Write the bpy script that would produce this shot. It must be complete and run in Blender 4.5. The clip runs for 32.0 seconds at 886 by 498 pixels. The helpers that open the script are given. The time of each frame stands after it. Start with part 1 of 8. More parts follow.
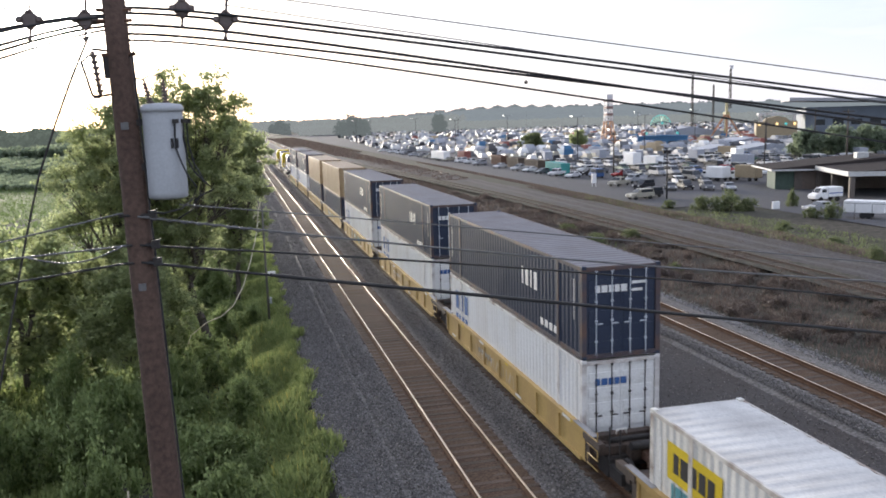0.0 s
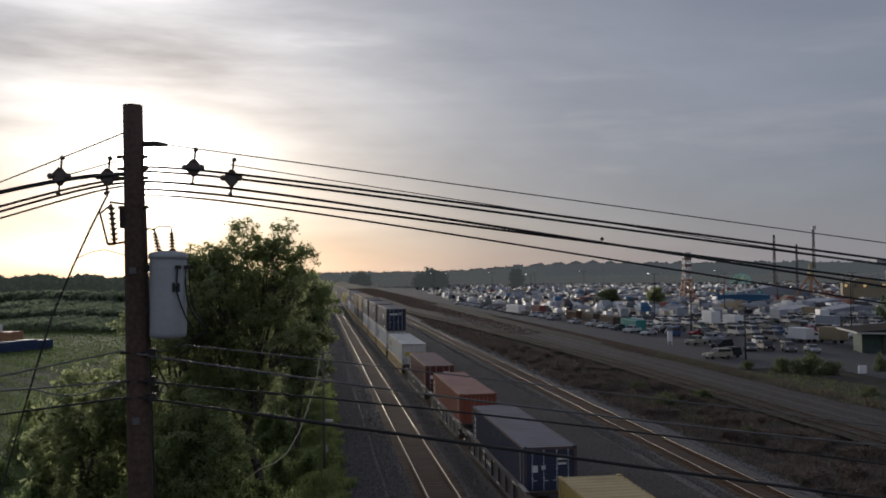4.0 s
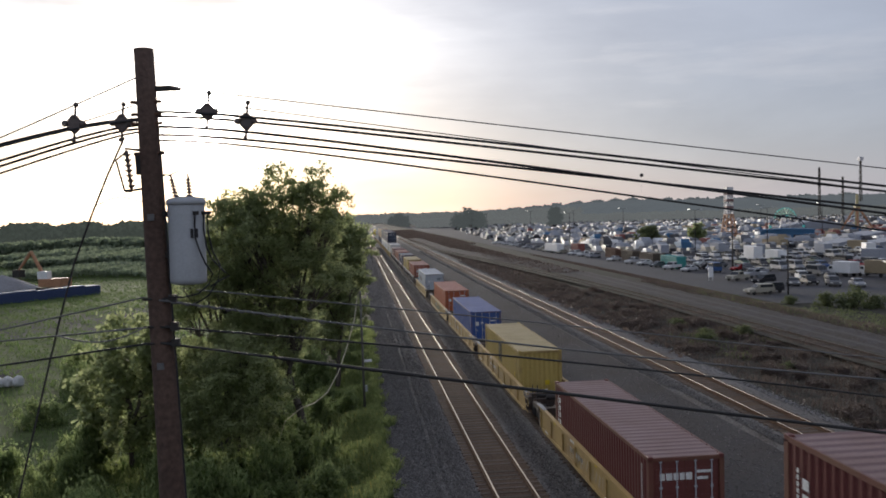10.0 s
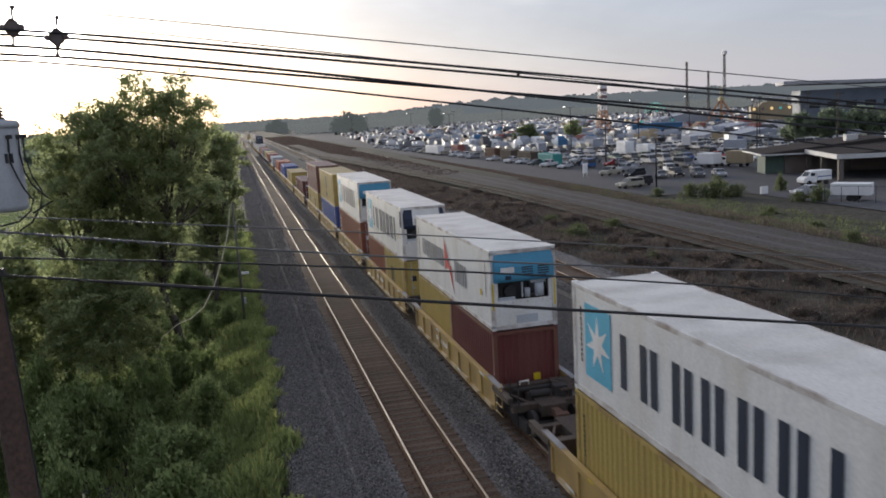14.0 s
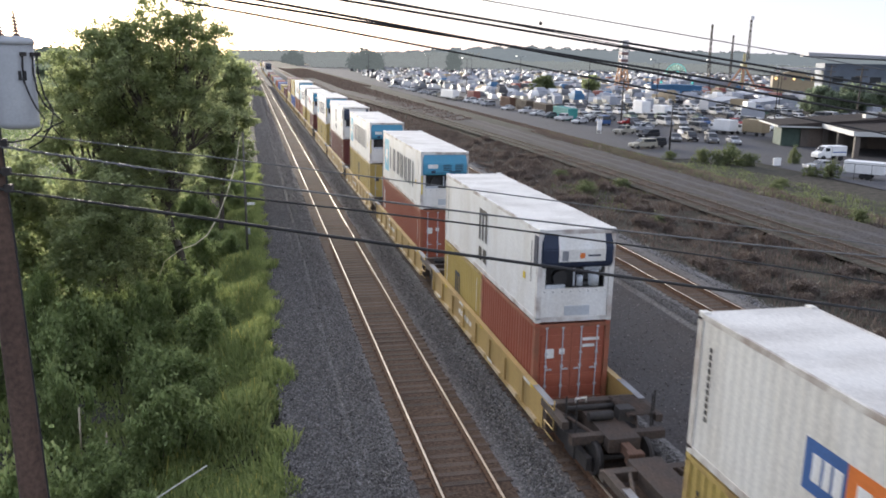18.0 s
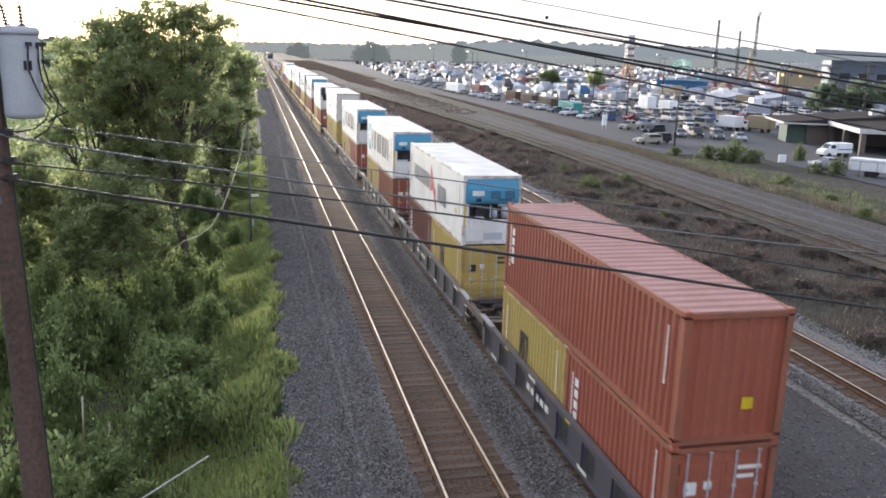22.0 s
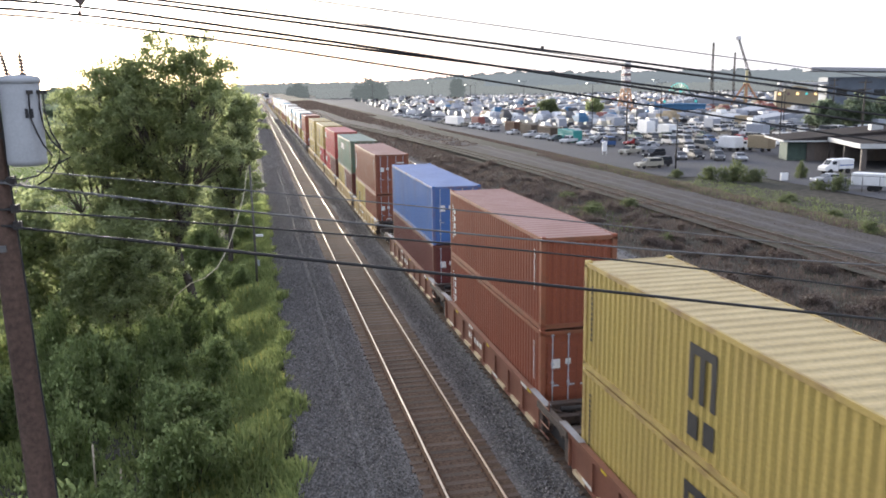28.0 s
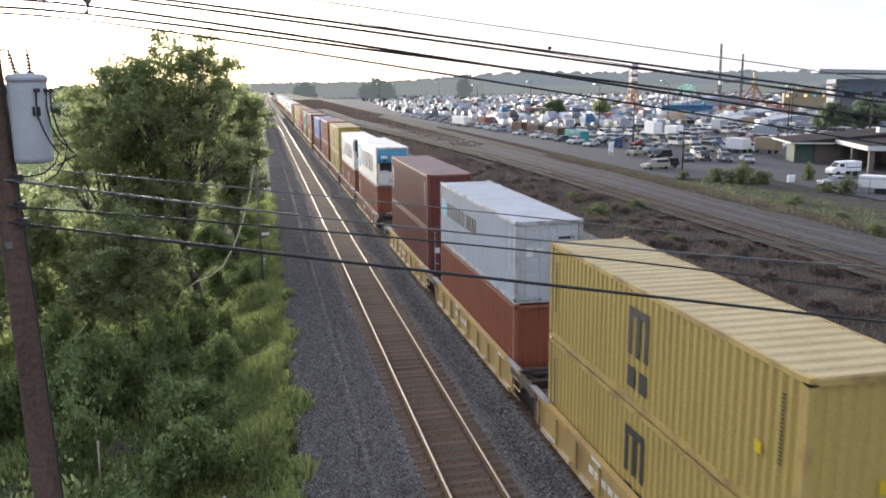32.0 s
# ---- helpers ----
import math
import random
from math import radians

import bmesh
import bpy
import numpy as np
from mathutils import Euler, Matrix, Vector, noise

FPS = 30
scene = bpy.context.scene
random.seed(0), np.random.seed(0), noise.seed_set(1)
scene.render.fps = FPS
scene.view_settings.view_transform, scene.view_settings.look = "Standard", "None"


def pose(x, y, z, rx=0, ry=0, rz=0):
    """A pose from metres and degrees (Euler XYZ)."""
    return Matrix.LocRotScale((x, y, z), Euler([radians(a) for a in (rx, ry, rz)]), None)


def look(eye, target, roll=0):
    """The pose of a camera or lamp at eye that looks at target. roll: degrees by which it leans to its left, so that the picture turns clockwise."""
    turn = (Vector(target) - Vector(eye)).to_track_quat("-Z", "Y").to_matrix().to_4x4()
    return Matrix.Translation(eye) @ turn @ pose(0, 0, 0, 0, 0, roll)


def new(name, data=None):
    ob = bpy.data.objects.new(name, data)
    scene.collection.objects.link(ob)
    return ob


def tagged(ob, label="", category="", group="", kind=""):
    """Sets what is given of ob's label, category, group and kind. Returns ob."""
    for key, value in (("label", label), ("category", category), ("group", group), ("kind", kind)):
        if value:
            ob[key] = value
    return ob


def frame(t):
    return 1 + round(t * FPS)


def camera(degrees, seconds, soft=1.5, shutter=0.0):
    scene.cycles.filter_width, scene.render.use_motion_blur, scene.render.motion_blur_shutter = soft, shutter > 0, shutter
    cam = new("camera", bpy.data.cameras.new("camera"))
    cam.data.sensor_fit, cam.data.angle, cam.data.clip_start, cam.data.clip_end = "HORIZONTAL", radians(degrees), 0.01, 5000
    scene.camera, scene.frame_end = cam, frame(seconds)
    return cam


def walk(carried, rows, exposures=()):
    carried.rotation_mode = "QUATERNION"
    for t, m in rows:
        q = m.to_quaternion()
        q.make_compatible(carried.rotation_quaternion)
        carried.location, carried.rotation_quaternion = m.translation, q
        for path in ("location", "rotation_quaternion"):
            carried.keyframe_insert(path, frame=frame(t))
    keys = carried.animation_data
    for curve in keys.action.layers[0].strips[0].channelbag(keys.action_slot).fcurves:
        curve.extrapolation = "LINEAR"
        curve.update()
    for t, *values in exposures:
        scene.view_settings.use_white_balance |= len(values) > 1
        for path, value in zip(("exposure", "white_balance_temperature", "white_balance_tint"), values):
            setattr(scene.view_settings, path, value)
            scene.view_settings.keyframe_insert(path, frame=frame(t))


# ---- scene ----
# ---------------- camera ----------------
cam = camera(55.7, 32.0, soft=1.75, shutter=0.12)
PATH = [
    (0, (-6.918, 0.625, 10.708), (-6.452, 2.546, 10.403), -1.6),
    (0.5, (-6.821, 0.223, 10.688), (-6.405, 2.162, 10.433), -1.3),
    (1, (-6.706, 0.075, 10.689), (-6.343, 2.028, 10.458), -3.5),
    (1.5, (-6.601, 0.237, 10.674), (-6.354, 2.214, 10.504), -2.2),
    (2, (-6.468, 0.225, 10.65), (-6.222, 2.208, 10.567), -2.4),
    (2.5, (-6.368, 0.137, 10.672), (-6.08, 2.114, 10.578), -2.6),
    (3, (-6.237, 0.128, 10.678), (-5.97, 2.11, 10.649), -1.9),
    (3.5, (-6.14, 0.023, 10.682), (-5.81, 1.995, 10.685), -1.4),
    (4, (-5.997, 0.003, 10.667), (-5.7, 1.98, 10.728), -0.4),
    (4.5, (-5.886, -0.063, 10.697), (-5.586, 1.914, 10.722), -1.0),
    (6.5, (-5.77, -0.109, 10.652), (-5.483, 1.87, 10.691), -3.2),
    (7, (-5.775, -0.081, 10.664), (-5.486, 1.898, 10.634), -2.6),
    (7.5, (-5.799, -0.068, 10.712), (-5.464, 1.888, 10.466), -1.4),
    (8, (-5.813, 0.008, 10.726), (-5.449, 1.956, 10.46), -1.7),
    (8.5, (-5.814, 0.032, 10.711), (-5.454, 1.985, 10.472), -2.6),
    (9, (-5.811, 0.0, 10.705), (-5.435, 1.95, 10.468), -4.0),
    (9.5, (-5.799, 0.058, 10.688), (-5.45, 2.016, 10.479), -3.0),
    (10, (-5.772, 0.149, 10.671), (-5.568, 2.137, 10.591), -1.5),
    (10.5, (-5.633, 0.157, 10.703), (-5.449, 2.146, 10.605), 0.2),
    (11, (-5.501, 0.13, 10.7), (-5.339, 2.12, 10.576), -1.3),
    (11.5, (-5.471, 0.0, 10.698), (-5.186, 1.978, 10.631), -2.7),
    (12, (-5.384, 0.08, 10.681), (-5.204, 2.07, 10.579), -2.8),
    (12.5, (-5.281, 0.097, 10.697), (-5.152, 2.089, 10.58), -2.4),
    (13, (-5.204, 0.036, 10.709), (-5.02, 2.021, 10.554), -1.7),
    (13.5, (-5.128, -0.259, 10.702), (-4.832, 1.708, 10.499), -1.8),
    (14, (-5.262, -0.083, 10.752), (-4.802, 1.837, 10.433), -3.3),
    (14.5, (-5.281, -0.067, 10.787), (-4.814, 1.84, 10.407), -2.0),
    (15, (-5.264, -0.099, 10.795), (-4.81, 1.807, 10.394), -1.8),
    (15.5, (-5.25, -0.218, 10.82), (-4.786, 1.678, 10.384), 0.3),
    (17.5, (-5.229, -0.268, 10.826), (-4.782, 1.628, 10.373), 0.8),
    (18, (-5.233, -0.199, 10.823), (-4.793, 1.7, 10.377), 1.2),
    (18.5, (-5.213, -0.272, 10.822), (-4.785, 1.627, 10.364), 1.5),
    (19, (-5.217, -0.254, 10.836), (-4.784, 1.643, 10.373), 1.7),
    (19.5, (-5.232, -0.259, 10.837), (-4.794, 1.635, 10.365), 1.9),
    (20, (-5.239, -0.195, 10.827), (-4.8, 1.701, 10.364), 1.6),
    (20.5, (-5.235, -0.184, 10.821), (-4.801, 1.714, 10.365), 1.6),
    (21, (-5.233, -0.202, 10.83), (-4.796, 1.695, 10.372), 1.6),
    (21.5, (-5.231, -0.219, 10.834), (-4.795, 1.676, 10.367), 1.8),
    (22, (-5.22, -0.238, 10.826), (-4.789, 1.66, 10.365), 1.7),
    (22.5, (-5.23, -0.23, 10.826), (-4.798, 1.667, 10.365), 1.8),
    (23, (-5.224, -0.234, 10.829), (-4.792, 1.663, 10.367), 1.7),
    (23.5, (-5.22, -0.272, 10.826), (-4.79, 1.626, 10.365), 1.5),
    (24, (-5.228, -0.225, 10.823), (-4.8, 1.675, 10.368), 0.9),
    (24.5, (-5.227, -0.168, 10.804), (-4.8, 1.741, 10.389), -0.6),
    (25, (-5.223, -0.185, 10.796), (-4.794, 1.727, 10.395), -0.9),
    (25.5, (-5.241, -0.119, 10.79), (-4.808, 1.796, 10.407), -1.4),
    (27.5, (-5.237, -0.109, 10.786), (-4.802, 1.805, 10.405), -1.7),
    (28, (-5.214, -0.207, 10.786), (-4.793, 1.71, 10.401), -0.8),
    (28.5, (-5.187, -0.254, 10.784), (-4.776, 1.664, 10.396), -0.5),
    (29, (-5.166, -0.309, 10.773), (-4.774, 1.614, 10.387), -0.6),
    (29.5, (-5.169, -0.29, 10.781), (-4.769, 1.631, 10.39), -0.5),
    (30, (-5.163, -0.325, 10.787), (-4.765, 1.596, 10.399), -0.4),
    (30.5, (-5.179, -0.281, 10.787), (-4.779, 1.641, 10.401), -0.5),
    (31, (-5.169, -0.306, 10.786), (-4.77, 1.616, 10.403), -0.4),
    (31.5, (-5.178, -0.261, 10.779), (-4.777, 1.66, 10.394), -0.6),
    (32, (-5.186, -0.276, 10.79), (-4.779, 1.644, 10.405), -0.5),
]
EXPOSURES = [(0, 0.65), (0.5, 0.4), (1.0, 0.1), (1.5, -0.35), (2.0, -0.75), (3.0, -1.1), (4.0, -1.35), (6.6, -1.65), (7.0, -1.55), (7.6, -1.0), (8.2, -0.55), (9.0, -0.2), (9.6, -0.35),
             (10.4, -0.75), (11.0, -0.9), (12.0, -1.15), (13.2, -1.05), (13.8, -0.45), (14.4, 0.0), (15.5, 0.25), (18.0, 0.65), (20.0, 0.8), (21.0, 0.7), (23.0, 1.08), (25.0, 0.95), (28.0, 0.85), (29.0, 0.6), (30.0, 0.4), (31.0, 0.65), (32.0, 0.7)]
walk(cam, [(t, look(eye, target, roll)) for t, eye, target, roll in PATH], EXPOSURES)

# ---------------- sky and sun ----------------
SUN_AZ, SUN_EL = -10.4, 6.4            # degrees right of the tracks' heading, and above the horizon
SUN_DIR = Vector((math.sin(radians(SUN_AZ)) * math.cos(radians(SUN_EL)), math.cos(radians(SUN_AZ)) * math.cos(radians(SUN_EL)), math.sin(radians(SUN_EL))))
world = bpy.data.worlds.new("evening_sky")
scene.world = world
world.use_nodes = True


def sky_nodes():
    nt = world.node_tree
    n, l = nt.nodes, nt.links
    n.clear()
    out = n.new("ShaderNodeOutputWorld")
    bg = n.new("ShaderNodeBackground")
    sky = n.new("ShaderNodeTexSky")
    sky.sky_type = 'NISHITA'
    sky.sun_disc = False
    sky.sun_elevation, sky.sun_rotation = radians(SUN_EL), radians(SUN_AZ)
    sky.air_density, sky.dust_density, sky.ozone_density = 1.0, 1.0, 1.5
    co = n.new("ShaderNodeTexCoord")
    sep = n.new("ShaderNodeSeparateXYZ")
    l.new(co.outputs["Generated"], sep.inputs[0])

    def math_node(op, a, b=None, clamp=False):
        m = n.new("ShaderNodeMath")
        m.operation, m.use_clamp = op, clamp
        for k, v in enumerate((a, b)):
            if v is None:
                continue
            if isinstance(v, (int, float)):
                m.inputs[k].default_value = v
            else:
                l.new(v, m.inputs[k])
        return m.outputs[0]

    # flat cloud sheet: the direction projected on a layer overhead
    zz = math_node('ADD', math_node('MAXIMUM', sep.outputs[2], 0.0), 0.26)
    cu, cv = math_node('DIVIDE', sep.outputs[0], zz), math_node('DIVIDE', sep.outputs[1], zz)
    comb = n.new("ShaderNodeCombineXYZ")
    l.new(cu, comb.inputs[0]), l.new(cv, comb.inputs[1])
    big = n.new("ShaderNodeTexNoise")
    big.inputs["Scale"].default_value, big.inputs["Detail"].default_value, big.inputs["Roughness"].default_value = 0.55, 9, 0.55
    big.inputs["Distortion"].default_value = 0.35
    l.new(comb.outputs[0], big.inputs["Vector"])
    ramp = n.new("ShaderNodeValToRGB")
    ramp.color_ramp.elements[0].position, ramp.color_ramp.elements[0].color = 0.38, (0.35, 0.378, 0.495, 1)
    ramp.color_ramp.elements[1].position, ramp.color_ramp.elements[1].color = 0.64, (0.535, 0.575, 0.71, 1)
    l.new(big.outputs["Fac"], ramp.inputs[0])
    # nearness to the veiled sun
    dot = n.new("ShaderNodeVectorMath")
    dot.operation = 'DOT_PRODUCT'
    dot.inputs[1].default_value = SUN_DIR
    l.new(co.outputs["Generated"], dot.inputs[0])
    d = math_node('MAXIMUM', dot.outputs["Value"], 0.0)
    wide, near = math_node('POWER', d, 14.0), math_node('POWER', d, 120.0)
    core = math_node('POWER', d, 2500.0)
    glow = math_node('ADD', math_node('ADD', math_node('MULTIPLY', wide, 0.5), math_node('MULTIPLY', near, 1.5)), math_node('MULTIPLY', core, 25.0))
    dot2 = n.new("ShaderNodeVectorMath")
    dot2.operation = 'DOT_PRODUCT'
    dot2.inputs[1].default_value = (SUN_DIR + Vector((-0.1, 0.0, 0.2))).normalized()
    l.new(co.outputs["Generated"], dot2.inputs[0])
    high = math_node('POWER', math_node('MAXIMUM', dot2.outputs["Value"], 0.0), 26.0)
    glow = math_node('ADD', glow, math_node('MULTIPLY', high, 0.75))
    # thin bright flecks of cloud, drawn out sideways
    mp = n.new("ShaderNodeMapping")
    mp.inputs["Scale"].default_value = (0.9, 0.9, 6.0)
    l.new(co.outputs["Generated"], mp.inputs[0])
    fleck = n.new("ShaderNodeTexNoise")
    fleck.inputs["Scale"].default_value, fleck.inputs["Detail"].default_value, fleck.inputs["Roughness"].default_value = 3.2, 8, 0.55
    l.new(mp.outputs[0], fleck.inputs["Vector"])
    fr = n.new("ShaderNodeMapRange")
    fr.inputs["From Min"].default_value, fr.inputs["From Max"].default_value, fr.inputs["To Max"].default_value = 0.56, 0.74, 0.22
    l.new(fleck.outputs["Fac"], fr.inputs["Value"])
    # ragged cloud breaks up the glow
    patch = math_node('ADD', math_node('MULTIPLY', big.outputs["Fac"], 1.7), math_node('MULTIPLY', fleck.outputs["Fac"], 2.3))
    glow = math_node('MULTIPLY', glow, math_node('MAXIMUM', math_node('SUBTRACT', patch, 1.05), 0.15))
    tint = n.new("ShaderNodeMix")
    tint.data_type, tint.blend_type = 'RGBA', 'MULTIPLY'
    tint.inputs["Factor"].default_value = 1.0
    cg = n.new("ShaderNodeCombineXYZ")
    for k in range(3):
        l.new(glow, cg.inputs[k])
    l.new(cg.outputs[0], tint.inputs["A"])
    low = n.new("ShaderNodeMix")
    low.data_type = 'RGBA'
    l.new(math_node('MULTIPLY', sep.outputs[2], 4.0, True), low.inputs["Factor"])
    low.inputs["A"].default_value, low.inputs["B"].default_value = (1.06, 0.95, 0.80, 1), (0.98, 0.965, 0.95, 1)
    l.new(low.outputs["Result"], tint.inputs["B"])
    # pale haze towards the horizon
    haze = math_node('POWER', math_node('SUBTRACT', 1.0, math_node('MAXIMUM', sep.outputs[2], 0.0), True), 14.0)
    hz = n.new("ShaderNodeMix")
    hz.data_type = 'RGBA'
    l.new(math_node('MULTIPLY', haze, 0.8), hz.inputs["Factor"])
    l.new(ramp.outputs[0], hz.inputs["A"])
    hz.inputs["B"].default_value = (0.455, 0.50, 0.625, 1)
    add1 = n.new("ShaderNodeMix")
    add1.data_type, add1.blend_type = 'RGBA', 'ADD'
    add1.inputs["Factor"].default_value = 1.0
    l.new(hz.outputs["Result"], add1.inputs["A"]), l.new(tint.outputs["Result"], add1.inputs["B"])
    skym = n.new("ShaderNodeMix")
    skym.data_type, skym.blend_type = 'RGBA', 'ADD'
    skym.inputs["Factor"].default_value = 0.035
    l.new(add1.outputs["Result"], skym.inputs["A"]), l.new(sky.outputs[0], skym.inputs["B"])
    cf = n.new("ShaderNodeCombineXYZ")
    lit = math_node('MULTIPLY', fr.outputs[0], math_node('ADD', math_node('MULTIPLY', wide, 1.6), 0.5))
    l.new(lit, cf.inputs[0]), l.new(math_node('MULTIPLY', lit, 0.84), cf.inputs[1]), l.new(math_node('MULTIPLY', lit, 0.68), cf.inputs[2])
    fin = n.new("ShaderNodeMix")
    fin.data_type, fin.blend_type = 'RGBA', 'ADD'
    fin.inputs["Factor"].default_value = 1.0
    l.new(skym.outputs["Result"], fin.inputs["A"]), l.new(cf.outputs[0], fin.inputs["B"])
    l.new(fin.outputs["Result"], bg.inputs[0])
    bg.inputs[1].default_value = 1.14
    l.new(bg.outputs[0], out.inputs[0])


sky_nodes()
sun = new("sun", bpy.data.lights.new("sun", 'SUN'))
sun.data.energy, sun.data.angle, sun.data.color = 4.5, radians(18), (1.0, 0.91, 0.79)
sun.matrix_world = look((0, 0, 60), Vector((0, 0, 60)) - SUN_DIR)

# ---------------- materials ----------------
MATS = {}


def mat(name, color, rough=0.7, metal=0.0, var=0.25, scale=3.0, fine=40.0, bump=0.15, dirt=None, dirt_amount=0.35, streak=0.0, rand=0.0, spec=0.5, emit=0.0, island=0.0):
    """A painted, dusty or earthen surface: colour varied at two scales, with dirt and relief."""
    if name in MATS:
        return MATS[name]
    m = MATS[name] = bpy.data.materials.new(name)
    m.use_nodes = True
    nt = m.node_tree
    n, l = nt.nodes, nt.links
    b = n["Principled BSDF"]
    b.inputs["Metallic"].default_value = metal
    b.inputs["Specular IOR Level"].default_value = spec
    co = n.new("ShaderNodeTexCoord")
    n1, n2 = n.new("ShaderNodeTexNoise"), n.new("ShaderNodeTexNoise")
    n1.inputs["Scale"].default_value, n1.inputs["Detail"].default_value = scale, 5
    n2.inputs["Scale"].default_value, n2.inputs["Detail"].default_value = fine, 4
    if streak:
        mp = n.new("ShaderNodeMapping")
        mp.inputs["Scale"].default_value = (1, 1, streak)
        l.new(co.outputs["Object"], mp.inputs[0]), l.new(mp.outputs[0], n1.inputs["Vector"])
    else:
        l.new(co.outputs["Object"], n1.inputs["Vector"])
    l.new(co.outputs["Object"], n2.inputs["Vector"])
    mix = n.new("ShaderNodeMix")
    mix.data_type = 'RGBA'
    c = Vector(color)
    dcol = Vector(dirt) if dirt else c * 0.55
    mix.inputs["A"].default_value = (*c, 1)
    mix.inputs["B"].default_value = (*dcol, 1)
    r1 = n.new("ShaderNodeMapRange")
    r1.inputs["From Min"].default_value, r1.inputs["From Max"].default_value = 0.42, 0.72
    r1.inputs["To Max"].default_value = dirt_amount
    l.new(n1.outputs["Fac"], r1.inputs["Value"]), l.new(r1.outputs[0], mix.inputs["Factor"])
    hsv = n.new("ShaderNodeHueSaturation")
    r2 = n.new("ShaderNodeMapRange")
    r2.inputs["From Min"].default_value, r2.inputs["From Max"].default_value = 0.3, 0.7
    r2.inputs["To Min"].default_value, r2.inputs["To Max"].default_value = 1 - var, 1 + var
    l.new(n2.outputs["Fac"], r2.inputs["Value"])
    val = r2.outputs[0]
    if rand or island:
        if rand:
            src = n.new("ShaderNodeObjectInfo").outputs["Random"]
        else:
            src = n.new("ShaderNodeNewGeometry").outputs["Random Per Island"]
        r3 = n.new("ShaderNodeMapRange")
        amt = rand or island
        r3.inputs["To Min"].default_value, r3.inputs["To Max"].default_value = 1 - amt, 1 + amt
        l.new(src, r3.inputs["Value"])
        mu = n.new("ShaderNodeMath")
        mu.operation = 'MULTIPLY'
        l.new(val, mu.inputs[0]), l.new(r3.outputs[0], mu.inputs[1])
        val = mu.outputs[0]
    l.new(val, hsv.inputs["Value"]), l.new(mix.outputs["Result"], hsv.inputs["Color"])
    l.new(hsv.outputs[0], b.inputs["Base Color"])
    rr = n.new("ShaderNodeMapRange")
    rr.inputs["To Min"].default_value, rr.inputs["To Max"].default_value = max(rough - 0.12, 0.05), min(rough + 0.12, 1)
    l.new(n1.outputs["Fac"], rr.inputs["Value"]), l.new(rr.outputs[0], b.inputs["Roughness"])
    if bump:
        bp = n.new("ShaderNodeBump")
        bp.inputs["Strength"].default_value, bp.inputs["Distance"].default_value = bump, 0.03
        l.new(n2.outputs["Fac"], bp.inputs["Height"]), l.new(bp.outputs[0], b.inputs["Normal"])
    if emit:
        b.inputs["Emission Color"].default_value, b.inputs["Emission Strength"].default_value = (*color, 1), emit
    return m


def leaf_mat(name, color, tip, trans=0.66):
    m = MATS[name] = bpy.data.materials.new(name)
    m.use_nodes = True
    n, l = m.node_tree.nodes, m.node_tree.links
    b, out = n["Principled BSDF"], n["Material Output"]
    geo = n.new("ShaderNodeNewGeometry")
    ramp = n.new("ShaderNodeValToRGB")
    ramp.color_ramp.elements[0].color, ramp.color_ramp.elements[1].color = (*color, 1), (*tip, 1)
    l.new(geo.outputs["Random Per Island"], ramp.inputs[0])
    co, no = n.new("ShaderNodeTexCoord"), n.new("ShaderNodeTexNoise")
    no.inputs["Scale"].default_value = 0.5
    l.new(co.outputs["Object"], no.inputs["Vector"])
    r = n.new("ShaderNodeMapRange")
    r.inputs["To Min"].default_value, r.inputs["To Max"].default_value = 0.7, 1.3
    l.new(no.outputs["Fac"], r.inputs["Value"])
    hsv = n.new("ShaderNodeHueSaturation")
    l.new(r.outputs[0], hsv.inputs["Value"]), l.new(ramp.outputs[0], hsv.inputs["Color"])
    l.new(hsv.outputs[0], b.inputs["Base Color"])
    b.inputs["Roughness"].default_value = 0.55
    b.inputs["Specular IOR Level"].default_value = 0.25
    tr, mx = n.new("ShaderNodeBsdfTranslucent"), n.new("ShaderNodeMixShader")
    mx.inputs[0].default_value = trans
    thru = n.new("ShaderNodeMix")       # light that comes through a leaf is stronger and yellower
    thru.data_type, thru.blend_type = 'RGBA', 'MULTIPLY'
    thru.inputs["Factor"].default_value = 1.0
    l.new(hsv.outputs[0], thru.inputs["A"])
    thru.inputs["B"].default_value = (3.0, 3.0, 2.9, 1)
    l.new(thru.outputs["Result"], tr.inputs[0])
    l.new(b.outputs[0], mx.inputs[1]), l.new(tr.outputs[0], mx.inputs[2]), l.new(mx.outputs[0], out.inputs[0])
    return m


BALLAST = mat("ballast", (0.155, 0.148, 0.142), 0.95, var=0.55, scale=0.35, fine=9.0, bump=1.0, dirt=(0.10, 0.085, 0.075), dirt_amount=0.7, spec=0.08)
GRAVEL = mat("service_gravel", (0.165, 0.162, 0.163), 0.95, var=0.45, scale=0.25, fine=7.0, bump=0.8, dirt=(0.13, 0.12, 0.11), dirt_amount=0.6, spec=0.08)
CINDER = mat("dark_cinder", (0.076, 0.072, 0.071), 0.95, var=0.35, scale=0.2, fine=11.0, bump=0.5, dirt=(0.065, 0.055, 0.05), dirt_amount=0.8, spec=0.08)
EARTH = mat("weedy_earth", (0.06, 0.058, 0.045), 0.95, var=0.35, scale=0.05, fine=1.5, bump=0.6, dirt=(0.075, 0.066, 0.055), dirt_amount=0.8, spec=0.08)
MEADOW = mat("meadow", (0.085, 0.108, 0.042), 0.9, var=0.3, scale=0.03, fine=0.9, bump=0.6, dirt=(0.07, 0.085, 0.04), dirt_amount=0.9, spec=0.08)
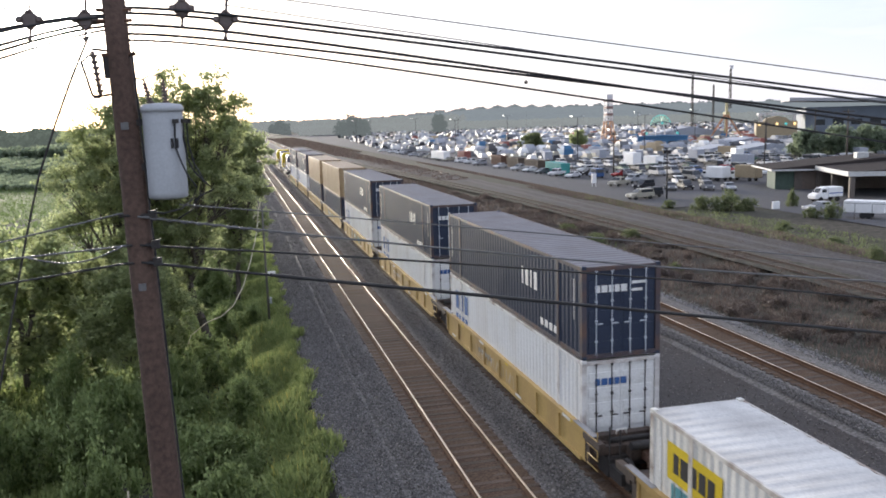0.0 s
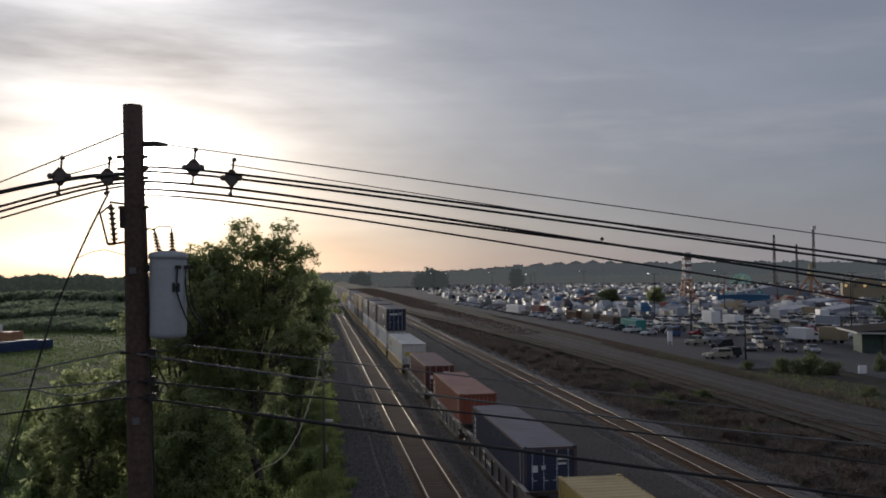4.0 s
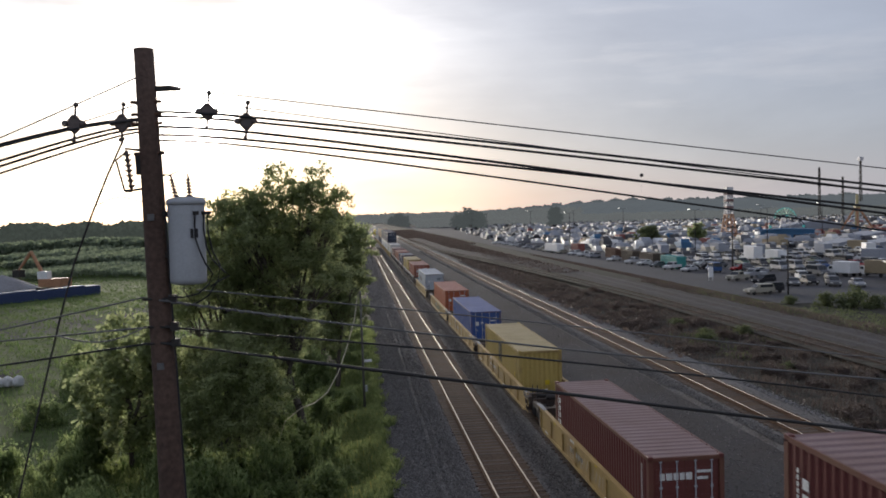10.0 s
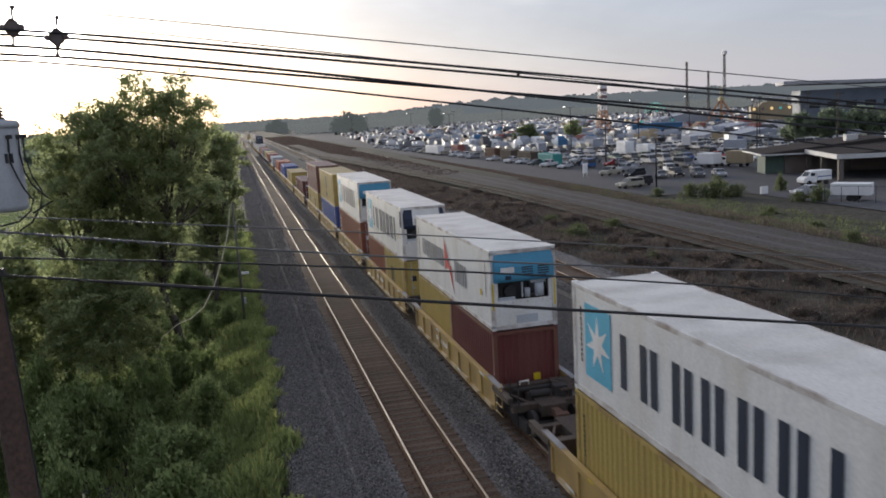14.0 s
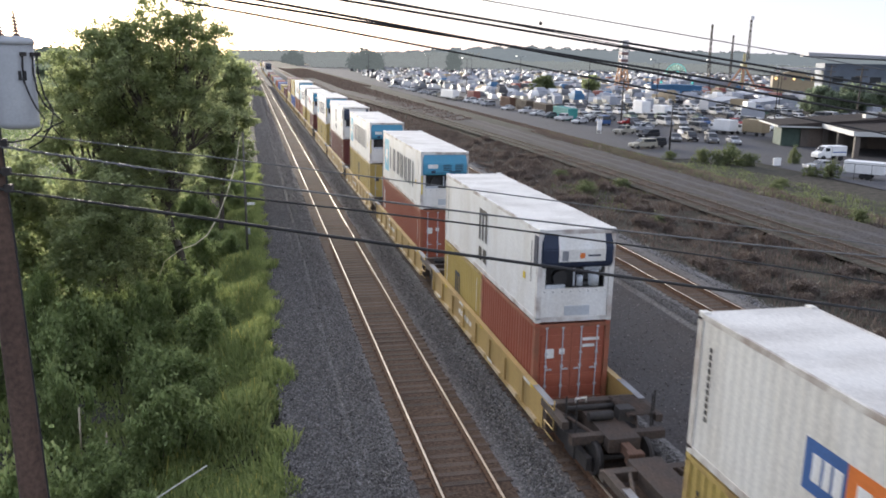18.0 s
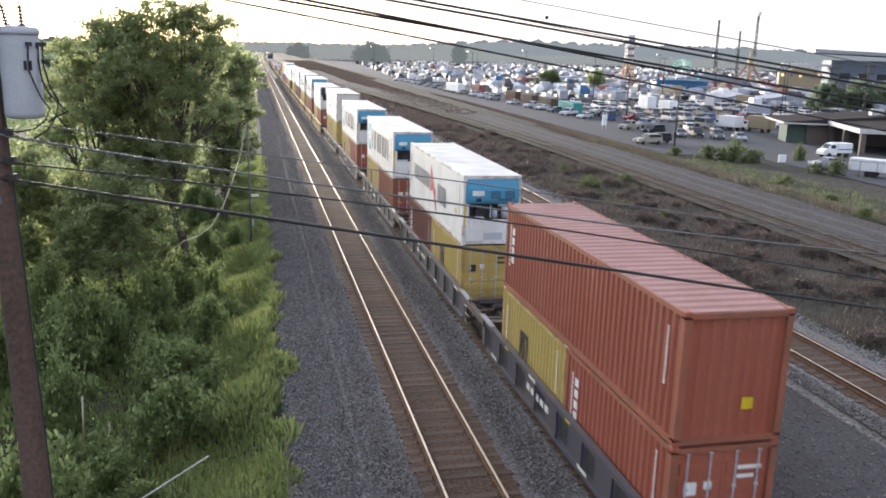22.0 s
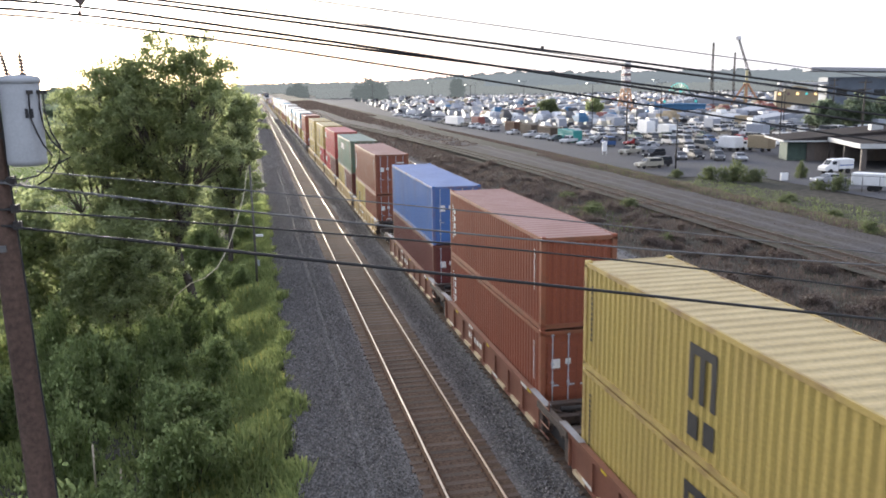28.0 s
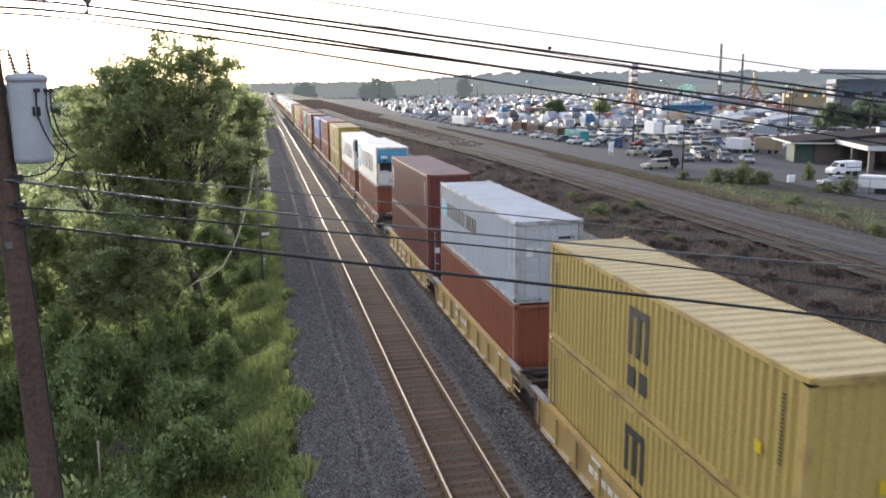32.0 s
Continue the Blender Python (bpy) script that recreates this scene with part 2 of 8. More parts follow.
ASPHALT = mat("lot_asphalt", (0.1, 0.099, 0.104), 0.85, var=0.15, scale=0.05, fine=2.0, bump=0.2, dirt=(0.085, 0.082, 0.08), dirt_amount=0.7, spec=0.08)
RAIL_TOP = mat("polished_rail", (0.62, 0.52, 0.41), 0.38, 0.95, var=0.08, scale=1.0, fine=30, bump=0.02)
RAIL_RUST = mat("rail_rust", (0.12, 0.07, 0.045), 0.9, 0.0, var=0.3, scale=2, fine=25, bump=0.3, spec=0.12)
RAIL_MID = mat("worn_railhead", (0.45, 0.39, 0.33), 0.5, 0.8, var=0.12, scale=1.0, fine=30, bump=0.03)
TIE = mat("tie_wood", (0.08, 0.053, 0.039), 0.92, var=0.35, scale=2.5, fine=30, bump=0.6, dirt=(0.05, 0.04, 0.033), dirt_amount=0.6, rand=0.22)
STEEL_DARK = mat("dark_steel", (0.05, 0.045, 0.042), 0.75, 0.4, var=0.3, scale=2, fine=20, bump=0.2)
RUSTY = mat("rusty_steel", (0.13, 0.07, 0.045), 0.88, 0.15, var=0.35, scale=2, fine=18, bump=0.3)
POLE_WOOD = mat("pole_wood", (0.10, 0.062, 0.046), 0.9, var=0.3, scale=3, fine=20, bump=0.5, streak=0.15, dirt=(0.06, 0.036, 0.028), dirt_amount=0.7)
CABLE = mat("black_cable", (0.02, 0.02, 0.021), 0.7, var=0.1, scale=2, fine=20, bump=0.05)
ALU_CABLE = mat("aluminium_wire", (0.16, 0.16, 0.16), 0.6, 0.5, var=0.1, bump=0.0)
TANK_GREY = mat("transformer_grey", (0.40, 0.42, 0.44), 0.5, 0.0, var=0.06, scale=3, fine=40, bump=0.05, dirt_amount=0.25)
PORCELAIN = mat("brown_porcelain", (0.12, 0.09, 0.08), 0.3, var=0.1, bump=0.02)
WHITE = mat("white_paint", (0.78, 0.78, 0.77), 0.5, var=0.05, scale=1.2, fine=14, bump=0.05, dirt=(0.5, 0.48, 0.44), dirt_amount=0.25)
BLACK = mat("black_paint", (0.02, 0.02, 0.022), 0.6, var=0.2, bump=0.05)
GLASS = mat("dark_glass", (0.03, 0.035, 0.04), 0.12, var=0.1, bump=0.0)
LEAF_A = leaf_mat("tree_leaf", (0.105, 0.12, 0.064), (0.16, 0.178, 0.095), 0.76)
LEAF_B = leaf_mat("shrub_leaf", (0.076, 0.1, 0.044), (0.128, 0.152, 0.068), 0.72)
LEAF_W = leaf_mat("dry_weed", (0.078, 0.06, 0.053), (0.128, 0.1, 0.085), 0.15)
MEADOW_BLADE = leaf_mat("meadow_blade", (0.06, 0.095, 0.03), (0.095, 0.13, 0.044), 0.4)
GRASS = leaf_mat("grass_blade", (0.095, 0.12, 0.048), (0.158, 0.178, 0.072), 0.58)
FAR_LEAF = leaf_mat("far_leaf", (0.095, 0.12, 0.08), (0.14, 0.165, 0.11), 0.4)
LEAF_S = leaf_mat("scrub_leaf", (0.06, 0.078, 0.036), (0.115, 0.13, 0.06), 0.3)
SEED = leaf_mat("seed_head", (0.15, 0.15, 0.06), (0.30, 0.27, 0.08), 0.4)
BARK = mat("bark", (0.09, 0.075, 0.06), 0.95, var=0.35, scale=2, fine=12, bump=0.7)




def worn_strip(m, x0, half, color, amount):
    """A strip of the ground worn paler by wheels, along y at x0."""
    n, l = m.node_tree.nodes, m.node_tree.links
    b = n["Principled BSDF"]
    old = b.inputs["Base Color"].links[0].from_socket
    co, sep, no = n.new("ShaderNodeTexCoord"), n.new("ShaderNodeSeparateXYZ"), n.new("ShaderNodeTexNoise")
    no.inputs["Scale"].default_value, no.inputs["Detail"].default_value = 0.8, 5
    l.new(co.outputs["Object"], sep.inputs[0]), l.new(co.outputs["Object"], no.inputs["Vector"])

    def mth(op, a, c):
        q = n.new("ShaderNodeMath")
        q.operation = op
        for k, v in enumerate((a, c)):
            if isinstance(v, (int, float)):
                q.inputs[k].default_value = v
            else:
                l.new(v, q.inputs[k])
        return q.outputs[0]

    d = mth('ABSOLUTE', mth('ADD', mth('SUBTRACT', sep.outputs[0], x0), mth('MULTIPLY', mth('SUBTRACT', no.outputs["Fac"], 0.5), half)), 0.0)
    r = n.new("ShaderNodeMapRange")
    r.interpolation_type = 'SMOOTHSTEP'
    r.inputs["From Min"].default_value, r.inputs["From Max"].default_value = half, 0.0
    r.inputs["To Max"].default_value = amount
    l.new(d, r.inputs["Value"])
    mx = n.new("ShaderNodeMix")
    mx.data_type = 'RGBA'
    l.new(r.outputs[0], mx.inputs["Factor"]), l.new(old, mx.inputs["A"])
    mx.inputs["B"].default_value = (*color, 1)
    l.new(mx.outputs["Result"], b.inputs["Base Color"])


ROAD_GRAVEL = mat("road_gravel", (0.125, 0.12, 0.118), 0.95, var=0.5, scale=0.3, fine=9.0, bump=0.9, dirt=(0.088, 0.08, 0.074), dirt_amount=0.6, spec=0.08)
worn_strip(ROAD_GRAVEL, -3.05, 0.22, (0.15, 0.142, 0.13), 0.5)
worn_strip(ROAD_GRAVEL, -4.1, 0.2, (0.135, 0.128, 0.118), 0.4)


# ---------------- building tools ----------------
def box(bm, x0, x1, y0, y1, z0, z1):
    v = [bm.verts.new((x, y, z)) for x in (x0, x1) for y in (y0, y1) for z in (z0, z1)]
    for a in ((0, 1, 3, 2), (4, 6, 7, 5), (0, 4, 5, 1), (2, 3, 7, 6), (0, 2, 6, 4), (1, 5, 7, 3)):
        bm.faces.new([v[k] for k in a])
    return v


def tube(bm, p, q, r, r2=None, n=8, caps=True):
    p, q = Vector(p), Vector(q)
    w = (q - p).normalized()
    a = w.orthogonal().normalized()
    b = w.cross(a)
    r2 = r if r2 is None else r2
    ra = [bm.verts.new(p + r * (math.cos(2 * math.pi * k / n) * a + math.sin(2 * math.pi * k / n) * b)) for k in range(n)]
    rb = [bm.verts.new(q + r2 * (math.cos(2 * math.pi * k / n) * a + math.sin(2 * math.pi * k / n) * b)) for k in range(n)]
    for k in range(n):
        f = bm.faces.new((ra[k], ra[(k + 1) % n], rb[(k + 1) % n], rb[k]))
        f.smooth = n > 6
    if caps:
        bm.faces.new(ra[::-1]), bm.faces.new(rb)


def path_tube(bm, pts, r, n=6):
    """A bent round cable through the points."""
    pts = [Vector(p) for p in pts]
    rings = []
    for k, p in enumerate(pts):
        w = (pts[min(k + 1, len(pts) - 1)] - pts[max(k - 1, 0)]).normalized()
        a = w.cross(Vector((0, 0.01, 1))).normalized()
        b = w.cross(a)
        rings.append([bm.verts.new(p + r * (math.cos(2 * math.pi * j / n) * a + math.sin(2 * math.pi * j / n) * b)) for j in range(n)])
    for ra, rb in zip(rings, rings[1:]):
        for j in range(n):
            bm.faces.new((ra[j], ra[(j + 1) % n], rb[(j + 1) % n], rb[j])).smooth = True
    bm.faces.new(rings[0][::-1]), bm.faces.new(rings[-1])


def prism(bm, outline, y0, y1):
    """A closed outline of (x, z) drawn out along y."""
    a = [bm.verts.new((x, y0, z)) for x, z in outline]
    b = [bm.verts.new((x, y1, z)) for x, z in outline]
    n = len(outline)
    for k in range(n):
        bm.faces.new((a[k], a[(k + 1) % n], b[(k + 1) % n], b[k]))
    bm.faces.new(a[::-1]), bm.faces.new(b)


def mesh_of(bm, name, material=None):
    bmesh.ops.recalc_face_normals(bm, faces=bm.faces)
    me = bpy.data.meshes.new(name)
    bm.to_mesh(me)
    bm.free()
    if material:
        me.materials.append(material)
    return me


def part(name, bm, material, parent, label=""):
    ob = new(name, mesh_of(bm, name, material))
    ob.parent = parent
    return tagged(ob, label)


def piece(name, me, material, parent, m=None, label=""):
    """An object on a shared mesh, with a paint of its own."""
    ob = new(name, me)
    ob.material_slots[0].link = 'OBJECT'
    ob.material_slots[0].material = material
    ob.parent = parent
    if m is not None:
        ob.matrix_basis = m
    return tagged(ob, label)


def thing(name, label, category, m=None, group="", kind=""):
    ob = new(name)
    ob.empty_display_size = 0.3
    if m is not None:
        ob.matrix_world = m
    return tagged(ob, label, category, group, kind)


def sheet(name, material, xs, ys, z, kind="structure", label="", category="ground", bumps=0.0, slope=None):
    vs, fs = [], []
    for y in ys:
        for x in xs:
            h = z + (slope(x, y) if slope else 0)
            vs.append((x, y, h + bumps * noise.noise((x * 0.15, y * 0.15, 0))))
    w = len(xs)
    for j in range(len(ys) - 1):
        for i in range(w - 1):
            fs.append((j * w + i, j * w + i + 1, (j + 1) * w + i + 1, (j + 1) * w + i))
    me = bpy.data.meshes.new(name)
    me.from_pydata(vs, [], fs)
    me.materials.append(material)
    return tagged(new(name, me), label, category, kind=kind)


def spread(a, b, n, p=1.0):
    return [a + (b - a) * (k / n) ** p for k in range(n + 1)]


def quads_mesh(name, centres, us, vs_, material):
    """Many loose leaf faces at once."""
    c, u, v = (np.asarray(k, float) for k in (centres, us, vs_))
    verts = np.stack([c - u - v, c + u - v, c + u + v, c - u + v], 1).reshape(-1, 3)
    me = bpy.data.meshes.new(name)
    n = len(c)
    me.vertices.add(4 * n), me.loops.add(4 * n), me.polygons.add(n)
    me.vertices.foreach_set("co", verts.ravel())
    me.loops.foreach_set("vertex_index", np.arange(4 * n))
    me.polygons.foreach_set("loop_start", np.arange(0, 4 * n, 4))
    me.polygons.foreach_set("loop_total", np.full(n, 4))
    me.update()
    me.materials.append(material)
    return me


RNG = np.random.default_rng(5)


def leaf_cloud(name, balls, n, size, material, flat=0.5):
    """Leaves on the shells of many small clumps. balls: centre x, y, z, radius."""
    balls = np.asarray(balls, float)
    w = balls[:, 3] ** 2
    pick = RNG.choice(len(balls), n, p=w / w.sum())
    d = RNG.normal(size=(n, 3))
    d /= np.linalg.norm(d, axis=1)[:, None]
    r = balls[pick, 3] * RNG.uniform(0.35, 1.05, n)
    r *= np.where(RNG.random(n) < 0.42, RNG.uniform(1.0, 2.7, n), 1.0)
    c = balls[pick, :3] + d * r[:, None]
    a = RNG.normal(size=(n, 3)) + d * flat
    a /= np.linalg.norm(a, axis=1)[:, None]
    u = np.cross(a, RNG.normal(size=(n, 3)))
    u /= np.linalg.norm(u, axis=1)[:, None]
    v = np.cross(a, u)
    s = size * RNG.uniform(0.6, 1.3, n)[:, None]
    return quads_mesh(name, c, u * s, v * s * 0.55, material)


# ---------------- ground ----------------
def land(x, y):
    """Fall of the land: the railway lies on a low bank."""
    h = 0.0
    if x < -4.2:
        h -= min((-4.2 - x) * 0.22, 1.3)
    if 19 < x < 30:
        h -= 0.25 * math.sin((x - 19) / 11 * math.pi)
    if x > 40:
        h -= 3.1 * min((x - 40) / 15, 1.0)
    return h


GX = [-4000, -1500, -600, -250, -120, -60, -35, -25, -18, -13, -10, -8, -6.5, -5.2, -4.2, -2.4, 0, 4, 8, 12, 15.5, 19, 21, 23, 25, 27, 30, 34, 40, 44, 48, 52, 55, 70, 100, 200, 500, 1500, 4000]
GY = [-400, -150, -60, -20, 0, 10, 20, 30, 40, 50, 60, 75, 90, 110, 140, 180, 240, 320, 420, 600, 900, 1400, 2200, 4600]
ground = sheet("ground", EARTH, GX, GY, -0.62, label="weedy brown and green earth beside the railway", slope=land)
sheet("meadow", MEADOW, [-2500, -900, -300, -120, -60, -30, -14], [20, 60, 100, 160, 260, 500, 1000, 2500], -0.6, label="rough green meadow beyond the trees", slope=lambda x, y: land(x, y) + 0.03)
sheet("service_road", ROAD_GRAVEL, [-4.4, -3.6, -2.9, -2.2], spread(-10, 900, 90, 1.6), -0.43, label="grey gravel service road beside the track", category="road", bumps=0.012)
sheet("yard_cinder", CINDER, [6.2, 8, 10, 12.3, 13.5], spread(-10, 900, 60, 1.6), -0.4, label="dark cinder strip between the tracks", bumps=0.06)
HAUL = mat("haul_gravel", (0.078, 0.072, 0.071), 0.95, var=0.5, scale=0.5, fine=5.0, bump=0.9, dirt=(0.072, 0.062, 0.052), dirt_amount=1.0, spec=0.08)
for rut in (34.1, 36.2):
    worn_strip(HAUL, rut, 0.5, (0.128, 0.124, 0.12), 0.5)


def siding_x(y):
    """The old siding runs beside the main tracks and swings in towards them far off."""
    return 30.8 - 12.5 * min(max((y - 95) / 190, 0.0), 1.0) ** 1.4


def road_strip(name, material, offsets, ys, z, label, category, bumps):
    """A strip of ground that follows the siding, at these distances beside it."""
    ob = sheet(name, material, offsets, ys, z, label=label, category=category, bumps=bumps)
    for v in ob.data.vertices:
        edge = abs(v.co.x) > 1.55 and (v.co.x in (offsets[0], offsets[-1]) or abs(v.co.x - offsets[-1]) < 0.01)
        v.co.x += siding_x(v.co.y) + (0.9 * noise.noise((v.co.y * 0.21, v.co.x, 3.3)) if edge else 0.0)
    return ob


road_strip("haul_road", HAUL, [1.6, 2.2, 3.4, 4.6, 5.8, 7.0, 7.6], spread(-10, 420, 260, 1.4), -0.44, "grey gravel road beside the old siding", "road", 0.06)
road_strip("siding_bed", EARTH, [-1.9, -1.3, 0, 1.3, 1.8], spread(-10, 420, 90, 1.4), -0.41, "dark dirt bed of the old siding", "ground", 0.05)


def ballast_bed(name, xc, y0, y1, half=2.1, z=-0.215, turn=0.0, material=None):
    vs, fs = [], []
    prof = [(-half - 0.8, -0.46), (-half, z - 0.06), (-1.35, z), (1.35, z), (half, z - 0.06), (half + 0.8, -0.46)]
    ys = spread(y0, y1, 140, 1.9)
    for j, y in enumerate(ys):
        for k, (x, h) in enumerate(prof):
            jit = 0.06 * noise.noise((x * 3 + xc, y * 0.9, 1.7))
            vs.append((x + jit * 2, y, h + jit * 0.4))
    for j in range(len(ys) - 1):
        for k in range(5):
            a = j * 6 + k
            fs.append((a, a + 1, a + 7, a + 6))
    me = bpy.data.meshes.new(name)
    me.from_pydata(vs, [], fs)
    me.materials.append(material or BALLAST)
    ob = tagged(new(name, me), "bed of crushed grey stone under the track", "ballast", kind="structure")
    ob.matrix_world = pose(xc, 0, 0, 0, 0, turn)
    return ob


def rail_mesh(name, y0, y1):
    bm = bmesh.new()
    prism(bm, [(-0.07, -0.172), (0.07, -0.172), (0.07, -0.155), (0.012, -0.13), (0.012, -0.045), (0.036, -0.035), (0.036, -0.004), (-0.036, -0.004), (-0.036, -0.035), (-0.012, -0.045), (-0.012, -0.13), (-0.07, -0.155)], y0, y1)
    return mesh_of(bm, name, RAIL_RUST)


def head_mesh(name, y0, y1, w=0.034):
    bm = bmesh.new()
    prism(bm, [(-w, -0.004), (w, -0.004), (w - 0.006, 0.004), (-w + 0.006, 0.004)], y0, y1)
    return mesh_of(bm, name, RAIL_TOP)


def tie_mesh():
    bm = bmesh.new()
    v = box(bm, -1.3, 1.3, -0.115, 0.115, -0.33, -0.168)
    bmesh.ops.bevel(bm, geom=[e for e in bm.edges if abs(e.verts[0].co.z + 0.168) < 0.01 and abs(e.verts[1].co.z + 0.168) < 0.01], offset=0.015, segments=1, affect='EDGES')
    return mesh_of(bm, "tie", TIE)


TIE_MESH = tie_mesh()


def plate_mesh():
    bm = bmesh.new()
    box(bm, -0.17, 0.17, -0.09, 0.09, -0.168, -0.158)
    for sx in (-0.1, 0.1):
        for sy in (-0.05, 0.05):
            box(bm, sx - 0.016, sx + 0.016, sy - 0.016, sy + 0.016, -0.158, -0.12)
    return mesh_of(bm, "tie_plate", RAIL_RUST)


PLATE_MESH = plate_mesh()


def railway_track(name, xc, y0, y1, ties, tie_from, label, turn=0.0, rusty=False, buried=0.0, step=0.53):
    tr = thing(name, label, "railway track", pose(xc, 0, 0, 0, 0, turn), kind="structure")
    rm, hm = rail_mesh(name + "_rail", y0, y1), head_mesh(name + "_head", y0, y1, 0.022 if rusty else 0.034)
    for s in (-1, 1):
        r = new("rail", rm)
        r.parent, r.location = tr, (s * 0.753, 0, 0)
        h = new("railhead", hm)
        h.parent = r
        tagged(h, "bright worn running surface of the rail")
        if rusty:
            h.material_slots[0].link = 'OBJECT'
            h.material_slots[0].material = RAIL_MID
    rng = random.Random(name)
    y = tie_from
    for k in range(ties):
        t = new("tie", TIE_MESH)
        t.parent = tr
        t.matrix_basis = pose(rng.uniform(-0.05, 0.05), y, rng.uniform(-0.012, 0.008) - buried, 0, 0, rng.uniform(-0.8, 0.8))
        if k < 70 and not buried:
            for s in (-1, 1):
                p = new("tie_plate", PLATE_MESH)
                p.parent, p.location = tr, (s * 0.753, y, 0)
        y += step * rng.uniform(0.96, 1.04)
    bm = bmesh.new()
    vs, fs = [], []
    while y < min(y1, 420):
        b = len(vs)
        w, d = rng.uniform(1.26, 1.33), rng.uniform(-0.012, 0.008) - buried
        for x in (-w, w):
            for yy in (-0.115, 0.115):
                for z in (-0.3, -0.168):
                    vs.append((x, y + yy, z + d))
        fs += [tuple(b + k for k in a) for a in ((4, 6, 7, 5), (0, 4, 5, 1), (2, 3, 7, 6), (1, 5, 7, 3), (0, 1, 3, 2))]
        y += step
    me = bpy.data.meshes.new("far_ties")
    me.from_pydata(vs, [], fs)
    me.materials.append(TIE)
    ft = new("far_ties", me)
    ft.parent = tr
    tagged(ft, kind="stuff")
    bm.free()
    return tr


T2X, T3X = 4.2, 15.5
CROWN = mat("fouled_stone", (0.088, 0.058, 0.04), 0.95, var=0.45, scale=0.5, fine=11.0, bump=0.8, dirt=(0.066, 0.047, 0.036), dirt_amount=0.7, spec=0.1)
for k, xc in enumerate((0, T2X, T3X)):
    sheet("track_dirt", CROWN, [xc - 1.25, xc - 0.6, xc, xc + 0.6, xc + 1.25], spread(-10, 900, 160, 1.7), -0.176, label="oily brown stone between the ties", bumps=0.012)
ballast_bed("ballast_1", 0, -12, 1600)
ballast_bed("ballast_2", T2X, -12, 1600)
ballast_bed("ballast_3", T3X, -12, 1600, half=1.9)
sheet("shoulder_gravel", GRAVEL, [16.4, 17.4, 18.6], spread(-10, 500, 60, 1.6), -0.42, label="grey stone spilled beside the far track", bumps=0.08)
sheet("ballast_fill", BALLAST, [2.0, 2.1, 2.2], spread(-10, 900, 60, 1.6), -0.27, label="crushed stone between the two main tracks", bumps=0.03)

# ---------------- train ----------------
V_TRAIN = 21.5


def paint(name, color, **kw):
    kw = dict(dict(rough=0.55, var=0.1, scale=1.1, fine=16, bump=0.06, streak=0.25, dirt_amount=0.35, spec=0.35), **kw)
    return mat(name, color, **kw)


P = {
    "navy": paint("navy_paint", (0.022, 0.032, 0.06), dirt=(0.06, 0.065, 0.075)),
    "white": paint("container_white", (0.72, 0.72, 0.70), dirt=(0.42, 0.36, 0.27), dirt_amount=0.3),
    "dustwhite": paint("dusty_white", (0.70, 0.68, 0.62), dirt=(0.45, 0.40, 0.32), dirt_amount=0.4),
    "tan": paint("tan_paint", (0.40, 0.28, 0.15)),
    "maroon": paint("maroon_paint", (0.13, 0.035, 0.032), dirt=(0.18, 0.08, 0.06)),
    "brown": paint("redbrown_paint", (0.25, 0.075, 0.04), dirt=(0.18, 0.07, 0.045)),
    "rust": paint("rust_red_paint", (0.30, 0.085, 0.05), dirt=(0.36, 0.14, 0.09)),
    "orange": paint("orange_paint", (0.42, 0.11, 0.045), dirt=(0.30, 0.09, 0.05)),
    "yellow": paint("mustard_paint", (0.46, 0.34, 0.10), dirt=(0.34, 0.23, 0.08)),
    "blue": paint("blue_paint", (0.045, 0.10, 0.32), dirt=(0.10, 0.13, 0.22)),
    "skyblue": paint("mid_blue_paint", (0.07, 0.17, 0.42), dirt=(0.12, 0.15, 0.22)),
    "dkblue": paint("slate_blue_paint", (0.035, 0.045, 0.085), dirt=(0.08, 0.085, 0.10)),
    "grey": paint("pale_grey_paint", (0.45, 0.49, 0.53), dirt=(0.35, 0.33, 0.31)),
    "red": paint("cherry_red_paint", (0.42, 0.035, 0.04), dirt=(0.28, 0.05, 0.05)),
    "green": paint("sea_green_paint", (0.1, 0.185, 0.13), dirt=(0.19, 0.14, 0.09), dirt_amount=0.6),
    "reefer": paint("reefer_white", (0.72, 0.72, 0.70), dirt=(0.46, 0.41, 0.33), dirt_amount=0.4, rough=0.45),
    "coolblue": paint("cooler_blue", (0.06, 0.27, 0.42), dirt=(0.10, 0.22, 0.30)),
    "coolnavy": paint("cooler_navy", (0.02, 0.03, 0.06)),
    "roofwhite": paint("roof_white", (0.62, 0.605, 0.57), dirt=(0.30, 0.28, 0.26), dirt_amount=0.55, scale=0.7, streak=0.0, var=0.14),
    "wellyellow": paint("well_yellow", (0.43, 0.295, 0.105), dirt=(0.22, 0.135, 0.07), dirt_amount=0.6, scale=0.9),
    "wellblue": paint("well_slate", (0.062, 0.062, 0.078), dirt=(0.12, 0.085, 0.065), dirt_amount=0.65),
    "wellbrown": paint("well_brown", (0.19, 0.075, 0.045), dirt=(0.12, 0.06, 0.04), dirt_amount=0.5),
    "signyellow": paint("sign_yellow", (0.62, 0.45, 0.02)),
    "skylogo": paint("sky_logo_blue", (0.10, 0.42, 0.58)),
    "navyink": paint("navy_ink", (0.02, 0.03, 0.055)),
    "railink": paint("rail_blue", (0.05, 0.12, 0.30)),
    "logored": paint("logo_red", (0.5, 0.03, 0.03)),
    "logoorange": paint("logo_orange", (0.65, 0.18, 0.04)),
    "greyink": paint("grey_ink", (0.22, 0.23, 0.25)),
    "graffiti": paint("graffiti_teal", (0.10, 0.28, 0.30)),
}
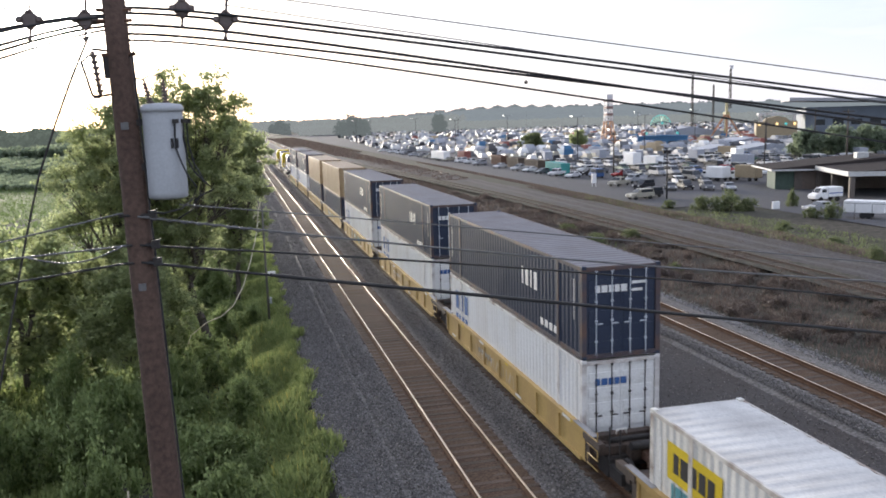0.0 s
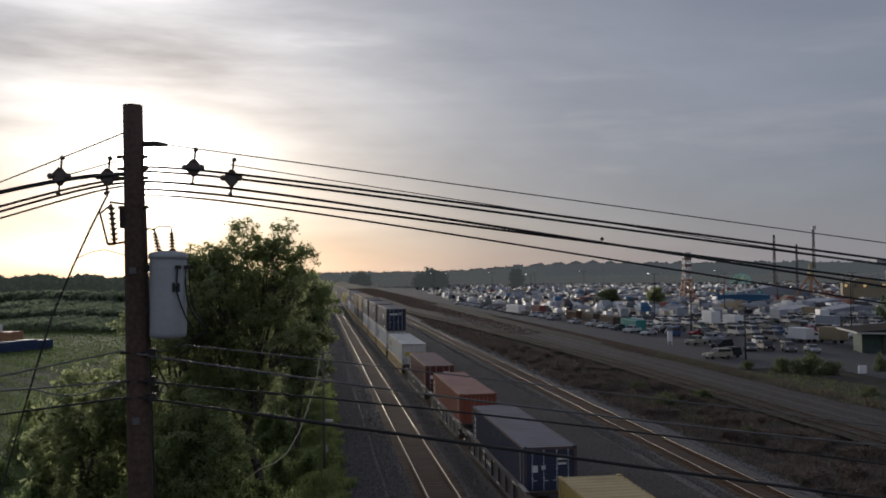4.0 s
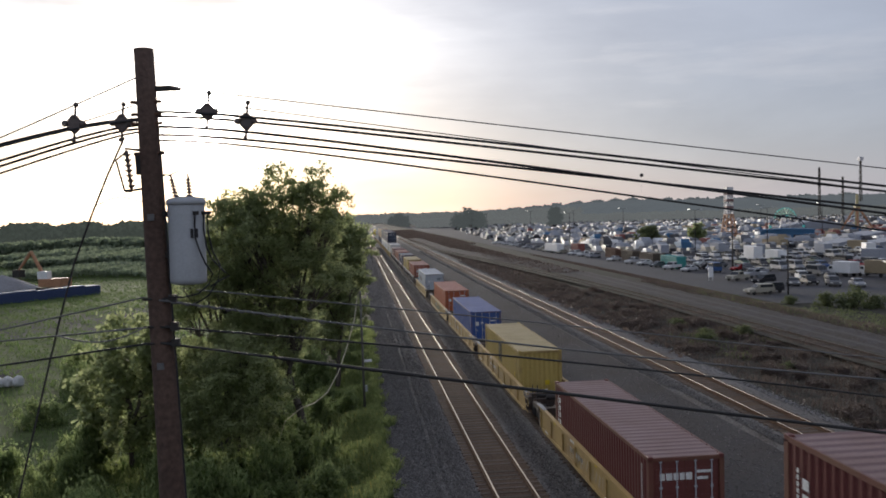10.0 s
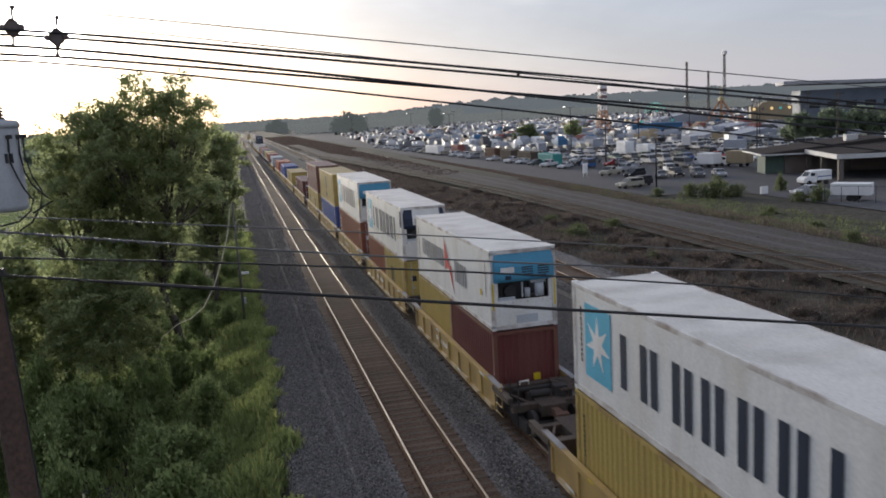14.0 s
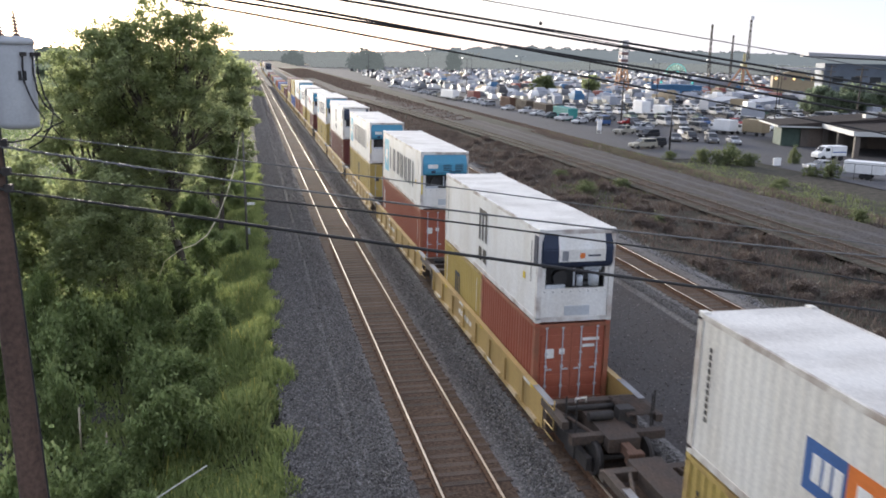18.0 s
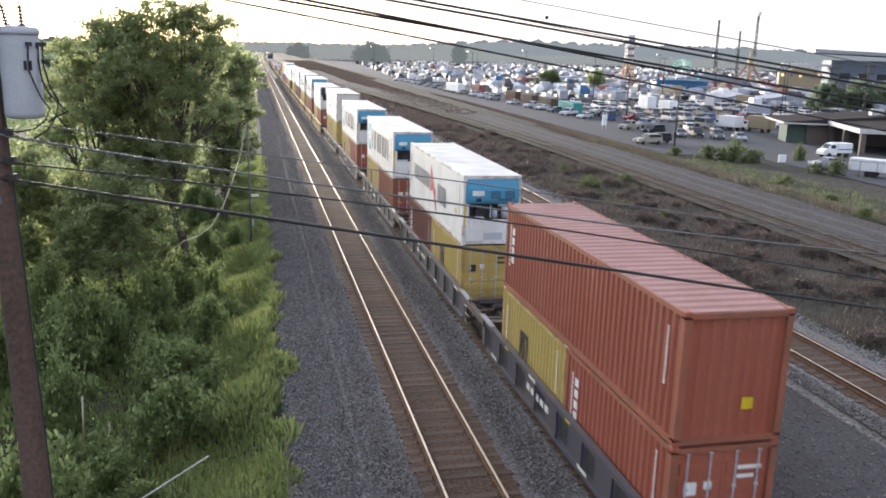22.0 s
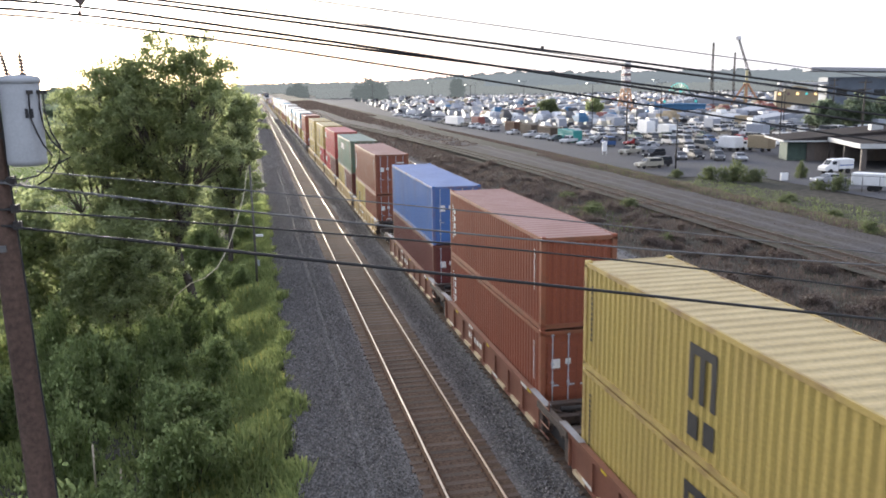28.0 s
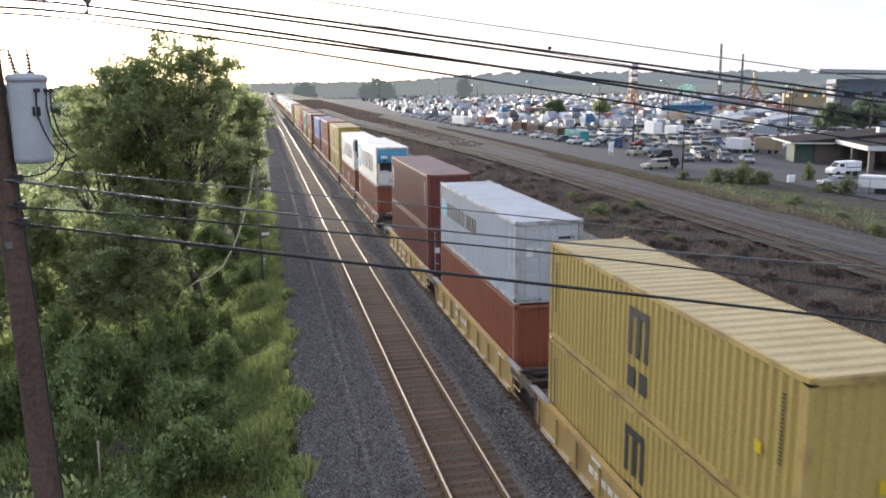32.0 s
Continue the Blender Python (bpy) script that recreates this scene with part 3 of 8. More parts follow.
# sun-bleached roofs and rust-edged frames of the same paints
for k in ("navy", "white", "dustwhite", "tan", "maroon", "brown", "rust", "orange", "yellow", "blue", "skyblue", "dkblue", "grey", "red", "green", "reefer"):
    base = MATS[P[k].name].node_tree.nodes["Mix"].inputs["A"].default_value
    c = Vector(base[:3])
    P[k + "_roof"] = paint(P[k].name + "_bleached", tuple(c.lerp(Vector((0.42, 0.38, 0.36)), 0.28)), dirt=tuple(c.lerp(Vector((0.22, 0.17, 0.14)), 0.5)), dirt_amount=0.6, scale=0.8, streak=0.0, var=0.14)
    P[k + "_edge"] = paint(P[k].name + "_edge", tuple(c.lerp(Vector((0.30, 0.20, 0.12)), 0.16)), dirt=(0.16, 0.085, 0.05), dirt_amount=0.75, scale=1.6, streak=0.0, fine=22)
MESH = {}


def corrugated(length, height, pitch, depth, flat=0.3):
    """A pressed steel wall in the plane y-z, ridges upright, with a fold at both sides."""
    n = max(int(round(length / pitch)), 1)
    p = length / n
    ys, xs = [], []
    for k in range(n):
        y = -length / 2 + k * p
        ys += [y, y + p * flat, y + p * 0.5, y + p * (0.5 + flat)]
        xs += [0, 0, -depth, -depth]
    ys.append(length / 2), xs.append(0)
    vs = [(x, y, z) for z in (0, height) for x, y in zip(xs, ys)]
    m = len(ys)
    return vs, [(k, k + 1, m + k + 1, m + k) for k in range(m - 1)]


def add_sheet(bm, vs, fs, m):
    v = [bm.verts.new(m @ Vector(p)) for p in vs]
    for f in fs:
        bm.faces.new([v[k] for k in f])


def container_meshes(kind):
    """Shared meshes of one container kind: body, roof, end wall, door leaf, lock bar, casting."""
    if kind in MESH:
        return MESH[kind]
    L, W, H = {"40": (12.19, 2.44, 2.9), "20": (6.06, 2.44, 2.6), "53": (16.15, 2.59, 2.9), "reefer": (12.19, 2.44, 2.9), "40s": (12.19, 2.44, 2.6), "40f": (12.19, 2.44, 2.9)}[kind]
    pitch, depth = (0.28, 0.036) if kind in ("40", "20", "40s") else ((0.33, 0.022) if kind == "53" else ((0.28, 0.003) if kind == "40f" else (0.61, 0.003)))
    hl, hw = L / 2, W / 2
    g = {"L": L, "W": W, "H": H}
    bm = bmesh.new()
    vs, fs = corrugated(L - 0.3, H - 0.27, pitch, depth)
    add_sheet(bm, vs, fs, Matrix.Translation((-hw + 0.012, 0, 0.15)) @ Matrix.Diagonal((-1, 1, 1, 1)))
    g["side"] = mesh_of(bm, "side_wall", P["white"])
    bm = bmesh.new()
    for s in (-1, 1):
        box(bm, s * hw - (0.06 if s > 0 else 0), s * hw + (0.06 if s < 0 else 0), -hl, hl, 0.02, 0.17)
        box(bm, s * hw - (0.06 if s > 0 else 0), s * hw + (0.06 if s < 0 else 0), -hl, hl, H - 0.14, H - 0.03)
        for e in (-1, 1):
            box(bm, s * hw - (0.15 if s > 0 else 0), s * hw + (0.15 if s < 0 else 0), e * hl - (0.17 if e > 0 else 0), e * hl + (0.17 if e < 0 else 0), 0.1, H - 0.1)
        if kind == "53":
            for e in (-6.096, 6.096):
                box(bm, s * hw - 0.012, s * hw + 0.008, e - 0.09, e + 0.09, 0.05, H - 0.04)
    box(bm, -hw + 0.02, hw - 0.02, -hl + 0.02, hl - 0.02, 0.08, 0.16)
    for e in (-1, 1):
        box(bm, -hw, hw, e * hl - (0.1 if e > 0 else 0), e * hl + (0.1 if e < 0 else 0), 0.03, 0.15)
        box(bm, -hw, hw, e * hl - (0.1 if e > 0 else 0), e * hl + (0.1 if e < 0 else 0), H - 0.16, H - 0.04)
    g["body"] = mesh_of(bm, "frame", P["white"])
    bm = bmesh.new()
    vs, fs = corrugated(L - 0.12, W - 0.1, 1.2 if kind in ("reefer", "40f") else 0.42, 0.006 if kind in ("reefer", "40f") else 0.02)
    add_sheet(bm, vs, fs, Matrix.Translation((hw - 0.05, 0, H - 0.03)) @ Matrix.Rotation(radians(-90), 4, 'Y'))
    box(bm, -hw + 0.02, hw - 0.02, -hl + 0.02, hl - 0.02, H - 0.09, H - 0.056)
    g["roof"] = mesh_of(bm, "roof", P["white"])
    bm = bmesh.new()
    vs, fs = corrugated(W - 0.28, H - 0.28, 0.27, 0.04)
    add_sheet(bm, vs, fs, Matrix.Translation((0, -hl + 0.06, 0.14)) @ Matrix.Rotation(radians(-90), 4, 'Z'))
    g["end"] = mesh_of(bm, "end_wall", P["white"])
    bm = bmesh.new()
    w = (W - 0.3) / 2 - 0.01
    box(bm, 0.005, w, -hl + 0.06, -hl + 0.1, 0.13, H - 0.15)
    for k in range(5):
        z = 0.25 + k * (H - 0.5) / 5
        box(bm, 0.1, w - 0.08, -hl + 0.035, -hl + 0.06, z, z + (H - 0.5) / 5 * 0.62)
    g["door"] = mesh_of(bm, "door", P["white"])
    bm = bmesh.new()
    tube(bm, (0, -hl + 0.02, 0.06), (0, -hl + 0.02, H - 0.07), 0.019, n=6)
    for z in (0.12, 0.55, 1.2, H * 0.62, H - 0.16):
        box(bm, -0.045, 0.045, -hl + 0.0, -hl + 0.04, z - 0.03, z + 0.03)
    box(bm, -0.2, 0.02, -hl - 0.005, -hl + 0.02, 1.08, 1.12)
    g["bar"] = mesh_of(bm, "lock_bar", P["grey"])
    bm = bmesh.new()
    box(bm, -0.081, 0.081, -0.089, 0.089, -0.059, 0.059)
    bmesh.ops.bevel(bm, geom=list(bm.edges), offset=0.012, segments=1, affect='EDGES')
    g["casting"] = mesh_of(bm, "corner_casting", P["white"])
    MESH[kind] = g
    return g


def slab(key, w, h, t=0.004):
    """A thin painted sign, lying in the plane y-z."""
    k = ("slab", key, round(w, 3), round(h, 3))
    if k not in MESH:
        bm = bmesh.new()
        box(bm, -t, 0, -w / 2, w / 2, -h / 2, h / 2)
        MESH[k] = mesh_of(bm, "sign", P["white"])
    return MESH[k]


def text_block(rows, w, h, upright=False):
    """Small unreadable print as plain bars: rows of short dashes in the plane y-z, or one upright column."""
    k = ("text", rows, round(w, 3), round(h, 3), upright)
    if k not in MESH:
        rng = random.Random(str(k))
        bm = bmesh.new()
        for j in range(rows):
            z = h * (0.5 - (j + 0.5) / rows)
            if upright:
                box(bm, -0.004, 0, -w / 2, w / 2, z - h / rows * 0.36, z + h / rows * 0.36)
                continue
            y = w / 2
            while y > -w / 2 + 0.03:
                q = min(rng.uniform(0.05, 0.14), y + w / 2)
                box(bm, -0.004, 0, y - q, y, z - h / rows * 0.3, z + h / rows * 0.3)
                y -= q + 0.025
        MESH[k] = mesh_of(bm, "lettering_bar", P["white"])
    return MESH[k]


def star_mesh(r):
    if "star" not in MESH:
        bm = bmesh.new()
        ring = []
        for k in range(14):
            a, q = math.pi / 2 + k * math.pi / 7, r if k % 2 == 0 else r * 0.36
            ring.append((q * math.cos(a), q * math.sin(a)))
        a = [bm.verts.new((-0.006, y, z)) for y, z in ring]
        b = [bm.verts.new((-0.001, y, z)) for y, z in ring]
        bm.faces.new(a), bm.faces.new(b[::-1])
        for k in range(14):
            bm.faces.new((a[k], b[k], b[(k + 1) % 14], a[(k + 1) % 14]))
        MESH["star"] = mesh_of(bm, "star_emblem", P["white"])
    return MESH["star"]


def plain_shape(w, h):
    """A plain upright block, as big as one sign of the mark."""
    k = ("upright", w)
    if k not in MESH:
        o = [(-0.18, -0.5), (-0.18, 0.5), (0.18, 0.5), (0.18, -0.5)]
        o = [(-y * w, z * h) for y, z in o]
        bm = bmesh.new()
        a = [bm.verts.new((-0.004, y, z)) for y, z in o]
        b = [bm.verts.new((-0.0005, y, z)) for y, z in o]
        bm.faces.new(a), bm.faces.new(b[::-1])
        for j in range(4):
            bm.faces.new((a[j], b[j], b[(j + 1) % 4], a[(j + 1) % 4]))
        MESH[k] = mesh_of(bm, "wordmark_shape", P["navyink"])
    return MESH[k]


def flag_mesh():
    if "flag" not in MESH:
        bm = bmesh.new()
        for tri in (((0.0, 1.0), (0.02, -0.35), (-0.82, -0.1)), ((-0.6, -0.16), (-1.02, -0.05), (-1.35, -1.15))):
            a = [bm.verts.new((-0.005, y, z)) for y, z in tri]
            b = [bm.verts.new((-0.001, y, z)) for y, z in tri]
            bm.faces.new(a), bm.faces.new(b[::-1])
            for k in range(3):
                bm.faces.new((a[k], b[k], b[(k + 1) % 3], a[(k + 1) % 3]))
        MESH["flag"] = mesh_of(bm, "flag_emblem", P["logored"])
    return MESH["flag"]


def bars(c, y, z, widths, h, gap, ink, x=None, name="lettering_bar", drop=0.0):
    """Lettering as plain bars, read from the far end to the near end of the side that faces the field."""
    g = c["mesh"]
    x = -g["W"] / 2 - 0.002 if x is None else x
    for k, w in enumerate(widths):
        piece(name, slab("b", w, h), ink, c["ob"], Matrix.Translation((x, y - w / 2, z - drop * k)))
        y -= w + gap


def end_bars(c, x, z, widths, h, gap, ink):
    g = c["mesh"]
    for w in widths:
        piece("lettering_bar", slab("b", w, h), ink, c["ob"], Matrix.Translation((x + w / 2, -g["L"] / 2 - 0.006 + 0.035, z)) @ Matrix.Rotation(radians(90), 4, 'Z'))
        x += w + gap


def mark(c, style):
    g = c["mesh"]
    L, H, ob = g["L"], g["H"], c["ob"]
    xs = -g["W"] / 2 - 0.002
    if style == "star":
        w = 1.5
        piece("emblem_panel", slab("emb", w, 1.9), P["skylogo"], ob, Matrix.Translation((xs, L / 2 - 1.55, H * 0.53)))
        piece("star_emblem", star_mesh(0.72), P["white"], ob, Matrix.Translation((xs - 0.004, L / 2 - 1.55, H * 0.53)))
        y = L / 2 - 2.8
        for w in (1.3, 1.25, 0.95, 1.05, 1.0, 1.1):
            # six plain signs, each of two uprights
            piece("wordmark_shape", plain_shape(0.8, 1.3), P["navyink"], ob, Matrix.Translation((xs, y - 0.16, H * 0.52)))
            piece("wordmark_shape", plain_shape(0.8, 1.3), P["navyink"], ob, Matrix.Translation((xs, y - w + 0.16, H * 0.52)))
            y -= w + 0.16
    elif style == "star_line":
        piece("emblem_panel", slab("emb2", 0.75, 0.75), P["skylogo"], ob, Matrix.Translation((xs, L / 2 - 1.0, H * 0.62)))
        bars(c, L / 2 - 1.55, H * 0.62, (0.5, 0.45, 0.4, 0.42, 0.42, 0.45), 0.62, 0.1, P["navyink"])
        bars(c, L / 2 - 5.0, H * 0.62, (0.4, 0.18, 0.48, 0.42), 0.62, 0.1, P["navyink"])
    elif style in ("m", "mlow", "m20"):
        s = 1.0 if style == "m" else 0.75
        y0 = L / 2 - (5.65 if style != "m20" else 2.1)
        z0 = H * (0.62 if style != "m20" else 0.5)
        for k in range(3):
            piece("emblem_bar", slab("m", 0.2 * s, 1.15 * s), BLACK, ob, Matrix.Translation((xs, y0 - 0.42 * s * k, z0)))
        piece("emblem_bar", slab("mt", 1.04 * s, 0.2 * s), BLACK, ob, Matrix.Translation((xs - 0.001, y0 - 0.42 * s, z0 + 0.48 * s)))
        if style != "m20":
            for dy in (0, 0.62):
                piece("emblem_bar", slab("ms", 0.4 * s, 0.5 * s), BLACK, ob, Matrix.Translation((xs, y0 - 0.12 - dy * s, z0 - 1.1 * s)))
        else:
            piece("emblem_bar", slab("mu", 0.9 * s, 0.2 * s), BLACK, ob, Matrix.Translation((xs, y0 - 0.42 * s, z0 - 0.78 * s)))
    elif style == "flag":
        bars(c, L / 2 - 1.3, H * 0.55, (0.12, 0.12, 0.2, 0.2, 0.16, 0.16, 0.12, 0.12, 0.2, 0.2, 0.16, 0.16, 0.2, 0.2), 0.75, 0.13, P["greyink"])
        piece("flag_emblem", flag_mesh(), P["logored"], ob, Matrix.Translation((xs, L / 2 - 5.6, H * 0.52)))
        bars(c, L / 2 - 7.2, H * 0.47, (0.2, 0.2, 0.14, 0.14, 0.2, 0.2), 0.85, 0.13, P["greyink"])
    elif style == "boxes":
        piece("emblem_panel", slab("po1", 0.95, 0.85), P["railink"], ob, Matrix.Translation((xs, L / 2 - 3.9, H * 0.52)))
        piece("emblem_panel", slab("po2", 2.4, 0.85), P["logoorange"], ob, Matrix.Translation((xs, L / 2 - 5.58, H * 0.52)))
        bars({"mesh": g, "ob": ob}, L / 2 - 3.62, H * 0.52, (0.2, 0.16, 0.2), 0.45, 0.06, P["white"], x=xs - 0.004)
        bars(c, L / 2 - 4.6, H * 0.52, (0.3, 0.22, 0.24, 0.08, 0.08, 0.24, 0.24, 0.24), 0.42, 0.07, P["white"], x=xs - 0.004)
        bars(c, L / 2 - 4.3, H * 0.24, (0.25, 0.22, 0.3, 0.2, 0.3, 0.3, 0.3), 0.16, 0.07, P["greyink"])
    elif style == "three_bar":
        for k, w in enumerate((0.42, 0.46, 0.16)):
            piece("emblem_bar", slab("ca", w, 0.62), P["white"], ob, Matrix.Translation((xs, L / 2 - 0.75 - k * 0.5, H * 0.7)))
    elif style == "seven_bar":
        bars(c, L / 2 - 3.9, H * 0.7, (0.28, 0.26, 0.22, 0.14, 0.22, 0.26, 0.2), 0.55, 0.16, P["white"])
    elif style == "side_bars":
        piece("lettering_bar", text_block(4, 0.24, 1.25, True), P["white"], ob, Matrix.Translation((xs, L / 2 - 0.85, H * 0.55)))
    elif style == "u":
        bars(c, -2.6, H * 0.6, (0.16, 0.3, 0.16, 0.3), 0.62, 0.22, P["white"])
        bars(c, -4.5, H * 0.16, (0.28, 0.28, 0.28, 0.28), 0.25, 0.14, P["white"])
    elif style == "blue_sign":
        bars(c, L / 2 - 1.0, H * 0.62, (0.5, 0.45, 0.55), 0.85, 0.3, P["railink"])
        bars(c, L / 2 - 1.0, H * 0.36, (0.4, 0.3, 0.45, 0.4), 0.22, 0.16, P["railink"])
    elif style == "yellow_sign":
        piece("emblem_panel", slab("yellow_sign", 2.4, 0.95), P["signyellow"], ob, Matrix.Translation((xs, L / 2 - 2.1, H * 0.66)))
        bars(c, L / 2 - 1.2, H * 0.66, (0.25, 0.35, 0.3, 0.3, 0.3), 0.5, 0.08, BLACK, x=xs - 0.004)
        bars(c, L / 2 - 1.1, H * 0.4, (0.12, 0.3, 0.3, 0.28, 0.3, 0.4, 0.4, 0.3, 0.14), 0.4, 0.06, P["graffiti"])
    # small data block at the near end
    if style != "none":
        ink = BLACK if style in ("star", "m", "flag", "mlow", "boxes") else P["white"]
        piece("lettering_bar", text_block(18, 0.075, 1.3), ink, ob, Matrix.Translation((xs, -L / 2 + 0.62, H * 0.62)))
        if style != "three_bar":
            piece("lettering_bar", text_block(11, 0.085, H * 0.52, True), ink, ob, Matrix.Translation((xs, L / 2 - 0.55, H * 0.55)))
        if style in ("star", "m", "flag"):
            piece("warning_label", slab("wl", 0.22, 0.22), P["signyellow"], ob, Matrix.Translation((xs, -L / 2 + 1.25, H * 0.42)))


def container(kind, colour, near_end, m, label, style="none", roof=None):
    """A shipping container; near_end: door, wall, cool_blue, cool_navy."""
    g = container_meshes(kind)
    L, W, H = g["L"], g["W"], g["H"]
    names = {"53": "domestic_container", "reefer": "refrigerated_container"}
    ob = thing(names.get(kind, "shipping_container"), label, "container", m, group="containers of the freight train")
    c = {"ob": ob, "mesh": g}
    ink = P[colour]
    piece("frame", g["body"], P[colour + "_edge"], ob)
    piece("side_wall", g["side"], ink, ob)
    piece("side_wall", g["side"], ink, ob, Matrix.Diagonal((-1, 1, 1, 1)))
    piece("roof", g["roof"], P[roof] if roof else P[colour + "_roof"], ob)
    flip = Matrix.Rotation(math.pi, 4, 'Z')
    if near_end == "door":
        for s in (1, -1):
            d = piece("door", g["door"], ink, ob, None if s > 0 else Matrix.Diagonal((-1, 1, 1, 1)))
            for x in (0.3, 0.82):
                piece("lock_bar", g["bar"], P["grey"] if colour != "white" else STEEL_DARK, d, Matrix.Translation((x, 0, 0)))
        piece("end_wall", g["end"], ink, ob, flip)
        if style in ("u", "blue_sign", "plain_bar", "seven_bar", "three_bar"):
            end_bars(c, -0.85, H * 0.75, (0.16, 0.2, 0.16, 0.16, 0.2), 0.22, 0.04, P["railink"] if style == "blue_sign" else P["white"])
            end_bars(c, 0.35, H * 0.8, (0.5,), 0.09, 0.04, P["white"])
            end_bars(c, 0.35, H * 0.72, (0.35,), 0.09, 0.04, P["white"])
        elif style == "yellow_sign":
            piece("emblem_panel", slab("yse", 2.0, 0.42), P["signyellow"], ob, Matrix.Translation((0, -L / 2 + 0.02, H * 0.62)) @ Matrix.Rotation(radians(90), 4, 'Z'))
            end_bars(c, -0.7, H * 0.62, (0.14, 0.14, 0.2, 0.2, 0.2, 0.2), 0.26, 0.06, BLACK)
        else:
            end_bars(c, -0.85, H * 0.62, (0.28,), 0.3, 0.1, BLACK if colour in ("yellow", "white") else P["white"])
            end_bars(c, -0.4, H * 0.64, (0.18,), 0.18, 0.1, P["white"])
            end_bars(c, 0.35, H * 0.78, (0.55,), 0.09, 0.05, BLACK if colour in ("yellow", "white", "grey") else P["white"])
            end_bars(c, 0.35, H * 0.70, (0.4,), 0.09, 0.05, BLACK if colour in ("yellow", "white", "grey") else P["white"])
    elif near_end == "wall":
        piece("end_wall", g["end"], ink, ob)
        piece("end_wall", g["end"], ink, ob, flip)
        end_bars(c, 0.25, H * 0.3, (0.26,), 0.26, 0.1, P["signyellow"])
    else:
        piece("end_wall", g["end"], ink, ob, flip)
        cool = P["coolblue"] if near_end == "cool_blue" else P["coolnavy"]
        key = "cool"
        if key not in MESH:
            bm = bmesh.new()
            box(bm, -W / 2 + 0.12, W / 2 - 0.12, -L / 2 + 0.05, -L / 2 + 0.12, 0.12, 1.05)
            face = mesh_of(bm, "cooling_unit_panel", WHITE)
            bm = bmesh.new()
            box(bm, 0.95, W / 2 - 0.12, -L / 2 + 0.05, -L / 2 + 0.12, 1.05, 1.75)
            cheek = mesh_of(bm, "cheek_panel", WHITE)
            bm = bmesh.new()
            box(bm, -0.3, 0.5, -L / 2 + 0.03, -L / 2 + 0.05, 0.2, 0.5)
            drip = mesh_of(bm, "access_cover", WHITE)
            bm = bmesh.new()
            # hood that bulges over the fan and slopes back to the roof
            side = [(-L / 2 + 0.3, 1.72), (-L / 2 - 0.03, 1.72), (-L / 2 - 0.12, 1.86), (-L / 2 - 0.12, 2.3), (-L / 2 + 0.04, 2.78), (-L / 2 + 0.3, 2.78)]
            va, vb = [[bm.verts.new((sx * (W / 2 - 0.1), y, z)) for y, z in side] for sx in (-1, 1)]
            for k in range(6):
                bm.faces.new((va[k], va[(k + 1) % 6], vb[(k + 1) % 6], vb[k]))
            bm.faces.new(va[::-1]), bm.faces.new(vb)
            bmesh.ops.bevel(bm, geom=list(bm.edges), offset=0.035, segments=2, affect='EDGES')
            cover = mesh_of(bm, "condenser_cover", P["coolblue"])
            bm = bmesh.new()
            box(bm, -0.95, 0.95, -L / 2 + 0.35, -L / 2 + 0.4, 1.0, 1.8)
            tube(bm, (-0.45, -L / 2 + 0.15, 1.35), (-0.45, -L / 2 + 0.35, 1.35), 0.22, n=12)
            tube(bm, (0.1, -L / 2 + 0.2, 1.15), (0.7, -L / 2 + 0.2, 1.15), 0.1, n=8)
            box(bm, 0.25, 0.8, -L / 2 + 0.15, -L / 2 + 0.35, 1.3, 1.65)
            works = mesh_of(bm, "compressor", BLACK)
            bm = bmesh.new()
            prism_side = [(-L / 2 - 0.135, 1.92), (-L / 2 - 0.135, 2.29), (-L / 2 + 0.01, 2.74), (-L / 2 + 0.04, 2.74), (-L / 2 - 0.1, 2.29), (-L / 2 - 0.1, 1.92)]
            va, vb = [[bm.verts.new((x, y, z)) for y, z in prism_side] for x in (-0.62, 0.86)]
            for k in range(6):
                bm.faces.new((va[k], va[(k + 1) % 6], vb[(k + 1) % 6], vb[k]))
            bm.faces.new(va[::-1]), bm.faces.new(vb)
            hatch = mesh_of(bm, "service_hatch", WHITE)
            bm = bmesh.new()
            for x0 in (-0.1, 0.5):
                for q in range(4):
                    box(bm, x0, x0 + 0.42, -L / 2 - 0.128, -L / 2 - 0.1, 1.96 + q * 0.085, 2.0 + q * 0.085)
            grille = mesh_of(bm, "grille", BLACK)
            bm = bmesh.new()
            box(bm, W / 2 - 0.105, W / 2 - 0.035, -L / 2 - 0.004, -L / 2 + 0.02, 0.75, 1.7)
            edge = mesh_of(bm, "edge_strip", P["signyellow"])
            bm = bmesh.new()
            tube(bm, (0.62, -L / 2 + 0.14, 1.12), (0.62, -L / 2 + 0.14, 1.58), 0.17, n=14)
            tube(bm, (0.18, -L / 2 + 0.16, 1.1), (0.18, -L / 2 + 0.16, 1.42), 0.1, n=10)
            tube(bm, (-0.02, -L / 2 + 0.12, 1.12), (-0.02, -L / 2 + 0.12, 1.66), 0.03, n=6)
            box(bm, 0.3, 0.86, -L / 2 + 0.1, -L / 2 + 0.2, 1.6, 1.74)
            box(bm, -0.92, -0.3, -L / 2 + 0.08, -L / 2 + 0.16, 1.04, 1.16)
            tanks = mesh_of(bm, "receiver_tank", P["grey"])
            bm = bmesh.new()
            for sx in (-0.72, 0.72):
                box(bm, sx - 0.26, sx + 0.26, -L / 2 + 0.03, -L / 2 + 0.08, 0.05, 0.16)
            for q in range(8):
                box(bm, -0.98 + q * 0.28, -0.95 + q * 0.28, -L / 2 + 0.04, -L / 2 + 0.05, 0.94, 0.97)
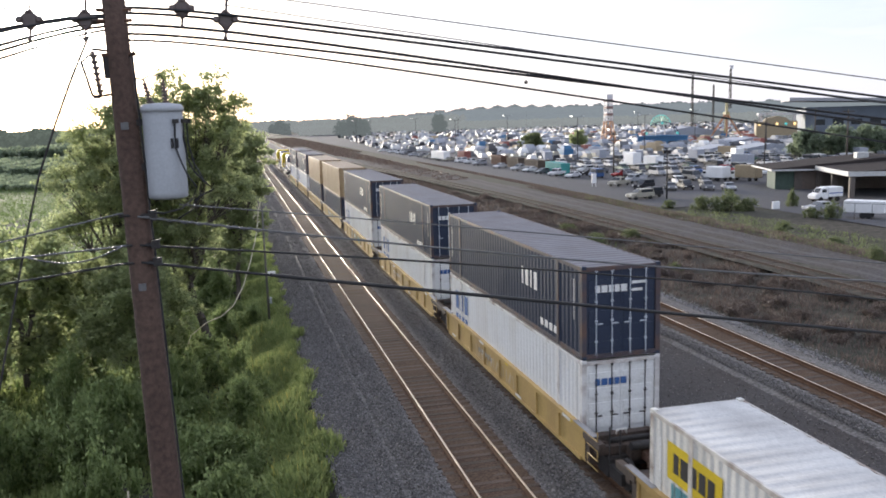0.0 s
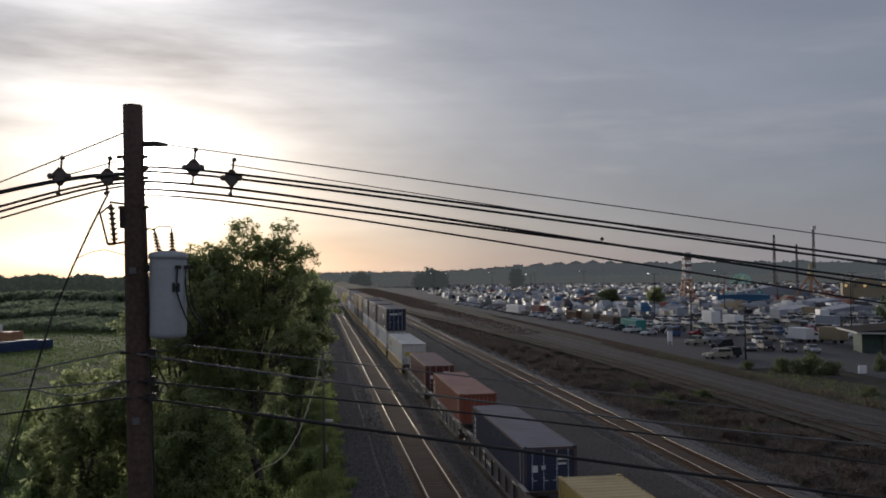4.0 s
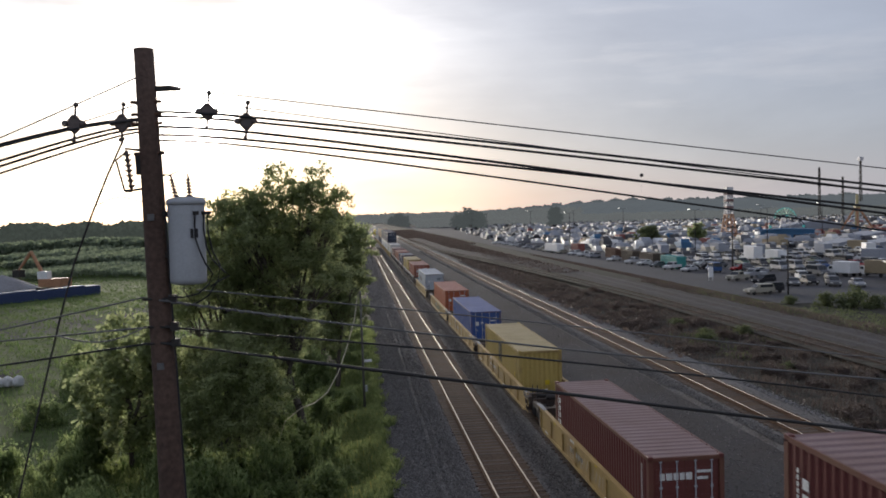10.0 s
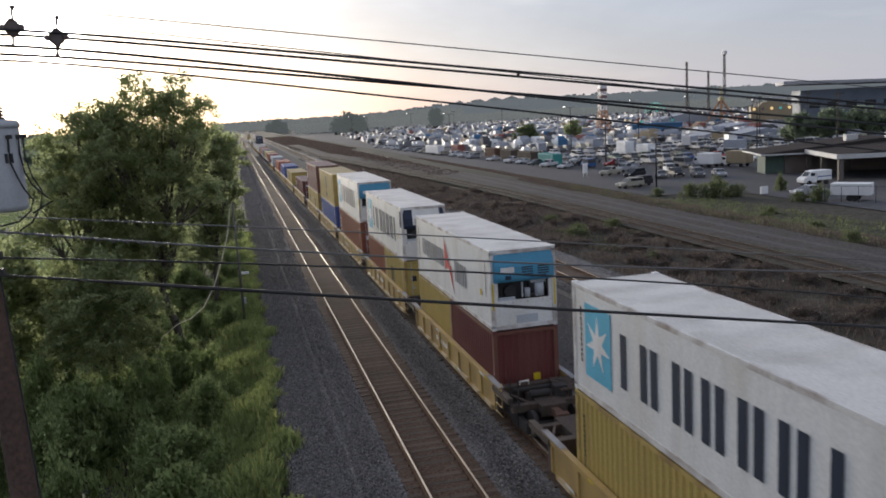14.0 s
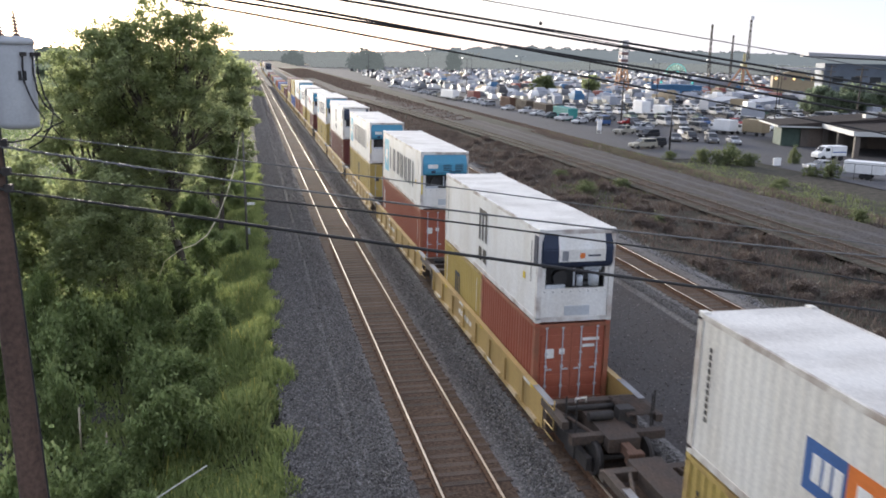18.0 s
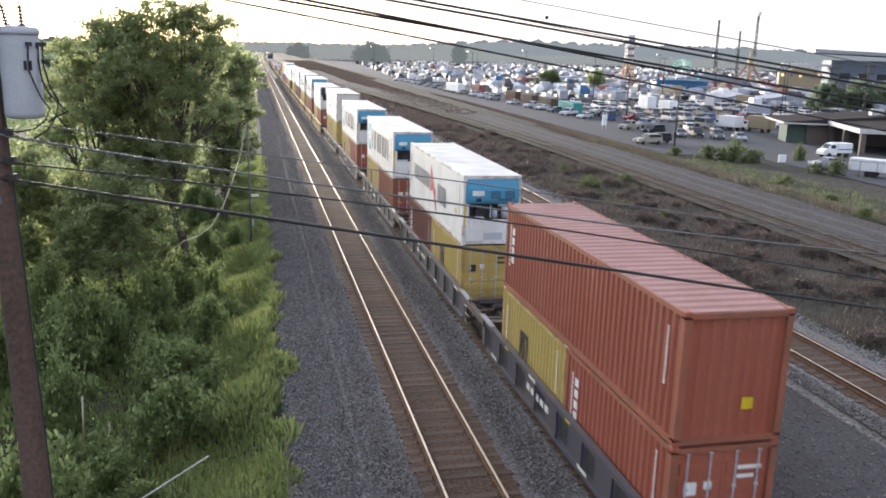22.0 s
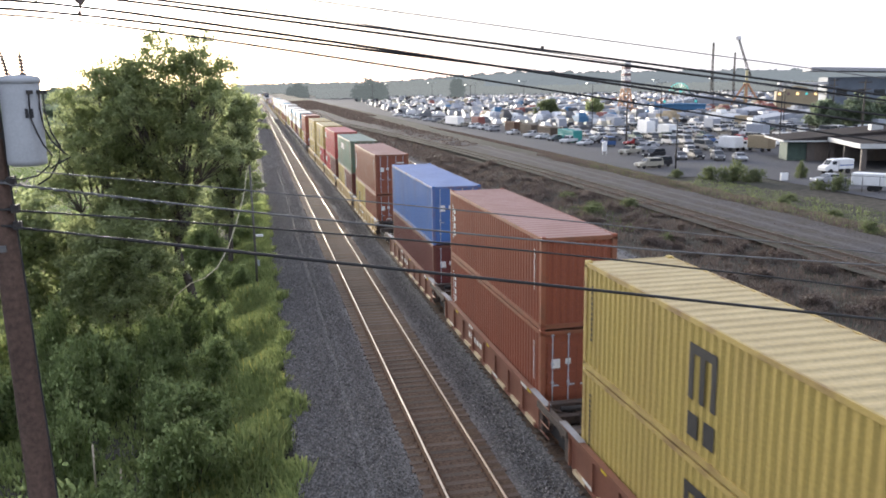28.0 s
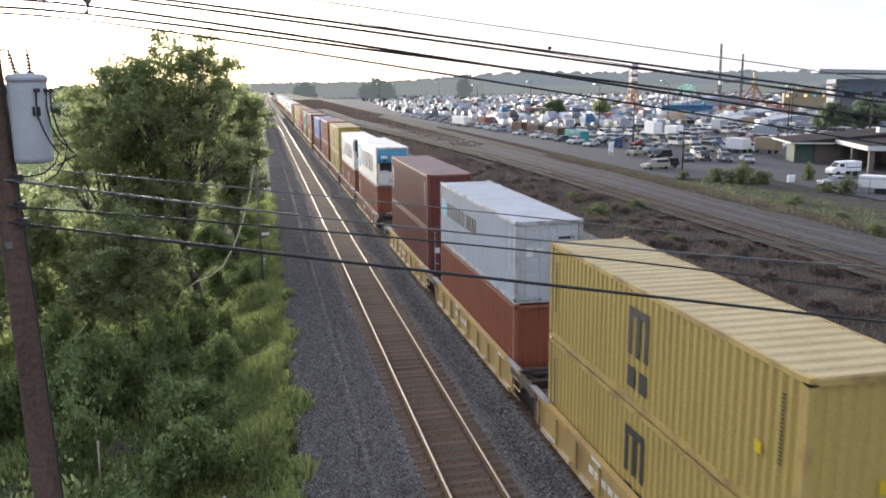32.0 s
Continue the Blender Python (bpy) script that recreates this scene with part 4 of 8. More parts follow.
            MESH[key] = (face, cover, works, hatch, grille, cheek, drip, edge, tanks, mesh_of(bm, "foot_notch", BLACK))
        face, cover, works, hatch, grille, cheek, drip, edge, tanks, notch = MESH[key]
        piece("cooling_unit_panel", face, P["reefer"], ob)
        piece("cheek_panel", cheek, P["reefer"], ob)
        piece("cheek_panel", cheek, P["reefer"], ob, Matrix.Diagonal((-1, 1, 1, 1)))
        piece("access_cover", drip, P["grey"], ob)
        cv = piece("condenser_cover", cover, cool, ob)
        for sx in (1, -1) if near_end == "cool_blue" else ():
            piece("edge_strip", edge, P["signyellow"], ob, Matrix.Diagonal((sx, 1, 1, 1)))
        piece("receiver_tank", tanks, P["grey"], ob)
        piece("foot_notch", notch, BLACK, ob)
        piece("compressor", works, BLACK, ob)
        if near_end == "cool_blue":
            piece("grille", grille, BLACK, cv)
            for px, pz, w, h, ink2 in ((-0.62, 2.17, 0.5, 0.2, P["reefer"]), (-0.6, 1.9, 0.22, 0.14, P["coolnavy"]), (0.5, 1.9, 0.6, 0.05, P["coolnavy"])):
                piece("cover_panel", slab("cp", w, h), ink2, cv, Matrix.Translation((px, -L / 2 - 0.122, pz)) @ Matrix.Rotation(radians(90), 4, 'Z'))
        if near_end == "cool_navy":
            hp = piece("service_hatch", hatch, P["reefer"], cv)
            for y, w, h, ink2 in ((-0.42, 0.2, 0.3, P["greyink"]), (0.12, 0.16, 0.16, P["logoorange"]), (0.5, 0.4, 0.05, P["navyink"])):
                piece("hatch_panel", slab("hp", w, h), ink2, hp, Matrix.Translation((y, -L / 2 - 0.137, 2.1)) @ Matrix.Rotation(radians(90), 4, 'Z'))
            piece("side_cowl", slab("cw", 0.3, 0.85, 0.03), P["coolnavy"], cv, Matrix.Translation((-W / 2 - 0.004, -L / 2 + 0.17, 2.25)))
    for e in (-1, 1):
        for s in (-1, 1):
            for z in (0.06, H - 0.06):
                piece("corner_casting", g["casting"], ink, ob, Matrix.Translation((s * (W / 2 - 0.079), e * (L / 2 - 0.087), z)))
    if style not in ("none", "plain_bar"):
        mark(c, style)
    elif style == "plain_bar":
        mark(c, "side_bars")
    return ob


def bogie_mesh():
    if "bogie" in MESH:
        return MESH["bogie"]
    bm = bmesh.new()
    for s in (-1, 1):
        prism(bm, [(s * 1.0 - 0.07, 0.25), (s * 1.0 + 0.07, 0.25), (s * 1.0 + 0.07, 0.62), (s * 1.0 - 0.07, 0.62)], -1.15, 1.15)
        box(bm, s * 1.0 - 0.1, s * 1.0 + 0.1, -0.35, 0.35, 0.2, 0.75)
    box(bm, -1.05, 1.05, -0.28, 0.28, 0.45, 0.78)
    frame_me = mesh_of(bm, "bogie_frame", STEEL_DARK)
    bm = bmesh.new()
    for s in (-1, 1):
        tube(bm, (s * 0.68, 0, 0.46), (s * 0.81, 0, 0.46), 0.455, n=20)
        tube(bm, (s * 0.66, 0, 0.46), (s * 0.68, 0, 0.46), 0.485, n=20)
    tube(bm, (-0.9, 0, 0.46), (0.9, 0, 0.46), 0.08, n=8)
    MESH["bogie"] = (frame_me, mesh_of(bm, "wheelset", STEEL_DARK))
    return MESH["bogie"]


def well_meshes(half, near, far):
    """Meshes of a well unit: half length of the well, and platform lengths beyond it at the near and the far end."""
    key = ("well", round(half, 2), round(near, 2), round(far, 2))
    if key in MESH:
        return MESH[key]
    bm = bmesh.new()
    y0, y1 = -half - 0.25, half + 0.25
    # left side sill: web, top chord, bottom chord, ribs and pads
    prism(bm, [(-1.36, 0.3), (-1.31, 0.3), (-1.31, 1.22), (-1.36, 1.22)], y0, y1)
    prism(bm, [(-1.44, 1.2), (-1.26, 1.2), (-1.26, 1.34), (-1.44, 1.34)], y0 - 0.5, y1 + 0.5)
    prism(bm, [(-1.42, 0.24), (-1.2, 0.24), (-1.2, 0.36), (-1.42, 0.36)], y0 + 0.4, y1 - 0.4)
    n = 8
    for k in range(n + 1):
        y = y0 + 0.1 + (y1 - y0 - 0.2) * k / n
        prism(bm, [(-1.42, 0.34), (-1.36, 0.34), (-1.36, 1.22), (-1.42, 1.22)], y - 0.05, y + 0.05)
    sill = mesh_of(bm, "side_sill", P["wellyellow"])
    bm = bmesh.new()
    box(bm, -1.3, 1.3, -0.15, 0.15, 0.24, 0.33)
    floor_me = mesh_of(bm, "floor_beam", STEEL_DARK)
    ends = []
    for length in (near, far):
        bm = bmesh.new()
        # platform over the bogie, built towards -y from the well's end
        box(bm, -1.4, 1.4, -0.3, 0.0, 0.35, 1.22)
        prism(bm, [(-0.45, 0.7), (0.45, 0.7), (0.45, 1.08), (-0.45, 1.08)], -length, -0.3)
        box(bm, -1.35, 1.35, -length + 0.35, -length + 0.6, 0.82, 1.06)
        for s in (-1, 1):
            prism(bm, [(s * 1.38 - 0.1, 1.1), (s * 1.38 + 0.1, 1.1), (s * 1.38 + 0.1, 1.3), (s * 1.38 - 0.1, 1.3)], -min(length, 1.7), 0.0)
            tube(bm, (s * 0.62, -length + 0.5, 1.0), (s * 1.25, -0.3, 1.12), 0.05, n=6)
        ends.append(mesh_of(bm, "end_platform", P["wellyellow"]))
    bm = bmesh.new()
    # one bent bar: up a stile, across and back over the rungs
    path_tube(bm, [(-1.43, y, z) for k in range(4) for y, z in (((-1.35, 0.42 + 0.3 * k), (-0.62, 0.42 + 0.3 * k), (-0.62, 0.56 + 0.3 * k), (-0.62, 0.7 + 0.3 * k)) if k % 2 == 0 else ((-0.62, 0.42 + 0.3 * k), (-1.35, 0.42 + 0.3 * k), (-1.35, 0.56 + 0.3 * k), (-1.35, 0.7 + 0.3 * k)))], 0.018)
    ladder = mesh_of(bm, "ladder", P["wellyellow"])
    bm = bmesh.new()
    tube(bm, (-0.55, -1.3, 1.22), (0.15, -1.3, 1.22), 0.13, n=12)
    box(bm, 0.3, 0.75, -1.45, -1.1, 1.06, 1.42)
    tube(bm, (-0.9, -0.55, 1.15), (0.9, -0.55, 1.15), 0.09, n=8)
    brake = mesh_of(bm, "brake_gear", STEEL_DARK)
    MESH[key] = (sill, floor_me, ends[0], ends[1], ladder, brake)
    return MESH[key]


P["pad"] = paint("dusty_pad", (0.46, 0.36, 0.22), dirt=(0.26, 0.18, 0.11), dirt_amount=0.6)
bm = bmesh.new()
prism(bm, [(-1.46, 0.30), (-1.40, 0.22), (-1.36, 0.22), (-1.36, 0.40), (-1.44, 0.40)], -0.42, 0.42)
PAD = mesh_of(bm, "sill_pad", P["pad"])
bm = bmesh.new()
box(bm, -0.1, 0.1, -0.75, 0.75, 1.342, 1.36)
P["endcap"] = paint("cap_steel", (0.27, 0.275, 0.285), dirt=(0.14, 0.11, 0.09), dirt_amount=0.6, rough=0.6)
CAP = mesh_of(bm, "steel_cap", P["endcap"])
WELL_END = mat("greasy_brown_steel", (0.06, 0.045, 0.036), 0.85, 0.1, var=0.35, scale=1.6, fine=14, bump=0.3, dirt=(0.12, 0.075, 0.05), dirt_amount=0.5)


def platform_fittings():
    """Handrail posts, a walkway grating and a grab iron of a car's outer end."""
    if "fittings" not in MESH:
        bm = bmesh.new()
        tube(bm, (0, 0, 0.9), (0, 0, 1.95), 0.025, n=6)
        post = mesh_of(bm, "handrail_post", STEEL_DARK)
        bm = bmesh.new()
        for k in range(12):
            box(bm, 0.5, 1.32, -1.62 + k * 0.115, -1.56 + k * 0.115, 1.3, 1.34)
        for x in (0.5, 0.9, 1.3):
            box(bm, x - 0.02, x + 0.02, -1.62, -0.28, 1.27, 1.3)
        grating = mesh_of(bm, "walkway_grating", WELL_END)
        bm = bmesh.new()
        path_tube(bm, [(-0.62, -0.5, 1.3), (-0.62, -0.5, 1.42), (-0.3, -0.5, 1.44), (-0.3, -0.5, 1.3)], 0.03)
        MESH["fittings"] = (post, grating, mesh_of(bm, "grab_iron", P["dustwhite"]))
    return MESH["fittings"]


def well_car(colour, y_mid, half, near, far, near_coupled, label):
    """One unit of a double-stack car; it carries the bogie under its near end."""
    me = well_meshes(half, near, far)
    ob = thing("well_car", label, "railway wagon", pose(T2X, y_mid, 0), group="well cars of the freight train")
    ink = P[colour]
    lft = piece("side_sill", me[0], ink, ob)
    rgt = piece("side_sill", me[0], ink, ob, Matrix.Diagonal((-1, 1, 1, 1)))
    for k in range(4):
        y = -half + 1.2 + k * (2 * half - 2.4) / 3
        piece("reflector_plate", slab("ref", 0.62, 0.1), P["dustwhite"], lft, Matrix.Translation((-1.425 if k % 2 else -1.445, y, 0.42 if k % 2 else 1.27)))
    for k in range(5):
        piece("stencil_bar", slab("st", 0.3, 0.2), P["dustwhite"], lft, Matrix.Translation((-1.363, half * 0.35 - k * 0.42, 0.8)))
    for k in range(8):
        y = -half - 0.15 + (2 * half + 0.3) * (k + 0.5) / 8
        if colour == "wellblue":
            # Black slabs paint the dark of openings onto the solid sill web.
            piece("sill_opening", slab("open", 0.62, 0.62), BLACK, lft, Matrix.Translation((-1.362, y + 0.45, 0.78)))
        elif half < 8:
            piece("sill_pad", PAD, P["pad"], lft, Matrix.Translation((0, y, 0)))
        if k % 3 == 0:
            piece("reflector_plate", slab("ref2", 0.34, 0.07), P["signyellow"], lft, Matrix.Translation((-1.444, y, 1.27)))
    if half > 8:
        # faded paint strokes along the sill
        grng = random.Random(int(y_mid))
        for k in range(13):
            piece("graffiti_stroke", slab("gr%d" % (k % 3), 0.1 + 0.06 * (k % 3), 0.5), P["pad"] if int(y_mid) % 2 else P["graffiti"], lft, Matrix.Translation((-1.363, 3.4 - k * 0.42, 0.74 + grng.uniform(-0.06, 0.06))) @ Matrix.Rotation(radians(grng.uniform(-32, 32)), 4, 'X'))
    for sx in (-1, 1):
        for e in (-1, 1):
            piece("steel_cap", CAP, P["endcap"], lft if sx < 0 else rgt, Matrix.Translation((-1.35, e * (half + 0.1), 0)))
    for k in range(2):
        piece("floor_beam", me[1], STEEL_DARK, ob, Matrix.Translation((0, (k * 2 - 1) * (half - 0.2), 0)))
    pn = piece("end_platform", me[2], WELL_END, ob, Matrix.Translation((0, -half - 0.2, 0)))
    piece("end_platform", me[3], WELL_END, ob, Matrix.Translation((0, half + 0.2, 0)) @ Matrix.Rotation(math.pi, 4, 'Z'))
    piece("ladder", me[4], ink, pn, Matrix.Translation((0, 0.4, 0)))
    piece("brake_gear", me[5], STEEL_DARK, pn)
    if near_coupled:
        for mesh_, ink2 in zip(platform_fittings(), (STEEL_DARK, WELL_END, P["dustwhite"])):
            for x, y in ((-1.3, -1.5), (-1.1, -1.75), (1.1, -1.75), (1.3, -1.5)) if ink2 == STEEL_DARK else ((0, 0),):
                piece(mesh_.name.split(".")[0], mesh_, ink2, pn, Matrix.Translation((x, y, 0)))
    fr, ws = bogie_mesh()
    yb = -half - 0.2 - near * (0.55 if near_coupled else 1.0)
    bogie = piece("bogie", fr, STEEL_DARK, ob, Matrix.Translation((0, yb, 0)))
    for e in (-0.87, 0.87):
        piece("wheelset", ws, STEEL_DARK, bogie, Matrix.Translation((0, e, 0)))
    if near_coupled:
        bm = bmesh.new()
        box(bm, -0.12, 0.12, -half - 0.2 - near - 0.6, -half - 0.2 - near, 0.72, 0.98)
        box(bm, -0.22, 0.22, -half - 0.2 - near - 0.75, -half - 0.2 - near - 0.5, 0.68, 1.0)
        part("coupler", bm, RUSTY, ob)
    return ob


# near end of each load at 0 s, well half length, wagon paint, coupled behind (a full coupler), and the boxes from below
# box: kind, paint, near end, mark ; two 20-foot boxes lie far then near
S40, S48, S53 = 6.35, 7.4, 8.35
CONSIST = [
    (144.0, S53, "wellyellow", True, [("53", "white", "door", "blue_sign")], [("53", "navy", "door", "u")]),
    (123.8, S53, "wellyellow", False, [("53", "white", "door", "blue_sign")], [("53", "navy", "door", "u")]),
    (103.6, S53, "wellyellow", False, [("53", "navy", "door", "none")], [("53", "tan", "door", "none")]),
    (84.0, S53, "wellyellow", True, [("53", "navy", "door", "none")], [("53", "tan", "door", "none")]),
    (64.2, S53, "wellyellow", False, [("53", "white", "door", "blue_sign")], [("53", "navy", "door", "u")]),
    (43.8, S53, "wellyellow", False, [("53", "white", "door", "blue_sign")], [("53", "navy", "door", "u")]),
    (23.6, S53, "wellyellow", True, [("53", "white", "door", "blue_sign")], [("53", "navy", "door", "u")]),
    (3.1, S53, "wellyellow", True, [("53", "dustwhite", "door", "yellow_sign")], []),
    (-15.8, S40, "wellblue", False, [("40s", "maroon", "door", "side_bars")], []),
    (-32.8, S40, "wellblue", False, [("40s", "rust", "wall", "side_bars")], []),
    (-49.7, S40, "wellblue", False, [("40s", "dkblue", "door", "side_bars")], []),
    (-67.3, S40, "wellblue", False, [("40s", "yellow", "door", "m")], []),
    (-84.2, S40, "wellblue", True, [("40s", "rust", "door", "side_bars")], []),
    (-105.7, S53, "wellyellow", True, [("40s", "grey", "door", "star_line")], []),
    (-130.3, S53, "wellyellow", False, [("40s", "orange", "door", "none")], []),
    (-149.5, S53, "wellyellow", False, [("40s", "blue", "door", "none")], []),
    (-169.2, S53, "wellyellow", True, [("40s", "yellow", "wall", "m")], []),
    (-190.0, S53, "wellyellow", True, [("40s", "maroon", "door", "plain_bar")], []),
    (-210.5, S40, "wellyellow", False, [("20", "yellow", "wall", "m20"), ("20", "yellow", "door", "m20")], [("40", "maroon", "door", "plain_bar")]),
    (-226.0, S40, "wellyellow", False, [("40s", "blue", "wall", "side_bars")], [("40", "yellow", "wall", "m")]),
    (-241.6, S40, "wellyellow", False, [("40", "brown", "door", "side_bars")], [("reefer", "reefer", "cool_blue", "star")]),
    (-257.5, S40, "wellyellow", False, [("20", "brown", "wall", "none"), ("20", "yellow", "door", "m20")], [("reefer", "reefer", "cool_navy", "star")]),
    (-273.5, S40, "wellyellow", True, [("20", "yellow", "wall", "none"), ("20", "maroon", "wall", "none")], [("reefer", "reefer", "cool_blue", "flag")]),
    (-293.1, S48, "wellyellow", False, [("40", "yellow", "door", "mlow")], [("reefer", "reefer", "cool_blue", "star")]),
    (-310.5, S48, "wellyellow", False, [("40", "maroon", "wall", "side_bars")], [("reefer", "reefer", "cool_navy", "m")]),
    (-328.2, S48, "wellyellow", False, [("40", "yellow", "door", "mlow")], [("reefer", "reefer", "cool_blue", "star")]),
    (-346.5, S48, "wellyellow", False, [("40", "rust", "door", "side_bars")], [("reefer", "reefer", "cool_blue", "star")]),
    (-364.3, S48, "wellyellow", True, [("20", "yellow", "wall", "m20"), ("20", "rust", "door", "none")], [("reefer", "reefer", "cool_navy", "m")]),
    (-385.6, S48, "wellblue", False, [("40", "yellow", "wall", "mlow")], [("40f", "dustwhite", "door", "boxes")]),
    (-403.7, S48, "wellblue", False, [("20", "yellow", "wall", "m20"), ("20", "rust", "door", "side_bars")], [("reefer", "reefer", "cool_blue", "star")]),
    (-422.6, S48, "wellblue", False, [("20", "yellow", "wall", "m20"), ("20", "brown", "door", "none")], [("reefer", "reefer", "cool_blue", "star")]),
    (-440.6, S48, "wellblue", False, [("20", "maroon", "wall", "side_bars"), ("20", "yellow", "door", "m20")], [("reefer", "reefer", "cool_blue", "flag")]),
    (-458.9, S48, "wellblue", True, [("20", "yellow", "wall", "m20"), ("20", "rust", "door", "side_bars")], [("40", "rust", "wall", "plain_bar")]),
    (-480.3, S40, "wellyellow", False, [("20", "yellow", "wall", "m20"), ("20", "yellow", "door", "m20")], [("40", "yellow", "door", "m")]),
    (-496.0, S40, "wellyellow", False, [("20", "yellow", "wall", "m20"), ("20", "red", "wall", "three_bar")], [("40", "yellow", "wall", "m")]),
    (-511.4, S40, "wellyellow", False, [("20", "red", "wall", "three_bar"), ("20", "maroon", "door", "none")], [("40", "red", "door", "three_bar")]),
    (-527.0, S40, "wellyellow", False, [("20", "yellow", "wall", "m20"), ("20", "maroon", "door", "side_bars")], [("40", "green", "door", "seven_bar")]),
    (-542.6, S40, "wellyellow", True, [("20", "yellow", "wall", "m20"), ("20", "brown", "door", "none")], [("40", "brown", "door", "side_bars")]),
    (-562.6, S40, "wellbrown", False, [("40s", "maroon", "door", "none")], [("40", "skyblue", "door", "none")]),
    (-578.7, S40, "wellbrown", False, [("40", "brown", "door", "side_bars")], [("40", "brown", "wall", "plain_bar")]),
    (-594.3, S40, "wellbrown", False, [("40", "yellow", "wall", "m")], [("40", "yellow", "wall", "m")]),
    (-610.3, S40, "wellbrown", False, [("20", "brown", "wall", "side_bars"), ("20", "brown", "wall", "side_bars")], [("reefer", "reefer", "cool_navy", "star")]),
    (-626.0, S40, "wellbrown", True, [("40", "brown", "wall", "side_bars")], [("reefer", "reefer", "cool_blue", "star")]),
    (-645.9, S40, "wellyellow", False, [("40", "maroon", "door", "none")], [("40", "maroon", "wall", "plain_bar")]),
    (-661.5, S40, "wellyellow", False, [("40", "brown", "wall", "none")], [("40", "grey", "door", "star_line")]),
    (-677.3, S40, "wellyellow", True, [("40", "yellow", "wall", "m")], [("40", "yellow", "wall", "m")]),
]
COLOUR_WORDS = {"navy": "dark navy blue", "white": "white", "dustwhite": "dusty white", "tan": "tan", "maroon": "maroon", "brown": "red-brown", "rust": "rust-red", "orange": "orange-red",
                "yellow": "mustard yellow", "blue": "blue", "skyblue": "bright blue", "dkblue": "slate blue", "grey": "pale grey", "red": "cherry red", "green": "sea-green", "reefer": "white"}
KIND_WORDS = {"53": "53-foot domestic container", "40": "corrugated 40-foot container", "40s": "corrugated 40-foot container", "40f": "smooth-sided 40-foot container", "20": "corrugated 20-foot container", "reefer": "refrigerated container with a cooling unit"}
WELL_WORDS = {"wellyellow": "weathered yellow steel well car", "wellblue": "dark slate-blue steel well car", "wellbrown": "red-brown steel well car"}
TRAIN = []          # (object, y at 0 s)


def build_train():
    n = len(CONSIST)
    mids, lens = [], []
    for near, half, *_rest in CONSIST:
        L = 16.15 if half == S53 and _rest[2][0][0] == "53" else 12.19
        mids.append(near + L / 2)
        lens.append(L)
    for k, (near, half, wc, coupled, low, top) in enumerate(CONSIST):
        mid, L = mids[k], lens[k]
        gap_near = (mid - half) - (mids[k + 1] + CONSIST[k + 1][1]) if k + 1 < n else 4.0
        gap_far = (mids[k - 1] - CONSIST[k - 1][1]) - (mid + half) if k else 4.0
        far_coupled = k and CONSIST[k - 1][3]
        near_len = max(gap_near / 2 - 0.2 - (0.55 if coupled else 0.0), 0.5)
        far_len = max(gap_far / 2 - 0.2 - (0.55 if far_coupled else 0.0), 0.5)
        car = well_car(wc, mid, half, near_len, far_len, coupled, WELL_WORDS[wc] + (" carrying two layers of containers" if top else " with a single layer of container"))
        TRAIN.append((car, mid))
        z = 0.43
        for layer, boxes in enumerate((low, top)):
            h = 0
            for j, (kind, colour, end, style) in enumerate(boxes):
                kk = kind
                y = mid if len(boxes) == 1 else mid + (3.055 if j == 0 else -3.055)
                lab = COLOUR_WORDS[colour] + " " + KIND_WORDS[kind] + (" stacked on another" if layer else " down in a well car")
                ob = container(kk, colour, end, pose(T2X, y, z), lab, style, roof="roofwhite" if colour in ("white", "reefer", "dustwhite") else None)
                TRAIN.append((ob, y))
                h = max(h, container_meshes(kk)["H"])
            z += h + 0.012


build_train()


def locomotive(y_mid, label):
    ob = thing("locomotive", label, "locomotive", pose(T2X, y_mid, 0), group="locomotives of the freight train")
    bm = bmesh.new()
    box(bm, -1.5, 1.5, -11, 11, 1.25, 1.6)
    prism(bm, [(-1.5, 0.55), (1.5, 0.55), (1.3, 1.25), (-1.3, 1.25)], -3.2, 3.2)
    part("frame", bm, STEEL_DARK, ob)
    bm = bmesh.new()
    prism(bm, [(-0.85, 1.6), (0.85, 1.6), (0.85, 4.1), (0.6, 4.35), (-0.6, 4.35), (-0.85, 4.1)], -9.6, 6.2)
    prism(bm, [(-1.45, 3.3), (1.45, 3.3), (1.2, 4.6), (-1.2, 4.6)], -9.9, -7.4)
    part("hood", bm, P["coolnavy"], ob, "dark blue engine hood")
    bm = bmesh.new()
    prism(bm, [(-1.5, 1.6), (1.5, 1.6), (1.5, 4.0), (1.2, 4.6), (-1.2, 4.6), (-1.5, 4.0)], 6.2, 8.6)
    prism(bm, [(-0.9, 1.6), (0.9, 1.6), (0.9, 2.9), (-0.9, 2.9)], 8.6, 10.4)
    part("cab", bm, P["signyellow"], ob, "yellow cab and nose")
    bm = bmesh.new()
    for s in (-1, 1):
        for y in range(-10, 6, 2):
            tube(bm, (s * 1.45, y, 1.6), (s * 1.45, y, 2.6), 0.02, n=5)
        tube(bm, (s * 1.45, -10.4, 2.6), (s * 1.45, 5.8, 2.6), 0.02, n=5)
    part("handrail", bm, WHITE, ob)
    bm = bmesh.new()
    for k in range(3):
        box(bm, -0.55, 0.55, -7 + k * 2.2, -5.4 + k * 2.2, 4.35, 4.5)
    part("roof_fan", bm, STEEL_DARK, ob)
    fr, ws = bogie_mesh()
    for e in (-7.2, 7.2):
        b = piece("bogie", fr, STEEL_DARK, ob, Matrix.Translation((0, e, 0)))
        for d in (-1.7, 0, 1.7):
            piece("wheelset", ws, STEEL_DARK, b, Matrix.Translation((0, d, 0.05)))
    TRAIN.append((ob, y_mid))
    return ob


